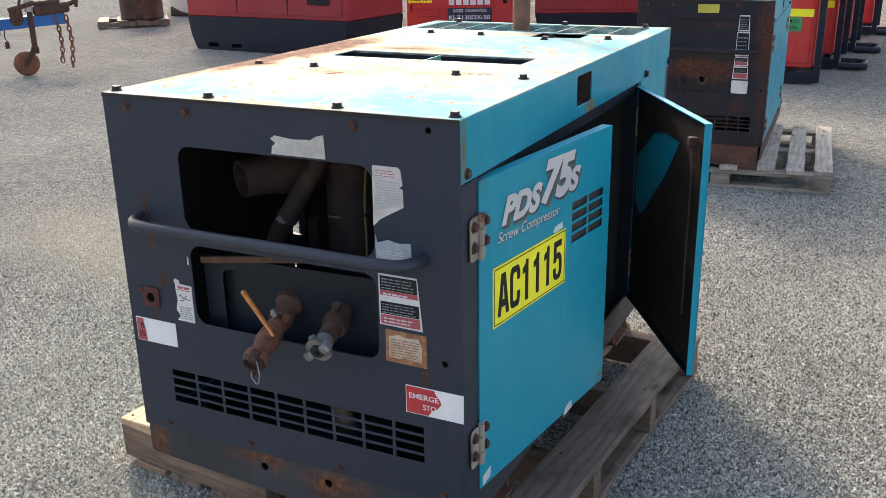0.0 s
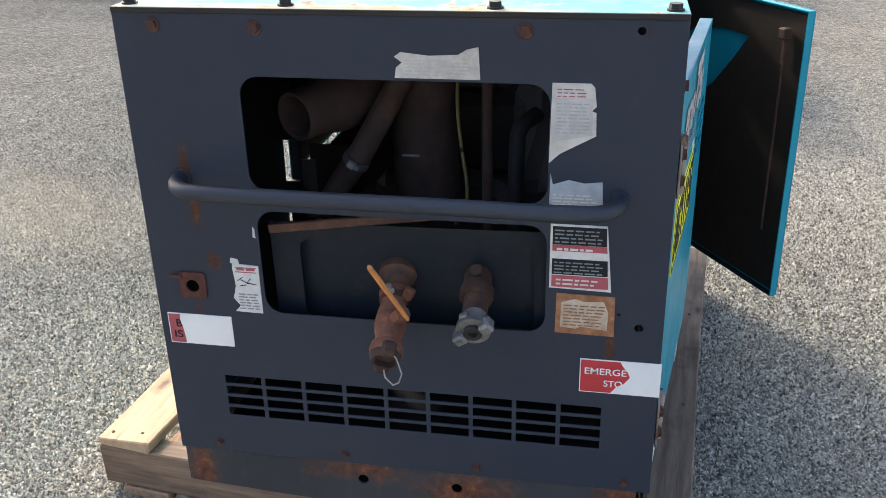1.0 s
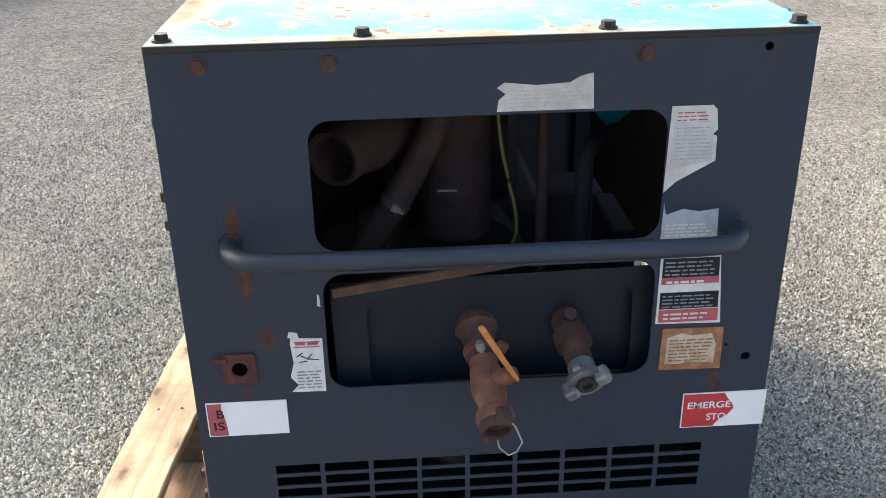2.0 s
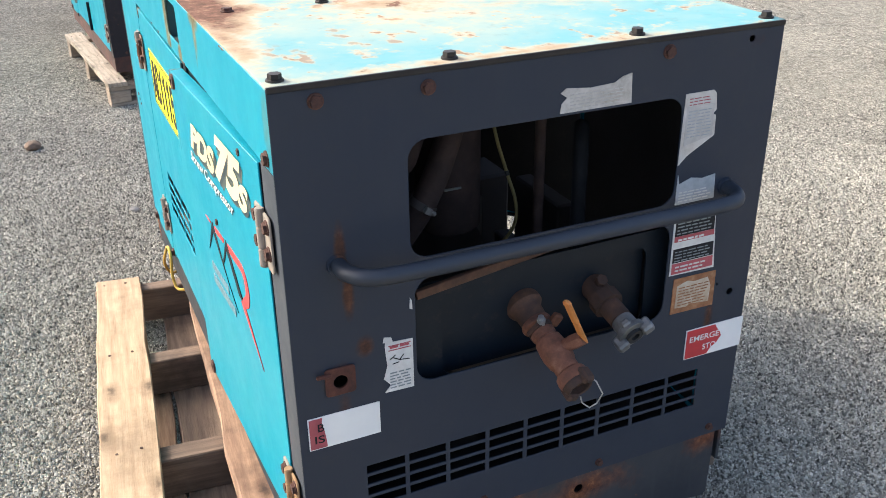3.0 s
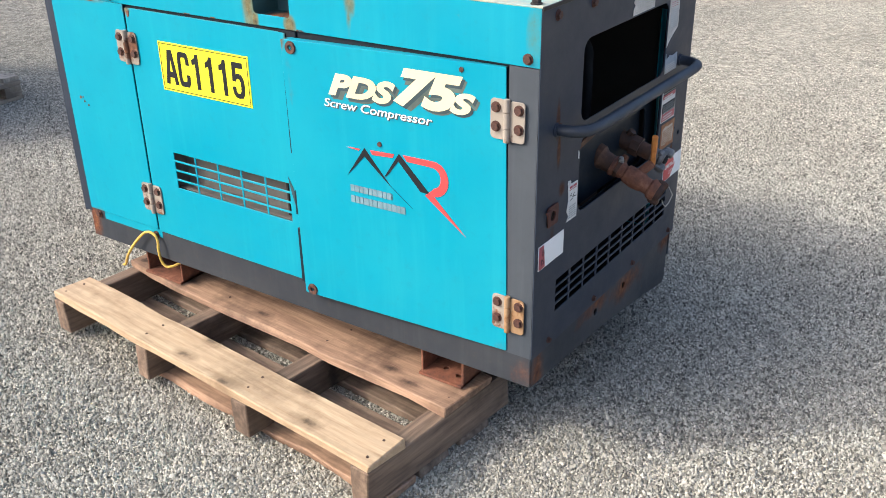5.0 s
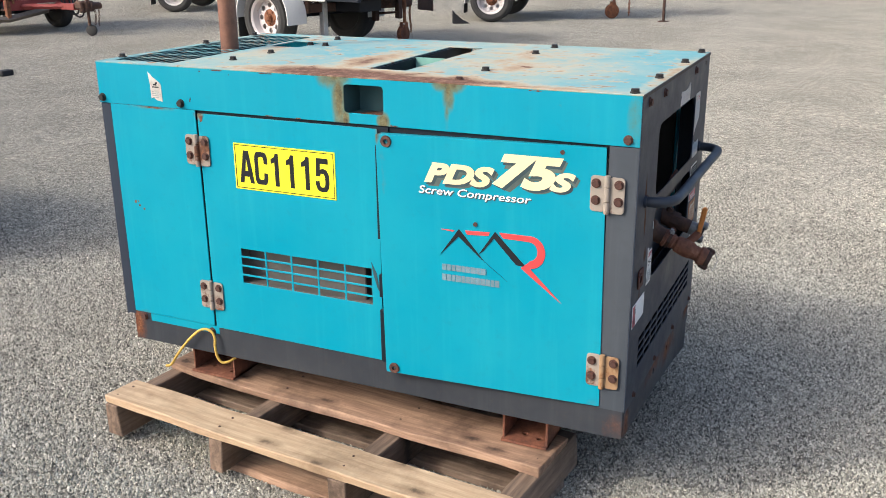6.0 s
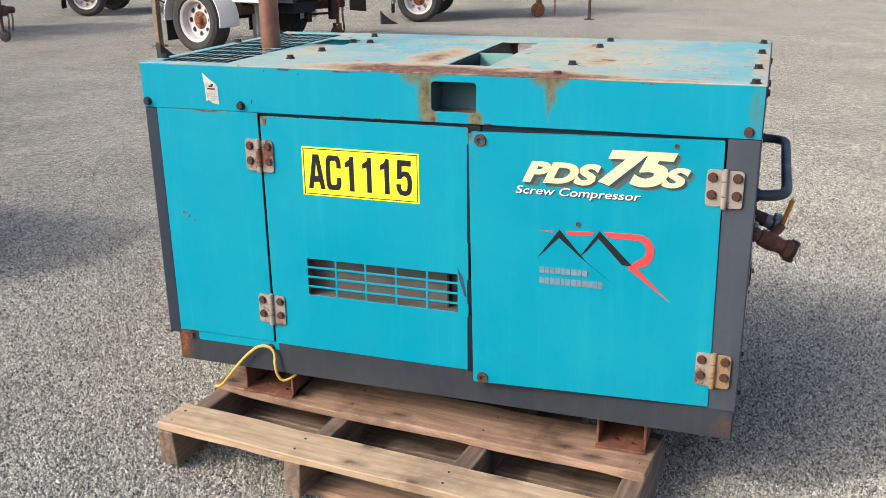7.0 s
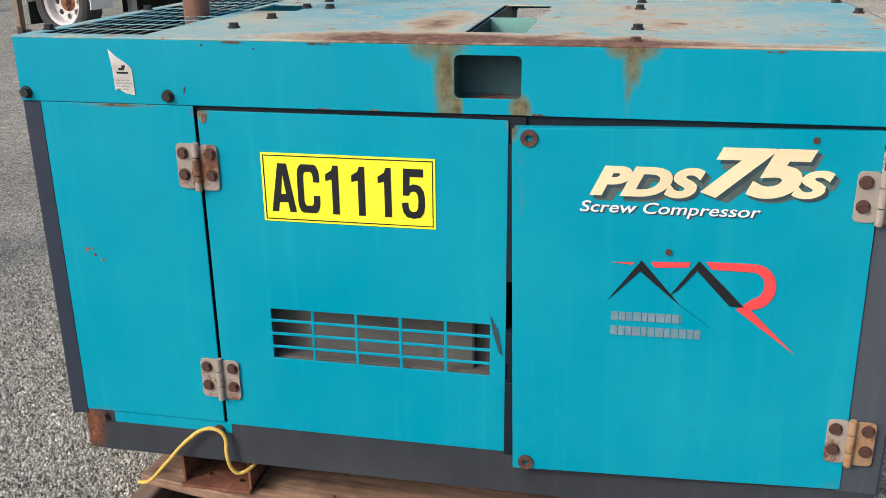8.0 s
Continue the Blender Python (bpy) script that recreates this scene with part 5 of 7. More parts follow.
def main_doors(c):
    # left: one closed door and one standing a little proud
    d1, m1 = door(c, LEFT, 0.599, 1.104, 0.333, 0.906, slots(-1.004, -0.625, 0.475, 0.568, 5, 4, 0.005, 0.005), mat_teal, "teal door with a slotted vent")
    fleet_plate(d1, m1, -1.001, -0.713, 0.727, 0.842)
    part("vent_baffle", join(box(-0.322, -0.3185, 0.612, 1.018, 0.44, 0.60, 0.0), box(-0.358, -0.322, 0.612, 1.018, 0.470, 0.4735, 0.0), box(-0.358, -0.322, 0.612, 0.615, 0.4735, 0.60, 0.0), box(-0.358, -0.322, 1.015, 1.018, 0.4735, 0.60, 0.0)), mat_baffle, d1, "dusty grey baffle behind the vent")
    part("lining", plate(rect(-1.095, -0.612, 0.342, 0.898), [rect(-1.020, -0.6145, 0.462, 0.590)], 0.012, m1 @ Matrix.Translation((0, 0, -0.006))), mat_lining, d1, "dark foam lining")
    part("scrape", plate([(-0.625, 0.585), (-0.612, 0.560), (-0.604, 0.515), (-0.609, 0.518), (-0.620, 0.555)], [], 0.001, m1 @ Matrix.Translation((0, 0, 0.0012))), mat_shade_ink, d1, "", None)
    d2, m2 = door(c, LEFT, 0.063, 0.587, 0.3215, 0.9045, [], mat_teal, "teal door standing slightly proud, with lettering", 0.003, False)
    sag = Matrix.Translation((-0.37, 0.325, 0.613)) @ pose(0, 0, 0, -1.0, 0, 0) @ Matrix.Translation((0.37, -0.325, -0.613))
    level = sag.inverted() @ m2
    model_name(d2, level, -0.474, 0.801, mat_cream)
    owner_mark(d2, level)
    for y, z in ((0.566, 0.885), (0.560, 0.330)):
        put("latch_hole", latch_mesh, level @ Matrix.Translation((-y, z, 0)), d2)
    put("bolt", bolt_small, level @ Matrix.Translation((-0.352, 0.716, -0.003)), d2)
    put("bolt", bolt_small, level @ Matrix.Translation((-0.160, 0.893, -0.004)), d2)
    part("lining", plate(rect(-0.578, -0.072, 0.331, 0.895), [], 0.012, m2 @ Matrix.Translation((0, 0, -0.006))), mat_lining, d2, "dark foam lining")
    swing(d2, -0.370, 0.066, 2.0)
    o = BASE[c]
    d2.matrix_basis = d2.matrix_basis @ Matrix.Translation(-o) @ sag @ Matrix.Translation(o)
    for y, z in ((1.110, 0.814), (1.107, 0.426)):
        hinge(c, LEFT, -0.37, y, z, False, True)
    for y, z in ((0.062, 0.813), (0.054, 0.415)):
        hinge(c, LEFT, -0.372, y, z, z < 0.5, True)
    # right: the front one ajar, the rear one wide open
    d3, m3 = door(c, RIGHT, 0.066, 0.594, 0.318, 0.906, slots(0.416, 0.560, 0.696, 0.781, 2, 4, 0.006, 0.006), mat_teal, "teal door ajar, with lettering and a slotted vent", 0.003)
    model_name(d3, m3 @ Matrix.Translation((0.137, 0.808, 0)) @ pose(0, 0, 0, 0, 0, -1.4) @ Matrix.Diagonal((0.89, 1.12, 1, 1)), 0.0, 0.0, mat_silver)
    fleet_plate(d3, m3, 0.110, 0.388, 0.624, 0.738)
    sticker(d3, [(0.335, 0.745), (0.345, 0.752), (0.372, 0.754), (0.373, 0.742), (0.350, 0.740), (0.338, 0.740)], mat_paper, m3)
    sticker(d3, [(0.075, 0.322), (0.100, 0.330), (0.103, 0.350), (0.075, 0.342)], mat_paper, m3)
    sticker(d3, [(0.400, 0.312), (0.440, 0.318), (0.436, 0.336), (0.410, 0.330)], mat_paper, m3)
    part("lining", plate(rect(0.076, 0.584, 0.328, 0.896), [], 0.012, m3 @ Matrix.Translation((0, 0, -0.006))), mat_lining, d3, "dark foam lining")
    swing(d3, 0.374, 0.066, -8.0)
    for y, z in ((0.062, 0.813), (0.060, 0.420)):
        hinge(c, RIGHT, 0.372, y, z, False, True)
    d4, m4 = door(c, RIGHT, 0.602, 1.104, 0.325, 0.906, slots(0.640, 0.76, 0.479, 0.567, 2, 4, 0.005, 0.005), mat_teal, "teal door hanging wide open with a dark lined inside")
    bare = [(-0.771, 0.829), (-0.86, 0.832), (-0.959, 0.814), (-1.03, 0.765), (-1.088, 0.725), (-1.088, 0.60), (-1.045, 0.575), (-1.00, 0.60), (-0.93, 0.665), (-0.87, 0.715), (-0.815, 0.775)]
    part("lining", plate(rect(-1.094, -0.612, 0.335, 0.896), [bare], 0.004, facing(LEFT, 0.362)), mat_lining_torn, d4, "dark oily lining torn open over bare teal steel", 30)
    part("latch_bracket", join(box(0.338, 0.358, 0.642, 0.660, 0.848, 0.868, 0.002), box(0.346, 0.358, 0.646, 0.656, 0.800, 0.868, 0.002), rod((0.350, 0.650, 0.46), (0.350, 0.650, 0.80), 0.0026)), mat_rust_dark, d4, "rusted latch bracket and rod")
    swing(d4, 0.374, 1.108, 31.5)
    for y, z in ((1.110, 0.814), (1.107, 0.426)):
        hinge(c, RIGHT, 0.37, y, z, False, True)


latch_mesh = bpy.data.meshes.new("latch_hole")
_bm = lathe([(0.0055, -0.003), (0.0055, 0.0035), (0.0125, 0.0035), (0.0135, 0.0)], 16)
_bm.to_mesh(latch_mesh)
_bm.free()
finish(latch_mesh, mat_bolt, 30)
mat_baffle = plain("dusty_grey_paint", (0.105, 0.100, 0.090), 0.8, 0, 0.3, 30)
mat_lining = plain("oily_lining", (0.034, 0.029, 0.026), 0.55, 0, 0.5, 9, 0.002)
mat_lining_torn = painted("stained_lining", (0.022, 0.018, 0.015), (0.042, 0.030, 0.022), 0.55, 0.6, 0.10, 0.5, tones=((0.02, 0.013, 0.010), (0.055, 0.030, 0.020), (0.11, 0.06, 0.04)))
main_doors(unit)

# ---- small things on the main compressor ----
def hood_sticker(c):
    m = facing(LEFT, -0.37)
    s = sticker(c, [(-1.247, 1.001), (-1.235, 0.990), (-1.214, 0.976), (-1.209, 0.970), (-1.208, 0.928), (-1.224, 0.931), (-1.236, 0.938), (-1.242, 0.935), (-1.243, 0.97)], mat_dirty_paper, m, "torn white label on the hood side")
    bars(s, print_rows(-1.238, -1.212, 0.937, 0.956, 4, 71, 0.3), mat_grey_ink, m)
    bars(s, [(-1.236, -1.216, 0.9625, 0.003), (-1.232, -1.222, 0.968, 0.004), (-1.226, -1.220, 0.972, 0.004)], mat_black_ink, m)


hood_sticker(unit)
for mm in (facing(LEFT, -0.37),):
    for u, v, r in ((-1.335, 0.655, 0.004), (-1.322, 0.646, 0.003), (-1.308, 0.638, 0.003), (-1.325, 0.657, 0.002)):
        sticker(unit, disc(u, v, r, 7), mat_rust_red, mm, "", "rust_chip")
    sticker(unit, [(-1.097, 0.900), (-1.088, 0.901), (-1.090, 0.888), (-1.096, 0.885)], mat_rust_red, mm, "", "rust_chip")

rng_chip = random.Random(5)
for y0, y1, z0, z1, mat in ((1.052, 1.013, 1.0150, 1.0150, mat_bolt), (0.913, 0.872, 1.0150, 1.0150, mat_rust_dark), (1.12, 1.123, 0.945, 0.933, mat_bolt), (1.001, 0.997, 1.006, 1.006, mat_bolt), (1.087, 1.083, 1.010, 1.010, mat_bolt),
                            (0.90, 0.878, 0.9155, 0.9155, mat_rust), (0.815, 0.80, 0.9155, 0.9155, mat_rust), (1.27, 1.21, 0.9112, 0.9112, mat_rust), (0.24, 0.21, 1.0145, 1.0145, mat_rust), (0.565, 0.545, 0.9160, 0.9160, mat_rust)):
    n = 7
    mid = [(-(y0 + (y1 - y0) * k / n), z0 + (z1 - z0) * k / n) for k in range(n + 1)]
    wide = [(0.0003 + 0.0016 * rng_chip.random()) * (1.0 if 0 < k < n else 0.15) for k in range(n + 1)]
    flat = abs(y1 - y0) > abs(z1 - z0)
    up = [(u, v + w) if flat else (u + w, v) for (u, v), w in zip(mid, wide)]
    down = [(u, v - w) if flat else (u - w, v) for (u, v), w in zip(mid, wide)]
    sticker(unit, up + down[::-1], mat, facing(LEFT, -0.3697), "", "paint_chip")

rope = lone("rope", tube([(-0.350, 1.312, 0.1705), (-0.365, 1.282, 0.186), (-0.384, 1.232, 0.240), (-0.381, 1.180, 0.298), (-0.3795, 1.146, 0.3225), (-0.3795, 1.124, 0.3245), (-0.3795, 1.110, 0.315), (-0.383, 1.105, 0.275), (-0.381, 1.099, 0.246), (-0.378, 1.090, 0.236), (-0.370, 1.078, 0.236), (-0.35, 1.066, 0.242)], 0.0036, True, 3), mat_rope, "frayed yellow rope tied to the compressor base", "rope")
rope.matrix_basis = pose(0, 0, -0.033)


# ---- the second compressor on its pallet ----
ORANGE = ((0.030, 0.015, 0.011), (0.090, 0.034, 0.019), (0.16, 0.066, 0.036))
mat_slate_rust = painted("rust_eaten_slate_paint", (0.012, 0.012, 0.018), (0.032, 0.028, 0.032), 0.5, 0.5, 0.10, 0.3, tones=ORANGE, spots=[
    ((-0.03, -0.70, 0.51), (0.34, 0.1, 0.10), 0.9), ((0.35, -0.70, 0.68), (0.13, 0.1, 0.40), 0.7), ((0.05, -0.70, 0.25), (0.45, 0.1, 0.06), 0.6), ((0.20, -0.70, 0.34), (0.10, 0.1, 0.14), 0.5), ((0.34, -0.70, 0.35), (0.06, 0.1, 0.30), 0.6), ((0.08, -0.70, 0.68), (0.22, 0.1, 0.05), 0.5)])
mat_base_rust = rusty("red_rusted_base", (0.026, 0.015, 0.013), (0.070, 0.029, 0.021), (0.14, 0.056, 0.033), 18, 0.8)
second = compressor("air_compressor", "older compressor with a heavily rusted slate end on a pallet", mat_teal, mat_top, mat_skirt, mat_slate_rust, mat_base_rust, False)
for side, spans in ((LEFT, ((0.066, 0.594), (0.602, 1.104))), (RIGHT, ((0.066, 0.594), (0.602, 1.104)))):
    for y0, y1 in spans:
        door(second, side, y0, y1, 0.333, 0.906, [], mat_teal, "faded teal door")
    for y, z in ((1.110, 0.814), (1.107, 0.426), (0.062, 0.813), (0.060, 0.420)):
        hinge(second, side, 0.37 if side is RIGHT else -0.37, y, z, False, True)
second.matrix_basis = pose(0.077, 3.43, 0.0, 0, 0, 3.0) @ pose(0, 0.665, 0.059) @ Matrix.Diagonal((0.87, 0.95, 1, 1))
Y = mat_dry_wood


def block_pallet(name, origin, turn, length, width, top, boards, label):
    """Deck boards along y, some pushed back, on three cross boards, nine blocks and three bottom boards."""
    p = thing(name, origin, label, "pallet", "", turn)
    x0, y0, z0 = origin
    rng = random.Random(17)
    for off, w, push in boards:
        bm = box(x0 + off, x0 + off + w, y0 + push + rng.uniform(-0.012, 0.012), y0 + length + push * 0.9 + rng.uniform(-0.012, 0.012), top - 0.019, top, 0.0)
        bmesh.ops.subdivide_edges(bm, edges=[e for e in bm.edges if abs((e.verts[0].co - e.verts[1].co).y) > 0.3], cuts=8, use_grid_fill=True)
        for vert in bm.verts:
            vert.co += Vector((rng.uniform(-1, 1) * 0.003, 0, rng.uniform(-1, 1) * 0.0015))
        part("deck_board", bm, mat_dry_wood, p)
        for k in (0.06, 0.5, 0.94):
            for e in (0.25, 0.75):
                put("nail", nail_mesh, Matrix.Translation((x0 + off + w * e, y0 + push * 0.95 + length * k + rng.uniform(-0.01, 0.01), top + 0.002)), p)
    for k in (0.0, 0.5, 1.0):
        yy = y0 + (length - 0.09) * k
        part("cross_board", box(x0 + 0.002, x0 + width - 0.002, yy + 0.004, yy + 0.086, top - 0.040, top - 0.0215, 0.002), mat_dry_bearer, p)
        part("bottom_board", box(x0 + 0.002, x0 + width - 0.002, yy + 0.004, yy + 0.086, 0.001, 0.018, 0.002), mat_dry_bearer, p)
        for u in (0.0, 0.46, 0.92):
            xx = x0 + width * u * 0.98
            shift = 0.0
            part("block", box(xx + 0.002, xx + 0.094, yy + shift, yy + shift + 0.09, 0.0185 if shift == 0 else 0.001, top - (0.0405 if shift == 0 else 0.0215), 0.003), mat_dry_bearer, p)
    return p


block_pallet("pallet", (-0.295, 3.357, 0.0), 4.8, 1.12, 1.035, 0.112, [(0.0, 0.085, 0.0), (0.17, 0.085, 0.0), (0.34, 0.085, 0.02), (0.51, 0.085, 0.0), (0.685, 0.085, 0.02), (0.822, 0.082, 0.0), (0.953, 0.082, 0.01)], "dry grey timber pallet under the older compressor")


# ---- hired plant in the yard ----
mat_red = painted("red_machine_paint", (0.50, 0.035, 0.030), (0.52, 0.10, 0.085), 0.42, 0.5, 0.0, 0.3)
mat_red_dull = painted("dull_red_machine_paint", (0.28, 0.028, 0.034), (0.36, 0.07, 0.07), 0.45, 0.5, 0.01, 0.3)
mat_red_tow = painted("rusty_red_trailer_paint", (0.19, 0.032, 0.030), (0.27, 0.085, 0.07), 0.6, 0.6, 0.13, 0.4)
mat_black_paint = painted("black_skid_paint", (0.011, 0.014, 0.023), (0.024, 0.028, 0.038), 0.5, 0.5, 0.01, 0.3)
mat_white_paint = painted("white_trailer_paint", (0.70, 0.70, 0.68), (0.78, 0.77, 0.74), 0.4, 0.4, 0.0, 0.3)
mat_blue = painted("blue_drawbar_paint", (0.015, 0.10, 0.32), (0.05, 0.17, 0.40), 0.4, 0.4, 0.03, 0.3)
mat_galv = plain("galvanised_steel", (0.42, 0.42, 0.41), 0.45, 0.6, 0.3, 14)
mat_tyre = plain("dusty_tyre_rubber", (0.030, 0.029, 0.027), 0.85, 0, 0.4, 20, 0.002)
mat_rim = painted("white_wheel_paint", (0.52, 0.48, 0.46), (0.60, 0.56, 0.53), 0.5, 0.5, 0.11, 0.2, tones=((0.10, 0.045, 0.02), (0.30, 0.15, 0.07), (0.45, 0.30, 0.20)))
mat_green_label = plain("green_label", (0.03, 0.30, 0.10), 0.5, 0, 0.15, 30)
mat_blue_ink = plain("navy_label", (0.015, 0.02, 0.05), 0.45, 0, 0.2, 30)


def generator(label, origin, turn, length, depth, height, base_h, paint, doors=3, slots_at=(), under=0.10):
    """A canopy generator set seen along its front face (local y = 0): a skid base with fork slots, doors and handles, a roof cap."""
    g = thing("generator", origin, label, "generator", "", turn)
    x0, y0, z0 = origin
    holes = [rect(x0 + u, x0 + u + 0.14, z0 + 0.03, z0 + 0.075, 0.01) for u in slots_at]
    outline = [(x0 + under, z0 + 0.0), (x0 + length - under, z0 + 0.0), (x0 + length - under * 0.3, z0 + base_h * 0.45), (x0 + length, z0 + base_h), (x0, z0 + base_h), (x0 + under * 0.3, z0 + base_h * 0.45)]
    face = Matrix.Translation((0, y0, 0)) @ facing(FRONT, 0.0)
    part("skid_base", plate(outline, holes, depth, face, 0.004), mat_black_paint, g, "black skid base with fork pockets")
    part("canopy", box(x0, x0 + length, y0 + 0.004, y0 + depth - 0.004, z0 + base_h + 0.001, z0 + height, 0.012), paint, g)
    part("roof_cap", box(x0 - 0.01, x0 + length + 0.01, y0 - 0.006, y0 + depth + 0.006, z0 + height + 0.001, z0 + height + 0.05, 0.015), paint, g)
    w = (length - 0.10) / doors
    for i in range(doors):
        a, b = x0 + 0.05 + i * w + 0.008, x0 + 0.05 + (i + 1) * w - 0.008
        d = part("door", plate(rect(a, b, z0 + base_h + 0.05, z0 + height - 0.06, 0.01), [], 0.012, face @ Matrix.Translation((0, 0, 0.009)), 0.002), paint, g)
        h = part("door_handle", join(plate(rect(b - 0.10, b - 0.05, z0 + base_h + 0.26, z0 + base_h + 0.36, 0.008), [], 0.006, face @ Matrix.Translation((0, 0, 0.016)), 0.001), moved(rod((b - 0.085, y0 - 0.022, z0 + base_h + 0.33), (b - 0.055, y0 - 0.022, z0 + base_h + 0.29), 0.006), UP)), mat_black_ink, d)
        for zz in (0.30, 0.75):
            part("door_hinge", rod((a - 0.006, y0 - 0.012, z0 + base_h + zz * 0.6), (a - 0.006, y0 - 0.012, z0 + base_h + zz * 0.6 + 0.08), 0.009), mat_black_paint, d)
    return g, face


gen_long, f1 = generator("long red generator on a black skid base", (-6.50, 7.344, 0.0), -4.6, 2.2, 1.05, 1.5, 0.36, mat_red_dull, 3, (0.28, 0.62))
part("side_window", plate(rect(-6.50 + 1.72, -6.50 + 2.0, 0.52, 0.86, 0.02), [], 0.006, f1 @ Matrix.Translation((0, 0, 0.022)), 0.001), mat_black_ink, gen_long)
gen_mid, f2 = generator("bright red diesel generator with white lettering", (-4.72, 9.36, 0.0), 24.5, 1.30, 2.2, 1.5, 0.12, mat_red, 1)
part("number_label", plate(rect(-4.70, -4.42, 0.40, 0.50), [], 0.003, f2 @ Matrix.Translation((0, 0, 0.020))), mat_yellow, gen_mid, "yellow number label", None)
part("lettering", words("PGS-131", -4.67, 0.42, 0.055, 0.22, f2, 0.02, 0, 0.022), mat_black_ink, gen_mid, "", None)
part("name_plate", plate(rect(-4.235, -3.71, 0.165, 0.335), [], 0.003, f2 @ Matrix.Translation((0, 0, 0.020))), mat_blue_ink, gen_mid, "navy plate with white lettering", None)
part("lettering", words("DIESEL GENERATOR", -4.17, 0.285, 0.035, 0.40, f2, 0.01, 0, 0.022), mat_white, gen_mid, "", None)
part("lettering", words("KJ-T130DX-50", -4.22, 0.185, 0.065, 0.49, f2, 0.02, 0, 0.022), mat_white, gen_mid, "", None)
for k in range(6):
    part("brand_bar", plate(rect(-4.22 + k * 0.085, -4.155 + k * 0.085, 0.37, 0.50), [], 0.003, f2 @ Matrix.Translation((0, 0, 0.020))), mat_white, gen_mid, "", None)
part("latch_recess", plate(rect(-4.60, -4.33, 0.235, 0.33, 0.01), [rect(-4.59, -4.34, 0.245, 0.32, 0.01)], 0.006, f2 @ Matrix.Translation((0, 0, 0.019))), mat_red_dull, gen_mid, "", None)
gen_mid.matrix_basis = Matrix.Translation((0.14, -0.26, 0)) @ gen_mid.matrix_basis
generator("red generator on a black skid in the back row", (-3.12, 9.65, 0.0), 20, 1.9, 1.0, 1.5, 0.26, mat_red_dull, 2)
generator("red generator on a black skid behind the drum", (-11.5, 14.5, 0.0), 10, 2.4, 1.0, 1.5, 0.3, mat_red_dull, 3)


def skid_generator(label, x1, y0, width, foot):
    """A red set in a black post frame on bent pipe skids that stick out at its end."""
    g = thing("generator", (x1 - width / 2, y0, 0.0), label, "generator", "skid generators in a row")
    f = facing(FRONT, y0)
    part("canopy", box(x1 - width, x1 - 0.005, y0, y0 + 0.95, 0.13, 1.35, 0.012), mat_red, g)
    part("door", plate(rect(x1 - width + 0.05, x1 - 0.045, 0.17, 1.30, 0.01), [], 0.010, f @ Matrix.Translation((0, 0, 0.009)), 0.002), mat_red, g)
    for yy in (y0 - 0.04, y0 + 0.96):
        for xx in (x1 + 0.006, x1 - width - 0.056):
            part("frame_post", box(xx, xx + 0.05, yy, yy + 0.05, 0.02, 1.40, 0.004), mat_black_paint, g)
        part("skid_beam", box(x1 - width - 0.005, x1 + 0.005, yy + 0.002, yy + 0.048, 0.012, 0.10, 0.004), mat_black_paint, g)
    if foot:
        part("skid_foot", tube([(x1 + 0.05, y0 - 0.02, 0.04), (x1 + foot - 0.05, y0 - 0.02, 0.04), (x1 + foot, y0 + 0.03, 0.04), (x1 + foot, y0 + 0.25, 0.04), (x1 + foot - 0.05, y0 + 0.30, 0.04), (x1 + 0.05, y0 + 0.30, 0.04)], 0.032, False, 4), mat_black_paint, g)
    part("yellow_band", plate(rect(x1 - width + 0.05, x1 - 0.035, 0.535, 0.595), [], 0.003, f @ Matrix.Translation((0, 0, 0.014))), mat_yellow, g, "yellow reflective band", None)
    return g, f


first_skid, f3 = skid_generator("red generator in a black frame with a green label", 0.295, 7.03, 0.9, 0)
part("green_label", plate(rect(0.02, 0.175, 0.42, 0.53), [], 0.003, f3 @ Matrix.Translation((0, 0, 0.014))), mat_green_label, first_skid, "green label", None)
part("lettering", words("COMING", 0.035, 0.485, 0.03, 0.12, f3, 0.01, 0, 0.0155), mat_black_ink, first_skid, "", None)
part("lettering", words("SOON", 0.045, 0.435, 0.03, 0.10, f3, 0.01, 0, 0.0155), mat_black_ink, first_skid, "", None)
skid_generator("red generator in a black frame on bent pipe skids", 0.38, 7.95, 0.9, 0.26)
skid_generator("red generator in a black frame on bent pipe skids", 0.44, 9.20, 0.9, 0.26)
skid_generator("red generator in a black frame on bent pipe skids", 0.57, 10.9, 0.9, 0.40)


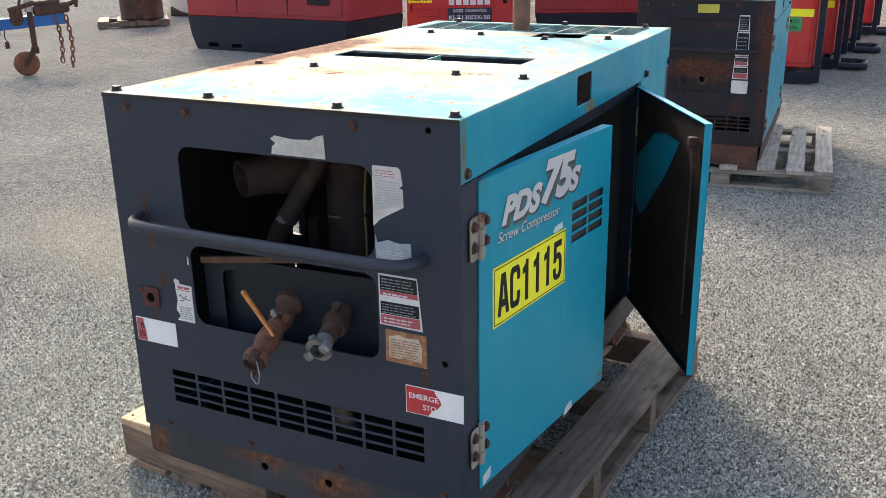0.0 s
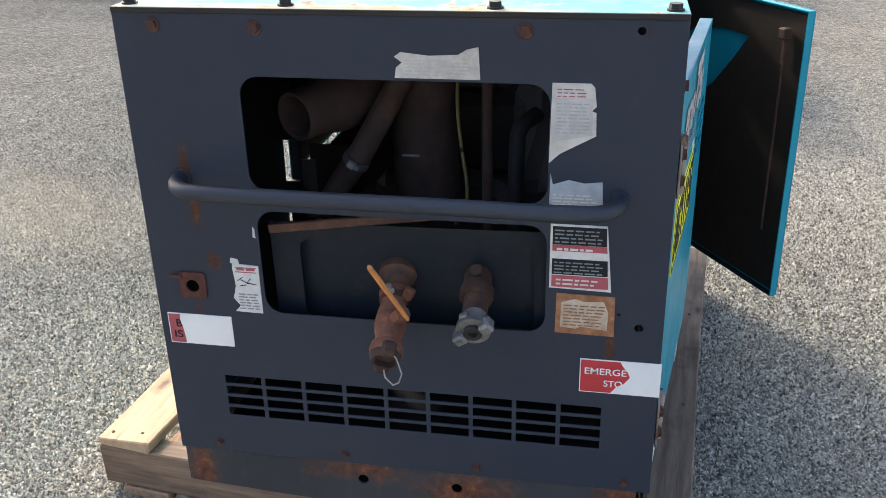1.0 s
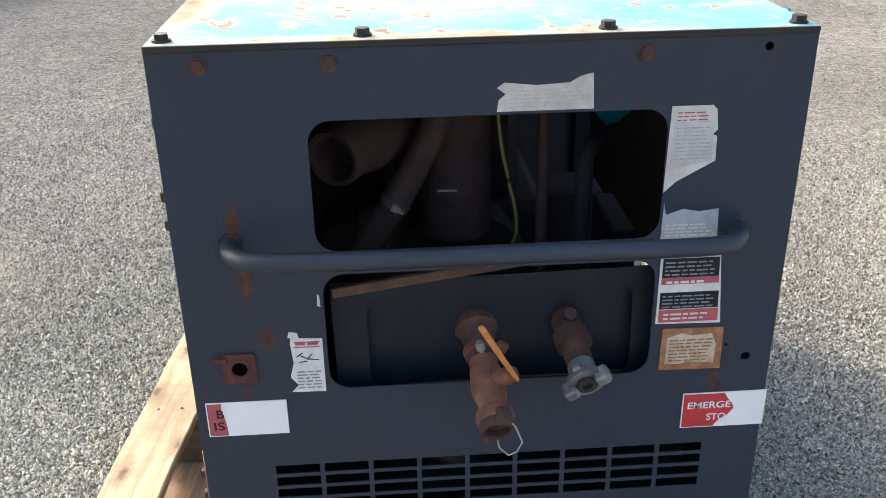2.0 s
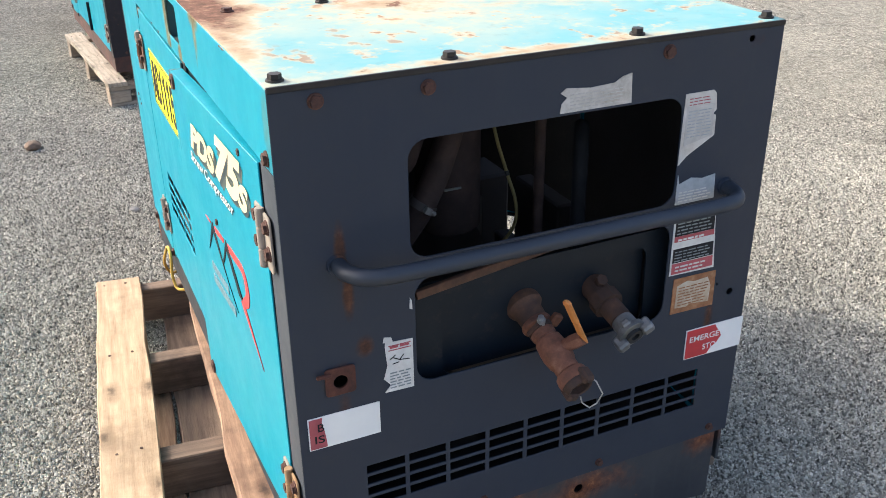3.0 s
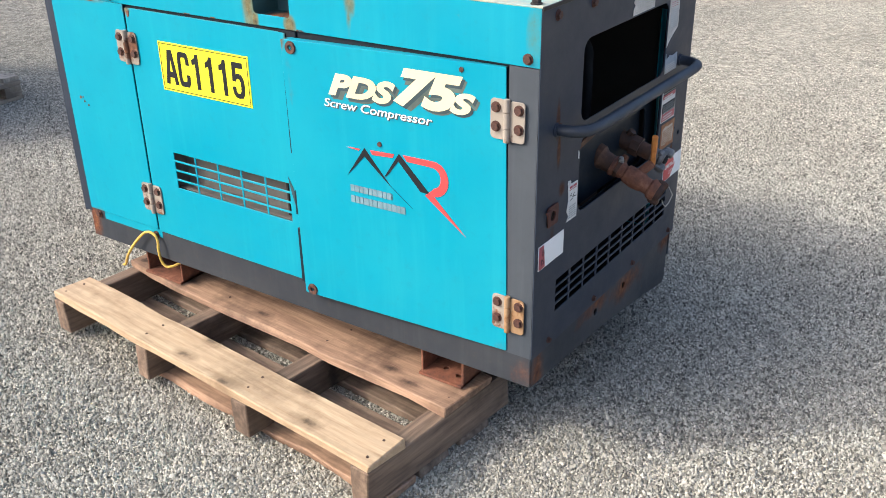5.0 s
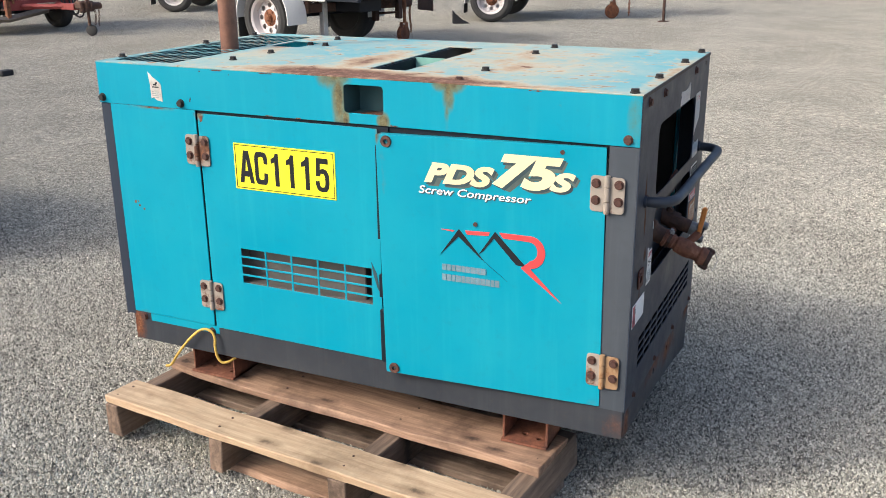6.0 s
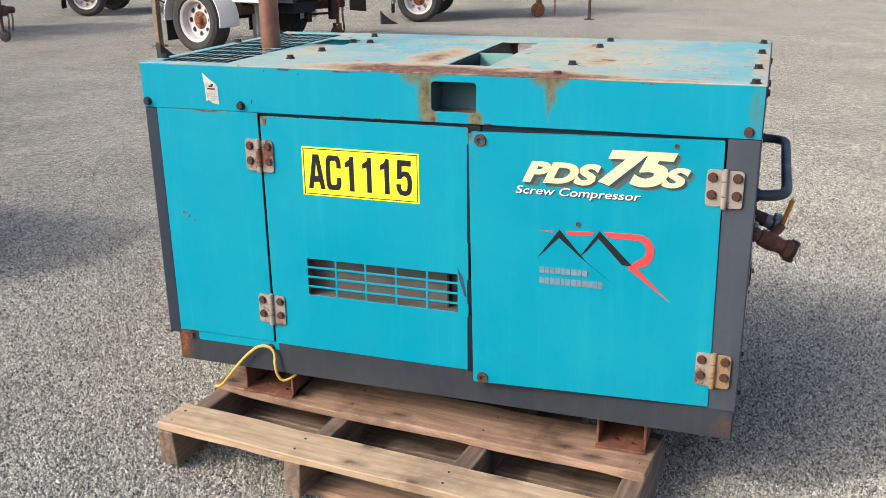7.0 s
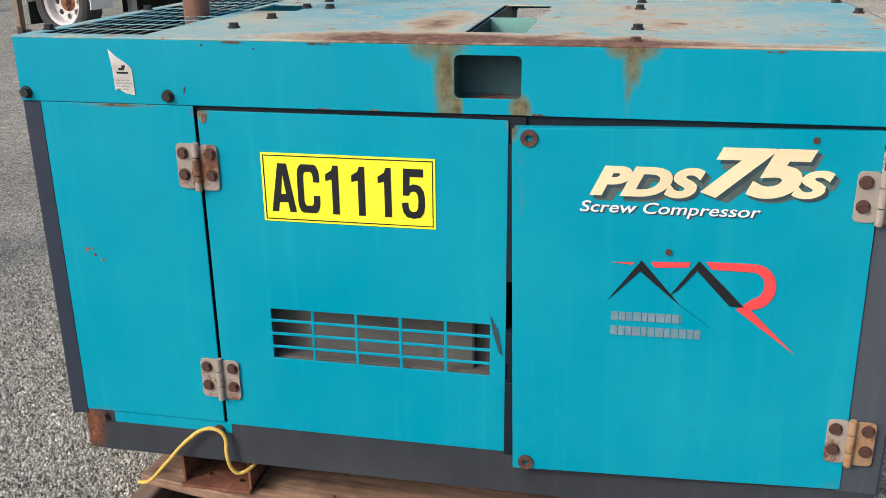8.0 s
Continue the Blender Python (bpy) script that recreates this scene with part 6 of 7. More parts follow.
# ---- wheels and trailers ----
def wheel(parent, x, y, z, r, width, out, mat=None):
    """A trailer wheel whose axle lies along x; out: the side of its dish, -1 or 1."""
    m = Matrix.Translation((x, y, z)) @ pose(0, 0, 0, 0, 90 * out, 0)
    w = width / 2
    prof = [(r * 0.63, -w * 0.75), (r * 0.70, -w * 0.98), (r * 0.84, -w * 1.04), (r * 0.95, -w * 0.86), (r * 0.99, -w * 0.55), (r * 0.995, -w * 0.50), (r * 0.98, -w * 0.46), (r, -w * 0.42), (r, -w * 0.04), (r * 0.982, 0), (r, w * 0.04),
            (r, w * 0.42), (r * 0.98, w * 0.46), (r * 0.995, w * 0.50), (r * 0.99, w * 0.55), (r * 0.95, w * 0.86), (r * 0.84, w * 1.04), (r * 0.70, w * 0.98), (r * 0.63, w * 0.75), (r * 0.60, 0.0), (r * 0.63, -w * 0.75)]
    tyre = part("wheel", lathe(prof, 36, m), mat_tyre, parent, "dusty black tyre on a steel rim")
    rim = [(r * 0.60, -w * 0.7), (r * 0.665, -w * 0.80), (r * 0.665, w * 0.80), (r * 0.64, w * 0.86), (r * 0.58, w * 0.70), (r * 0.55, w * 0.10), (r * 0.52, w * 0.02), (r * 0.50, w * 0.0), (r * 0.50, -w * 0.1), (r * 0.56, -w * 0.2), (r * 0.60, -w * 0.7)]
    part("rim", join(lathe(rim, 32, m), plate(disc(0, 0, r * 0.53, 30), [[(r * 0.40 * math.cos(a) + r * 0.085 * math.cos(b), r * 0.40 * math.sin(a) + r * 0.085 * math.sin(b)) for b in [k * math.pi / 4 for k in range(8)]] for a in [k * math.pi / 4 for k in range(8)]], 0.008, m @ Matrix.Translation((0, 0, w * 0.10)), 0.001)), mat or mat_rim, tyre)
    part("hub", join(moved(lathe([(0.0, 0.055), (r * 0.10, 0.050), (r * 0.13, 0.0), (r * 0.27, -0.004), (r * 0.27, -0.015), (0.0, -0.015)], 18), m @ Matrix.Translation((0, 0, w * 0.10 + 0.006))),
                     *[moved(rod((0, 0, 0), (0, 0, 0.016), 0.011, None, 6), m @ Matrix.Translation((r * 0.2 * math.cos(k * 1.2566), r * 0.2 * math.sin(k * 1.2566), w * 0.10))) for k in range(5)]), mat_rust, tyre, "rusted hub and wheel nuts")
    return tyre


link_mesh = tube([(0.011 * math.cos(a), 0, 0.02 * math.sin(a)) for a in [k * math.pi / 5 for k in range(11)]], 0.0042, False, 2)
finish(link_mesh, mat_rust, 40)
dark_link = link_mesh.copy()
finish(dark_link, mat_rust_dark, 40)


def chain(parent, x, y, z0, z1, sway=0.0, mesh=None):
    n = int((z1 - z0) / 0.033)
    for i in range(n):
        put("chain_link", mesh or link_mesh, Matrix.Translation((x + sway * math.sin(i * 0.6), y, z1 - i * 0.033)) @ pose(0, 0, 0, 0, 4 if i % 2 else -4, 90 * (i % 2)), parent)


def jockey(parent, x, y, top, r, mat, turn=0.0):
    """A jockey stand: an outer tube, an inner stem, a fork and a small wheel."""
    stem = part("jockey_stand", join(rod((x, y, r * 2.1), (x, y, top), 0.020), rod((x, y, top * 0.55), (x, y, top), 0.027), rod((x, y, top), (x + 0.10, y, top + 0.02), 0.008)), mat_galv if mat is mat_rust_dark else mat, parent, "jockey stand")
    q = Matrix.Translation((x, y, 0)) @ pose(0, 0, 0, 0, 0, turn)
    part("fork", moved(join(box(-0.040, -0.034, -0.02, 0.05, r * 0.7, r * 2.2, 0.002), box(0.034, 0.040, -0.02, 0.05, r * 0.7, r * 2.2, 0.002), box(-0.040, 0.040, -0.02, 0.05, r * 2.15, r * 2.25, 0.002)), q), mat, stem)
    part("jockey_wheel", lathe([(0.012, -0.03), (r * 0.55, -0.028), (r * 0.85, -0.032), (r * 0.97, -0.018), (r, 0.0), (r * 0.97, 0.018), (r * 0.85, 0.032), (r * 0.55, 0.028), (0.012, 0.03)], 22, q @ pose(0, 0.03, r + 0.001, 0, 90, 0)), mat, stem)


def trailer(label, origin, turn, paint, track=1.45, wheel_r=0.29, body=(1.2, 1.9, 0.55, 1.5), bar=1.3, jock=True, flaps=1, wheel_w=0.2, back=0.0):
    """A single-axle plant trailer: the axle along local x at its origin, the drawbar to local -y; flaps: the side of the mudflaps, or 0."""
    t = thing("trailer", origin, label, "trailer", "", turn)
    x0, y0, z0 = origin
    bw, bl, bz, bh = body
    yc = y0 + back
    rng = random.Random(int(abs(x0 * 10)))
    part("body", box(x0 - bw / 2, x0 + bw / 2, yc - bl * 0.5, yc + bl * 0.5, bz, bh, 0.02), paint, t)
    if paint is not mat_red_tow:
        part("body_rail", join(*[box(x0 + s * bw / 2 - 0.012, x0 + s * bw / 2 + 0.012, yc - bl * 0.505, yc + bl * 0.505, bz - 0.012, bz + 0.03, 0.004) for s in (-1, 1)]), mat_galv, t)
    yb = yc - bl * 0.55
    for s in (-1, 1):
        part("chassis_beam", box(x0 + s * 0.39 - 0.03, x0 + s * 0.39 + 0.03, yb, yc + bl * 0.55, bz - 0.12, bz - 0.013, 0.004), mat_black_paint, t)
        part("leaf_spring", join(*[box(x0 + s * 0.45 - 0.03, x0 + s * 0.45 + 0.03, y0 - w, y0 + w, wheel_r + 0.03 + k * 0.012, wheel_r + 0.041 + k * 0.012, 0.001) for k, w in enumerate((0.20, 0.30, 0.40))],
                                 box(x0 + s * 0.45 - 0.02, x0 + s * 0.45 + 0.02, y0 - 0.42, y0 - 0.36, wheel_r + 0.05, bz - 0.10, 0.003), box(x0 + s * 0.45 - 0.02, x0 + s * 0.45 + 0.02, y0 + 0.36, y0 + 0.42, wheel_r + 0.05, bz - 0.10, 0.003)), mat_rust_dark, t)
    for k in (-0.5, -0.15, 0.25, 0.5):
        part("cross_member", box(x0 - 0.358, x0 + 0.358, yc + bl * k - 0.03, yc + bl * k + 0.03, bz - 0.10, bz - 0.02, 0.003), mat_black_paint, t)
    part("axle", rod((x0 - track / 2, y0, wheel_r), (x0 + track / 2, y0, wheel_r), 0.03), mat_black_paint, t)
    if paint is not mat_red_tow:
        part("fuel_tank", box(x0 - 0.30, x0 + 0.28, yc - bl * 0.42, yc - bl * 0.16, bz - 0.30, bz - 0.125, 0.03), mat_black_paint, t)
        part("tool_box", box(x0 - 0.28, x0 + 0.10, yc + bl * 0.20, yc + bl * 0.42, bz - 0.26, bz - 0.125, 0.01), mat_black_ink, t)
    for k in range(4):
        xx = x0 + rng.uniform(-0.45, 0.45)
        ya, ye = yc - bl * rng.uniform(0.3, 0.5), yc + bl * rng.uniform(0.2, 0.5)
        part("brake_cable", tube([(xx, ya, bz - 0.13), (xx + 0.05, (ya * 2 + ye) / 3, bz - rng.uniform(0.2, 0.34)), (xx - 0.04, (ya + ye * 2) / 3, bz - rng.uniform(0.16, 0.30)), (xx, ye, bz - 0.12)], 0.008), mat_rubber, t)
    for s in (-1, 1):
        wheel(t, x0 + s * track / 2, y0, wheel_r, wheel_r, wheel_w, s)
        g = [(wheel_r * 1.18 * math.cos(radians(a)), wheel_r * 1.16 * math.sin(radians(a))) for a in range(-8, 189, 9)]
        g2 = [(u * 1.03, v * 1.03) for u, v in reversed(g)]
        part("mudguard", plate(g + g2, [], wheel_w + 0.06, Matrix.Translation((x0 + s * track / 2 + wheel_w / 2 + 0.03, y0, wheel_r)) @ facing(RIGHT, 0.0), 0.002), mat_guard if paint is mat_white_paint else mat_black_paint, t, "chipped white mudguard" if paint is mat_white_paint else "")
        if flaps:
            ya, ye = sorted((y0 + flaps * wheel_r * 1.23, y0 + flaps * (wheel_r * 1.23 + 0.008)))
            part("mudflap", box(x0 + s * track / 2 - 0.11, x0 + s * track / 2 + 0.11, ya, ye, 0.13, wheel_r + 0.06, 0.002), mat_rubber, t)
    part("drawbar", join(rod((x0 - 0.38, yb + 0.2, bz - 0.07), (x0, yb - bar, bz - 0.07), 0.035, None, 4), rod((x0 + 0.38, yb + 0.2, bz - 0.07), (x0, yb - bar, bz - 0.07), 0.035, None, 4), box(x0 - 0.05, x0 + 0.05, yb - bar - 0.18, yb - bar + 0.1, bz - 0.11, bz - 0.03, 0.006)), mat_red_tow if paint is mat_red_tow else mat_rust_dark, t)
    part("coupling", join(box(x0 - 0.045, x0 + 0.045, yb - bar - 0.34, yb - bar - 0.18, bz - 0.10, bz + 0.01, 0.02), rod((x0, yb - bar - 0.30, bz - 0.14), (x0, yb - bar - 0.30, bz - 0.09), 0.04), rod((x0, yb - bar - 0.22, bz), (x0 + 0.03, yb - bar - 0.05, bz + 0.12), 0.012)), mat_rust_dark, t)
    if jock:
        jockey(t, x0 + 0.12, yb - bar + 0.1, bz + 0.15, 0.115, mat_rust, 30)
        chain(t, x0 - 0.06, yb - bar - 0.14, 0.03, bz - 0.10, 0.008)
        chain(t, x0 + 0.06, yb - bar - 0.14, 0.03, bz - 0.10, 0.006)
    return t


def chock(origin, turn, size=0.20):
    bm = bmesh.new()
    h, w = size * 0.75, 0.11
    a = [bm.verts.new((x, -w / 2, z)) for x, z in ((0, 0), (size, 0), (size * 0.55, h * 0.30), (size * 0.18, h * 0.72), (0, h))]
    b = [bm.verts.new((v.co.x, w / 2, v.co.z)) for v in a]
    bm.faces.new(a)
    bm.faces.new(list(reversed(b)))
    for i in range(5):
        bm.faces.new((a[i], b[i], b[(i + 1) % 5], a[(i + 1) % 5]))
    bmesh.ops.recalc_face_normals(bm, faces=bm.faces)
    bmesh.ops.bevel(bm, geom=list(bm.edges), offset=0.006, segments=1, affect="EDGES")
    ob = lone("wheel_chock", bm, mat_rubber, "black rubber wheel chock standing on the gravel", "wheel chock", "", 30, "wheel chocks")
    ob.matrix_basis = pose(*yard(origin), 0, 0, turn)
    return ob


# white tower trailer with stabiliser legs
mat_guard = painted("chipped_white_paint", (0.62, 0.61, 0.58), (0.70, 0.68, 0.64), 0.45, 0.5, 0.09, 0.4, tones=((0.08, 0.04, 0.02), (0.22, 0.12, 0.06), (0.36, 0.25, 0.16)))
tower = trailer("white plant trailer with rust-centred wheels and stabiliser legs", (8.0, 6.11, 0.0), 166.6, mat_white_paint, 1.34, 0.365, (0.98, 2.1, 0.68, 1.7), 0.5, False, -1, 0.24)
turned = pose(0, 0, 0, 0, 0, -166.6)
for wx, wy, mat, low, foot in ((7.78, 7.16, mat_grey_wood, 0.0, 0.02), (7.66, 5.74, mat_galv, 0.10, 0.012), (8.75, 7.0, mat_rust_dark, 0.0, 0.012)):
    q = turned @ Vector((wx - 8.0, wy - 6.11, 0))
    px, py = 8.0 + q.x, 6.11 + q.y
    leg = part("stabiliser_leg", box(px - 0.035, px + 0.035, py - 0.035, py + 0.035, low, 1.05, 0.004), mat, tower, "square stabiliser leg")
    part("leg_sleeve", join(box(px - 0.045, px + 0.045, py - 0.045, py + 0.045, 0.66, 0.90, 0.004), box(px - 0.14, px + 0.14, py - 0.012, py + 0.012, 0.70, 0.74, 0.003), rod((px - 0.09, py, 0.80), (px + 0.09, py, 0.80), 0.008)), mat_galv, leg)
    part("foot_plate", box(px - 0.07, px + 0.07, py - 0.07, py + 0.07, low, low + foot, 0.003), mat, leg)
part("side_skirt", box(8.0 + 0.60, 8.0 + 0.615, 6.11 + 0.44, 6.11 + 0.84, 0.57, 0.672, 0.006), mat_guard, tower, "white side skirt")
rusty_bar = thing("drawbar", (8.62, 5.25, 0.0), "rusted trailer drawbar with jockey stands, winch and chains", "trailer", "", 62)
part("beam", join(box(8.57, 8.67, 5.20, 6.5, 0.42, 0.52, 0.006), box(8.55, 8.69, 5.05, 5.25, 0.42, 0.54, 0.02)), mat_rust_dark, rusty_bar)
part("winch", join(rod((8.50, 5.40, 0.60), (8.74, 5.40, 0.60), 0.07, None, 16), box(8.50, 8.515, 5.30, 5.50, 0.50, 0.70, 0.004), box(8.725, 8.74, 5.30, 5.50, 0.50, 0.70, 0.004), rod((8.46, 5.40, 0.60), (8.44, 5.30, 0.74), 0.010)), mat_rust_dark, rusty_bar)
part("bracket", join(box(8.42, 8.50, 5.30, 5.36, 0.30, 0.62, 0.004), box(8.72, 8.80, 5.44, 5.50, 0.26, 0.58, 0.004), rod((8.40, 5.35, 0.38), (8.86, 5.47, 0.34), 0.014)), mat_rust_dark, rusty_bar)
jockey(rusty_bar, 8.50, 5.22, 0.72, 0.11, mat_rust, 20)
chain(rusty_bar, 8.60, 5.06, 0.06, 0.42, 0.01)
chain(rusty_bar, 8.68, 5.08, 0.10, 0.42, 0.014)
chain(rusty_bar, 8.55, 5.10, 0.14, 0.44, 0.012)
part("guard_plate", box(8.46, 8.78, 4.80, 4.82, 0.36, 0.78, 0.004), mat_rust_dim, rusty_bar)
chock((6.72, 6.46, 0.0), -30, 0.24)

# white trailer behind, and one further back
trailer("white plant trailer with spoked wheels parked on the gravel", (12.35, 5.30, 0.0), 10, mat_white_paint, 1.42, 0.325, (1.1, 2.0, 0.64, 2.2), 0.75)
chock((11.15, 5.62, 0.0), -60, 0.26)
part_stand = thing("prop_stand", (12.50, 2.70, 0.0), "rusted prop stand on a small foot plate", "prop stand")
part("stem", join(rod((12.50, 2.70, 0.01), (12.50, 2.70, 0.5), 0.022), box(12.43, 12.57, 2.63, 2.77, 0.0, 0.012, 0.003)), mat_rust_dark, part_stand)
trailer("white plant trailer at the back of the yard", (12.2, 11.5, 0.0), 20, mat_white_paint, 1.42, 0.32, (1.1, 2.2, 0.64, 1.7), 0.9)
mat_mud = plain("muddy_grey_steel", (0.13, 0.11, 0.09), 0.9, 0, 0.5, 18, 0.001)
# red towed unit: a front beam with a pale plate, a jockey stand and chains at the drawbar's end
rx, ry = 7.93, 11.12
red_tow = trailer("red towed compressor with its drawbar down, chains hanging", (rx, ry, 0.0), -9, mat_red_tow, 1.28, 0.27, (1.0, 1.5, 0.45, 1.9), 0.72, False, 0, 0.17, 0.36)
beam = part("front_beam", box(rx - 0.50, rx + 0.52, ry - 0.54, ry - 0.47, 0.325, 0.455, 0.006), mat_red_tow, red_tow)
part("name_plate", box(rx - 0.04, rx + 0.31, ry - 0.545, ry - 0.539, 0.365, 0.405, 0.001), mat_browned_paper, beam, "pale faded plate")
part("beam_post", join(box(rx - 0.50, rx - 0.44, ry - 0.545, ry - 0.48, 0.20, 0.62, 0.006), rod((rx - 0.41, ry - 0.56, 0.62), (rx - 0.405, ry - 0.56, 0.42), 0.016, None, 10)), mat_rust, red_tow)
part("sloping_arm", join(rod((rx - 0.50, ry - 0.515, 0.215), (rx + 0.10, ry - 0.56, 0.315), 0.045, None, 4), rod((rx - 0.95, ry - 0.40, 0.26), (rx - 0.48, ry - 0.515, 0.215), 0.04, None, 4)), mat_mud, red_tow, "mud-grey sloping chassis arm")
for xa, top, low in ((0.36, 0.42, 0.24), (0.44, 0.46, 0.20), (0.30, 0.50, 0.30)):
    part("air_hose", tube([(rx + xa, ry - 0.56, top + 0.10), (rx + xa + 0.03, ry - 0.62, low + 0.04), (rx + xa + 0.02, ry - 0.80, low), (rx + xa - 0.10, ry - 1.05, top - 0.04)], 0.012), mat_rubber, red_tow)
part("jack_stand", join(rod((rx + 0.07, ry - 1.50, 0.14), (rx + 0.07, ry - 1.50, 0.80), 0.020), rod((rx + 0.07, ry - 1.50, 0.44), (rx + 0.07, ry - 1.50, 0.80), 0.028)), mat_rust_dark, red_tow)
part("jack_wheel", lathe([(0.01, -0.018), (0.060, -0.018), (0.075, -0.010), (0.075, 0.010), (0.060, 0.018), (0.01, 0.018)], 18, Matrix.Translation((rx + 0.09, ry - 1.50, 0.075)) @ pose(0, 0, 0, 0, 0, 28) @ pose(0, 0, 0, 0, 90, 0)), mat_tyre, red_tow)
part("jack_clamp", join(box(rx + 0.01, rx + 0.13, ry - 1.56, ry - 1.44, 0.32, 0.46, 0.012), rod((rx + 0.07, ry - 1.55, 0.40), (rx + 0.24, ry - 1.53, 0.39), 0.045, None, 12)), mat_rust_dark, red_tow)
for k, top in ((0.14, 0.36), (0.20, 0.38)):
    chain(red_tow, rx + k, ry - 1.54, 0.10, top, 0.012, dark_link)
# dark block with a strap
rubber_block = lone("rubber_block", join(box(4.44, 4.575, 7.48, 7.57, 0.0, 0.055, 0.008), tube([(4.45, 7.52, 0.012), (4.20, 7.60, 0.010), (4.05, 7.62, 0.008), (3.85, 7.74, 0.008)], 0.006)), mat_rubber, "black rubber block with a strap lying on the gravel", "rubber block")
rubber_block.matrix_basis = Matrix.Translation(Vector(yard((4.5, 7.52, 0.0))) - Vector((4.5, 7.52, 0.0)))

# blue drawbar with jockey wheel and chains
blue = thing("drawbar", (-6.57, 5.086, 0.0), "blue trailer drawbar on a rusty jockey wheel with hanging chains", "trailer", "", 50)


def at(x, y, z):
    return Vector((-6.57 + x, 5.086 + y, z))


beam = part("beam", moved(box(-0.85, 0.34, -0.05, 0.05, -0.05, 0.05, 0.006), Matrix.Translation(at(0.05, 0.05, 0.485)) @ pose(0, 0, 0, 0, -3, 6)), mat_blue, blue)
part("end_cap", moved(box(-0.012, 0.012, -0.075, 0.075, -0.075, 0.075, 0.004), Matrix.Translation(at(-0.20, 0.02, 0.465)) @ pose(0, 0, 0, 0, 0, 6)), mat_black_paint, beam)
stem = part("jockey_stand", join(rod(at(0.09, 0, 0.20), at(0.09, 0, 0.62), 0.026), rod(at(0.085, 0, 0.60), at(0.075, 0, 1.25), 0.034)), mat_rust_dark, blue, "jockey stand")
part("outer_tube", rod(at(0.084, 0, 0.58), at(0.074, 0, 1.26), 0.037), mat_galv, stem, "grey jockey tube")
part("fork", join(moved(box(-0.022, 0.022, -0.045, -0.036, -0.02, 0.17, 0.004), Matrix.Translation(at(0.0, 0, 0.11)) @ pose(0, 0, 0, 0, 32, 0)), moved(box(-0.022, 0.022, 0.036, 0.045, -0.02, 0.17, 0.004), Matrix.Translation(at(0.0, 0, 0.11)) @ pose(0, 0, 0, 0, 32, 0)), moved(box(-0.035, 0.035, -0.045, 0.045, -0.03, 0.03, 0.008), Matrix.Translation(at(0.09, 0, 0.235)))), mat_rust_dark, stem)
part("jockey_wheel", lathe([(0.012, -0.034), (0.055, -0.030), (0.095, -0.032), (0.112, -0.018), (0.115, 0.0), (0.112, 0.018), (0.095, 0.032), (0.055, 0.030), (0.012, 0.034)], 24, Matrix.Translation(at(0, 0, 0.1155)) @ pose(0, 0, 0, 90, 0, 0)), mat_rust_red, stem, "rusted iron jockey wheel")
part("clamp", join(moved(box(-0.085, 0.03, -0.07, 0.07, -0.08, 0.09, 0.035), Matrix.Translation(at(0.0, 0.01, 0.54))), rod(at(-0.09, -0.05, 0.60), at(0.14, -0.05, 0.66), 0.022), rod(at(-0.02, -0.09, 0.52), at(0.02, -0.13, 0.70), 0.012)), mat_rust_dark, blue, "rusted clamp")
part("coupling", join(moved(box(-0.16, 0.16, -0.06, 0.06, -0.035, 0.06, 0.02), Matrix.Translation(at(0.28, 0.05, 0.58)) @ pose(0, 0, 0, 0, -5, 0)), rod(at(0.14, 0.03, 0.64), at(0.36, 0.03, 0.66), 0.025), rod(at(0.36, 0.05, 0.60), at(0.52, 0.05, 0.66), 0.022), rod(at(0.50, 0.05, 0.64), at(0.40, 0.05, 0.86), 0.018), rod(at(0.50, 0.05, 0.60), at(0.52, 0.05, 0.72), 0.016)), mat_rust_dark, blue, "rusted hitch coupling")
part("safety_hook", join(tube([at(-0.14, 0, 0.44), at(-0.15, 0, 0.36), at(-0.13, 0, 0.31)], 0.005), rod(at(-0.14, 0, 0.26), at(-0.14, 0, 0.32), 0.02)), mat_rust_dark, blue)
big_link = tube([(0.017 * math.cos(a), 0, 0.032 * math.sin(a)) for a in [k * math.pi / 5 for k in range(11)]], 0.0075, False, 2)
finish(big_link, mat_rust, 40)
for cx, top, n in ((0.31, 0.50, 9), (0.40, 0.50, 10)):
    for i in range(n):
        put("chain_link", big_link, Matrix.Translation(at(cx + 0.02 * math.sin(i * 0.35), 0.03, top - i * 0.047)) @ pose(0, 0, 0, 0, 5 if i % 2 else -5, 20 + 90 * (i % 2)), blue)

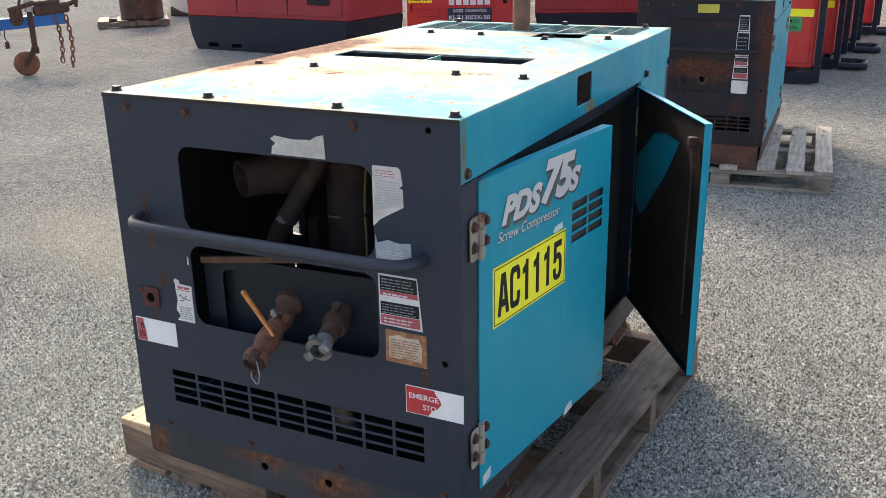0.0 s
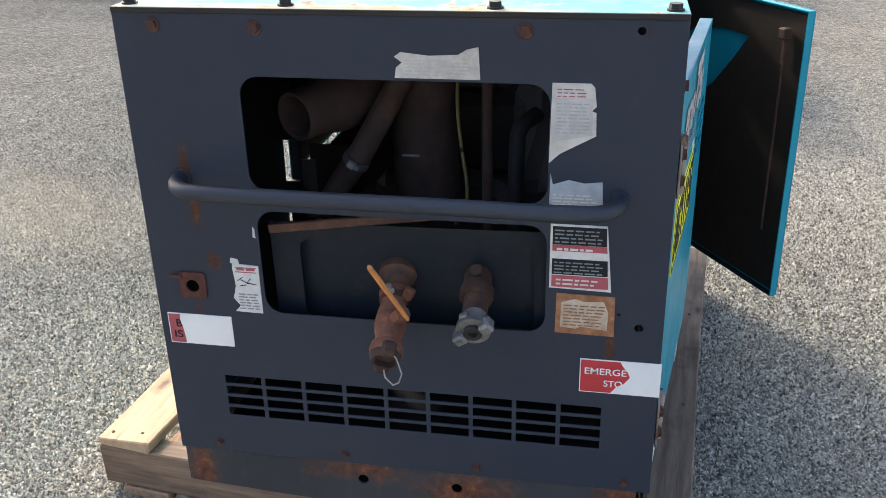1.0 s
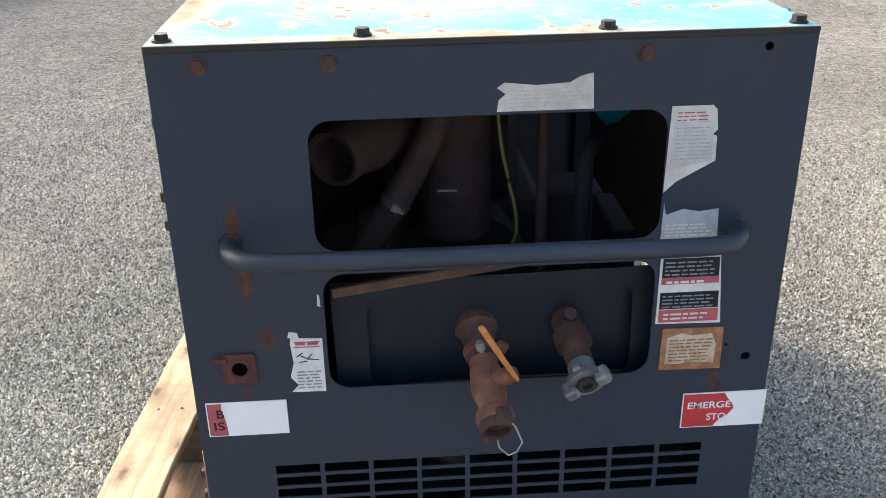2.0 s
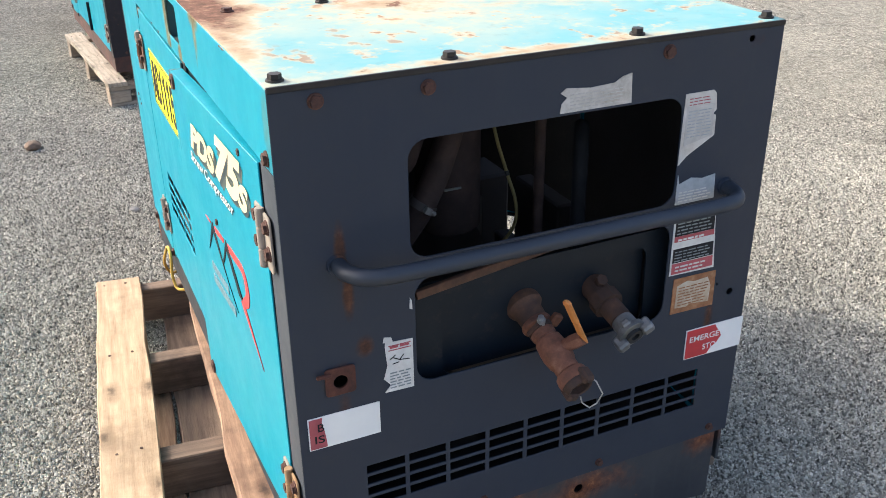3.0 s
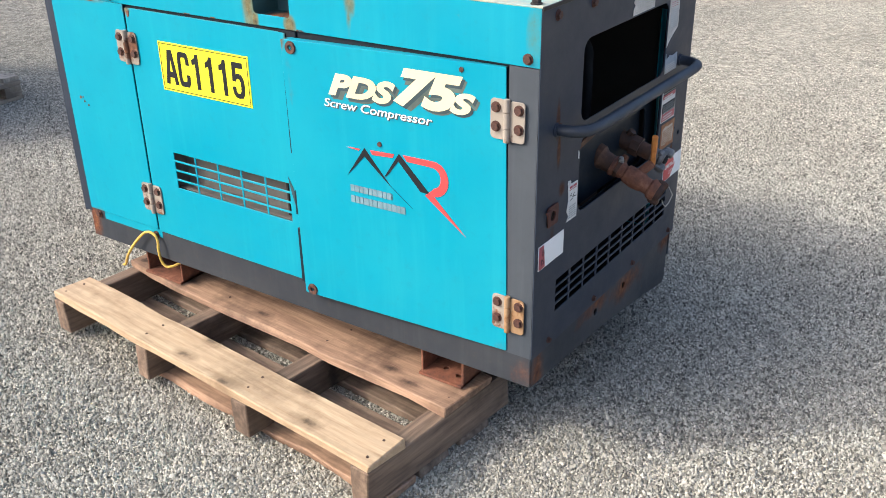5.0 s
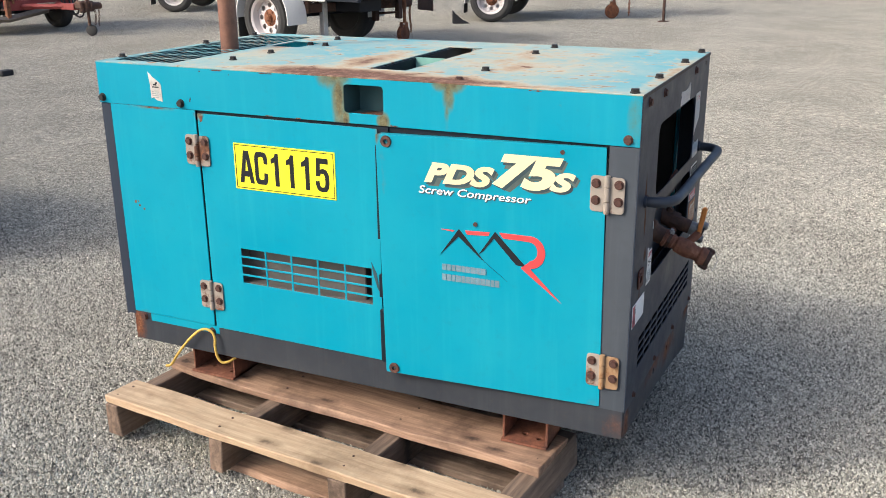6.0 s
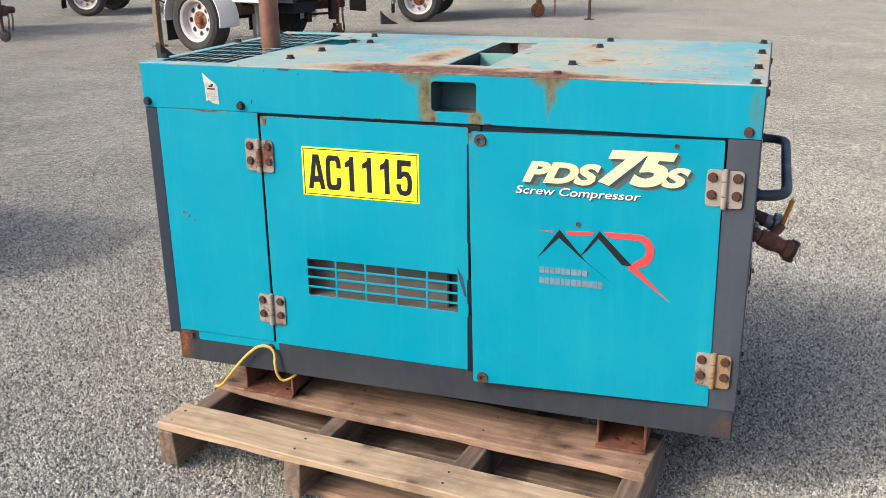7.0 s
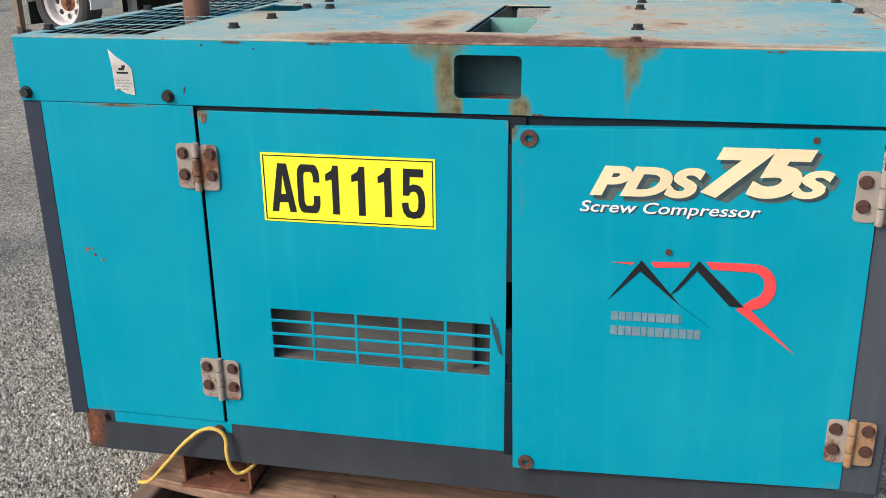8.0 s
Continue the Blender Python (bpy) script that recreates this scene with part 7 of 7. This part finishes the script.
# drum on a small pallet, and a pale tank behind it
pallet("pallet", (-9.20, 8.60, 0.0), 44, 0.75, 0.95, 0.10, [(0.0, 0.14, G), (0.25, 0.14, G), (0.5, 0.14, G), (0.78, 0.16, G)], [(0.0, 0.08, G), (0.66, 0.08, G)], [(0.0, 0.1, G), (0.8, 0.1, G)], "small weathered pallet under a drum")
lone("steel_drum", lathe([(0.0, 0.102), (0.285, 0.102), (0.30, 0.115), (0.29, 0.14), (0.29, 0.38), (0.302, 0.40), (0.29, 0.42), (0.29, 0.66), (0.302, 0.68), (0.29, 0.70), (0.29, 0.95), (0.30, 0.965), (0.28, 0.96), (0.0, 0.955)], 32, Matrix.Translation(yard((-9.00, 9.27, 0.0)))), mat_rust_dark, "dark rusted steel drum standing on a pallet", "drum")
tank = thing("water_tank", (-9.6, 11.1, 0.0), "pale plastic water tank lying on cradles", "tank")
part("shell", lathe([(0.0, -0.7), (0.30, -0.68), (0.45, -0.58), (0.46, 0.58), (0.30, 0.68), (0.0, 0.7)], 28, pose(-9.6, 11.1, 0.50, 90, 0, 40)), mat_white_paint, tank)
for k in (-0.35, 0.35):
    part("cradle", moved(box(-0.35, 0.35, -0.05, 0.05, 0.0, 0.14, 0.005), Matrix.Translation((-9.6 - k * 0.64, 11.1 + k * 0.77, 0.0)) @ pose(0, 0, 0, 0, 0, 40)), mat_grey_wood, tank)


# single stones on the yard
mat_brown_stone = plain("brown_stone", (0.15, 0.105, 0.075), 0.9, 0, 0.4, 60, 0.002)
mat_grey_stone = plain("grey_stone", (0.30, 0.28, 0.25), 0.9, 0, 0.3, 60, 0.002)
for sx, sy, sr, smat, what in ((-0.646, 2.926, 0.034, True, "brown stone lying on the gravel"), (-0.368, 2.107, 0.017, False, "pale grey stone lying on the gravel")):
    rng = random.Random(int(abs(sx) * 1000))
    bm = bmesh.new()
    bmesh.ops.create_icosphere(bm, subdivisions=2, radius=sr)
    for vert in bm.verts:
        vert.co *= rng.uniform(0.78, 1.12)
        vert.co.z *= 0.6
    ob = lone("stone", bm, mat_brown_stone if smat else mat_grey_stone, what, "stone", "", 25, "loose stones")
    ob.matrix_basis = pose(sx, sy, sr * 0.45, 0, 0, rng.uniform(0, 360))
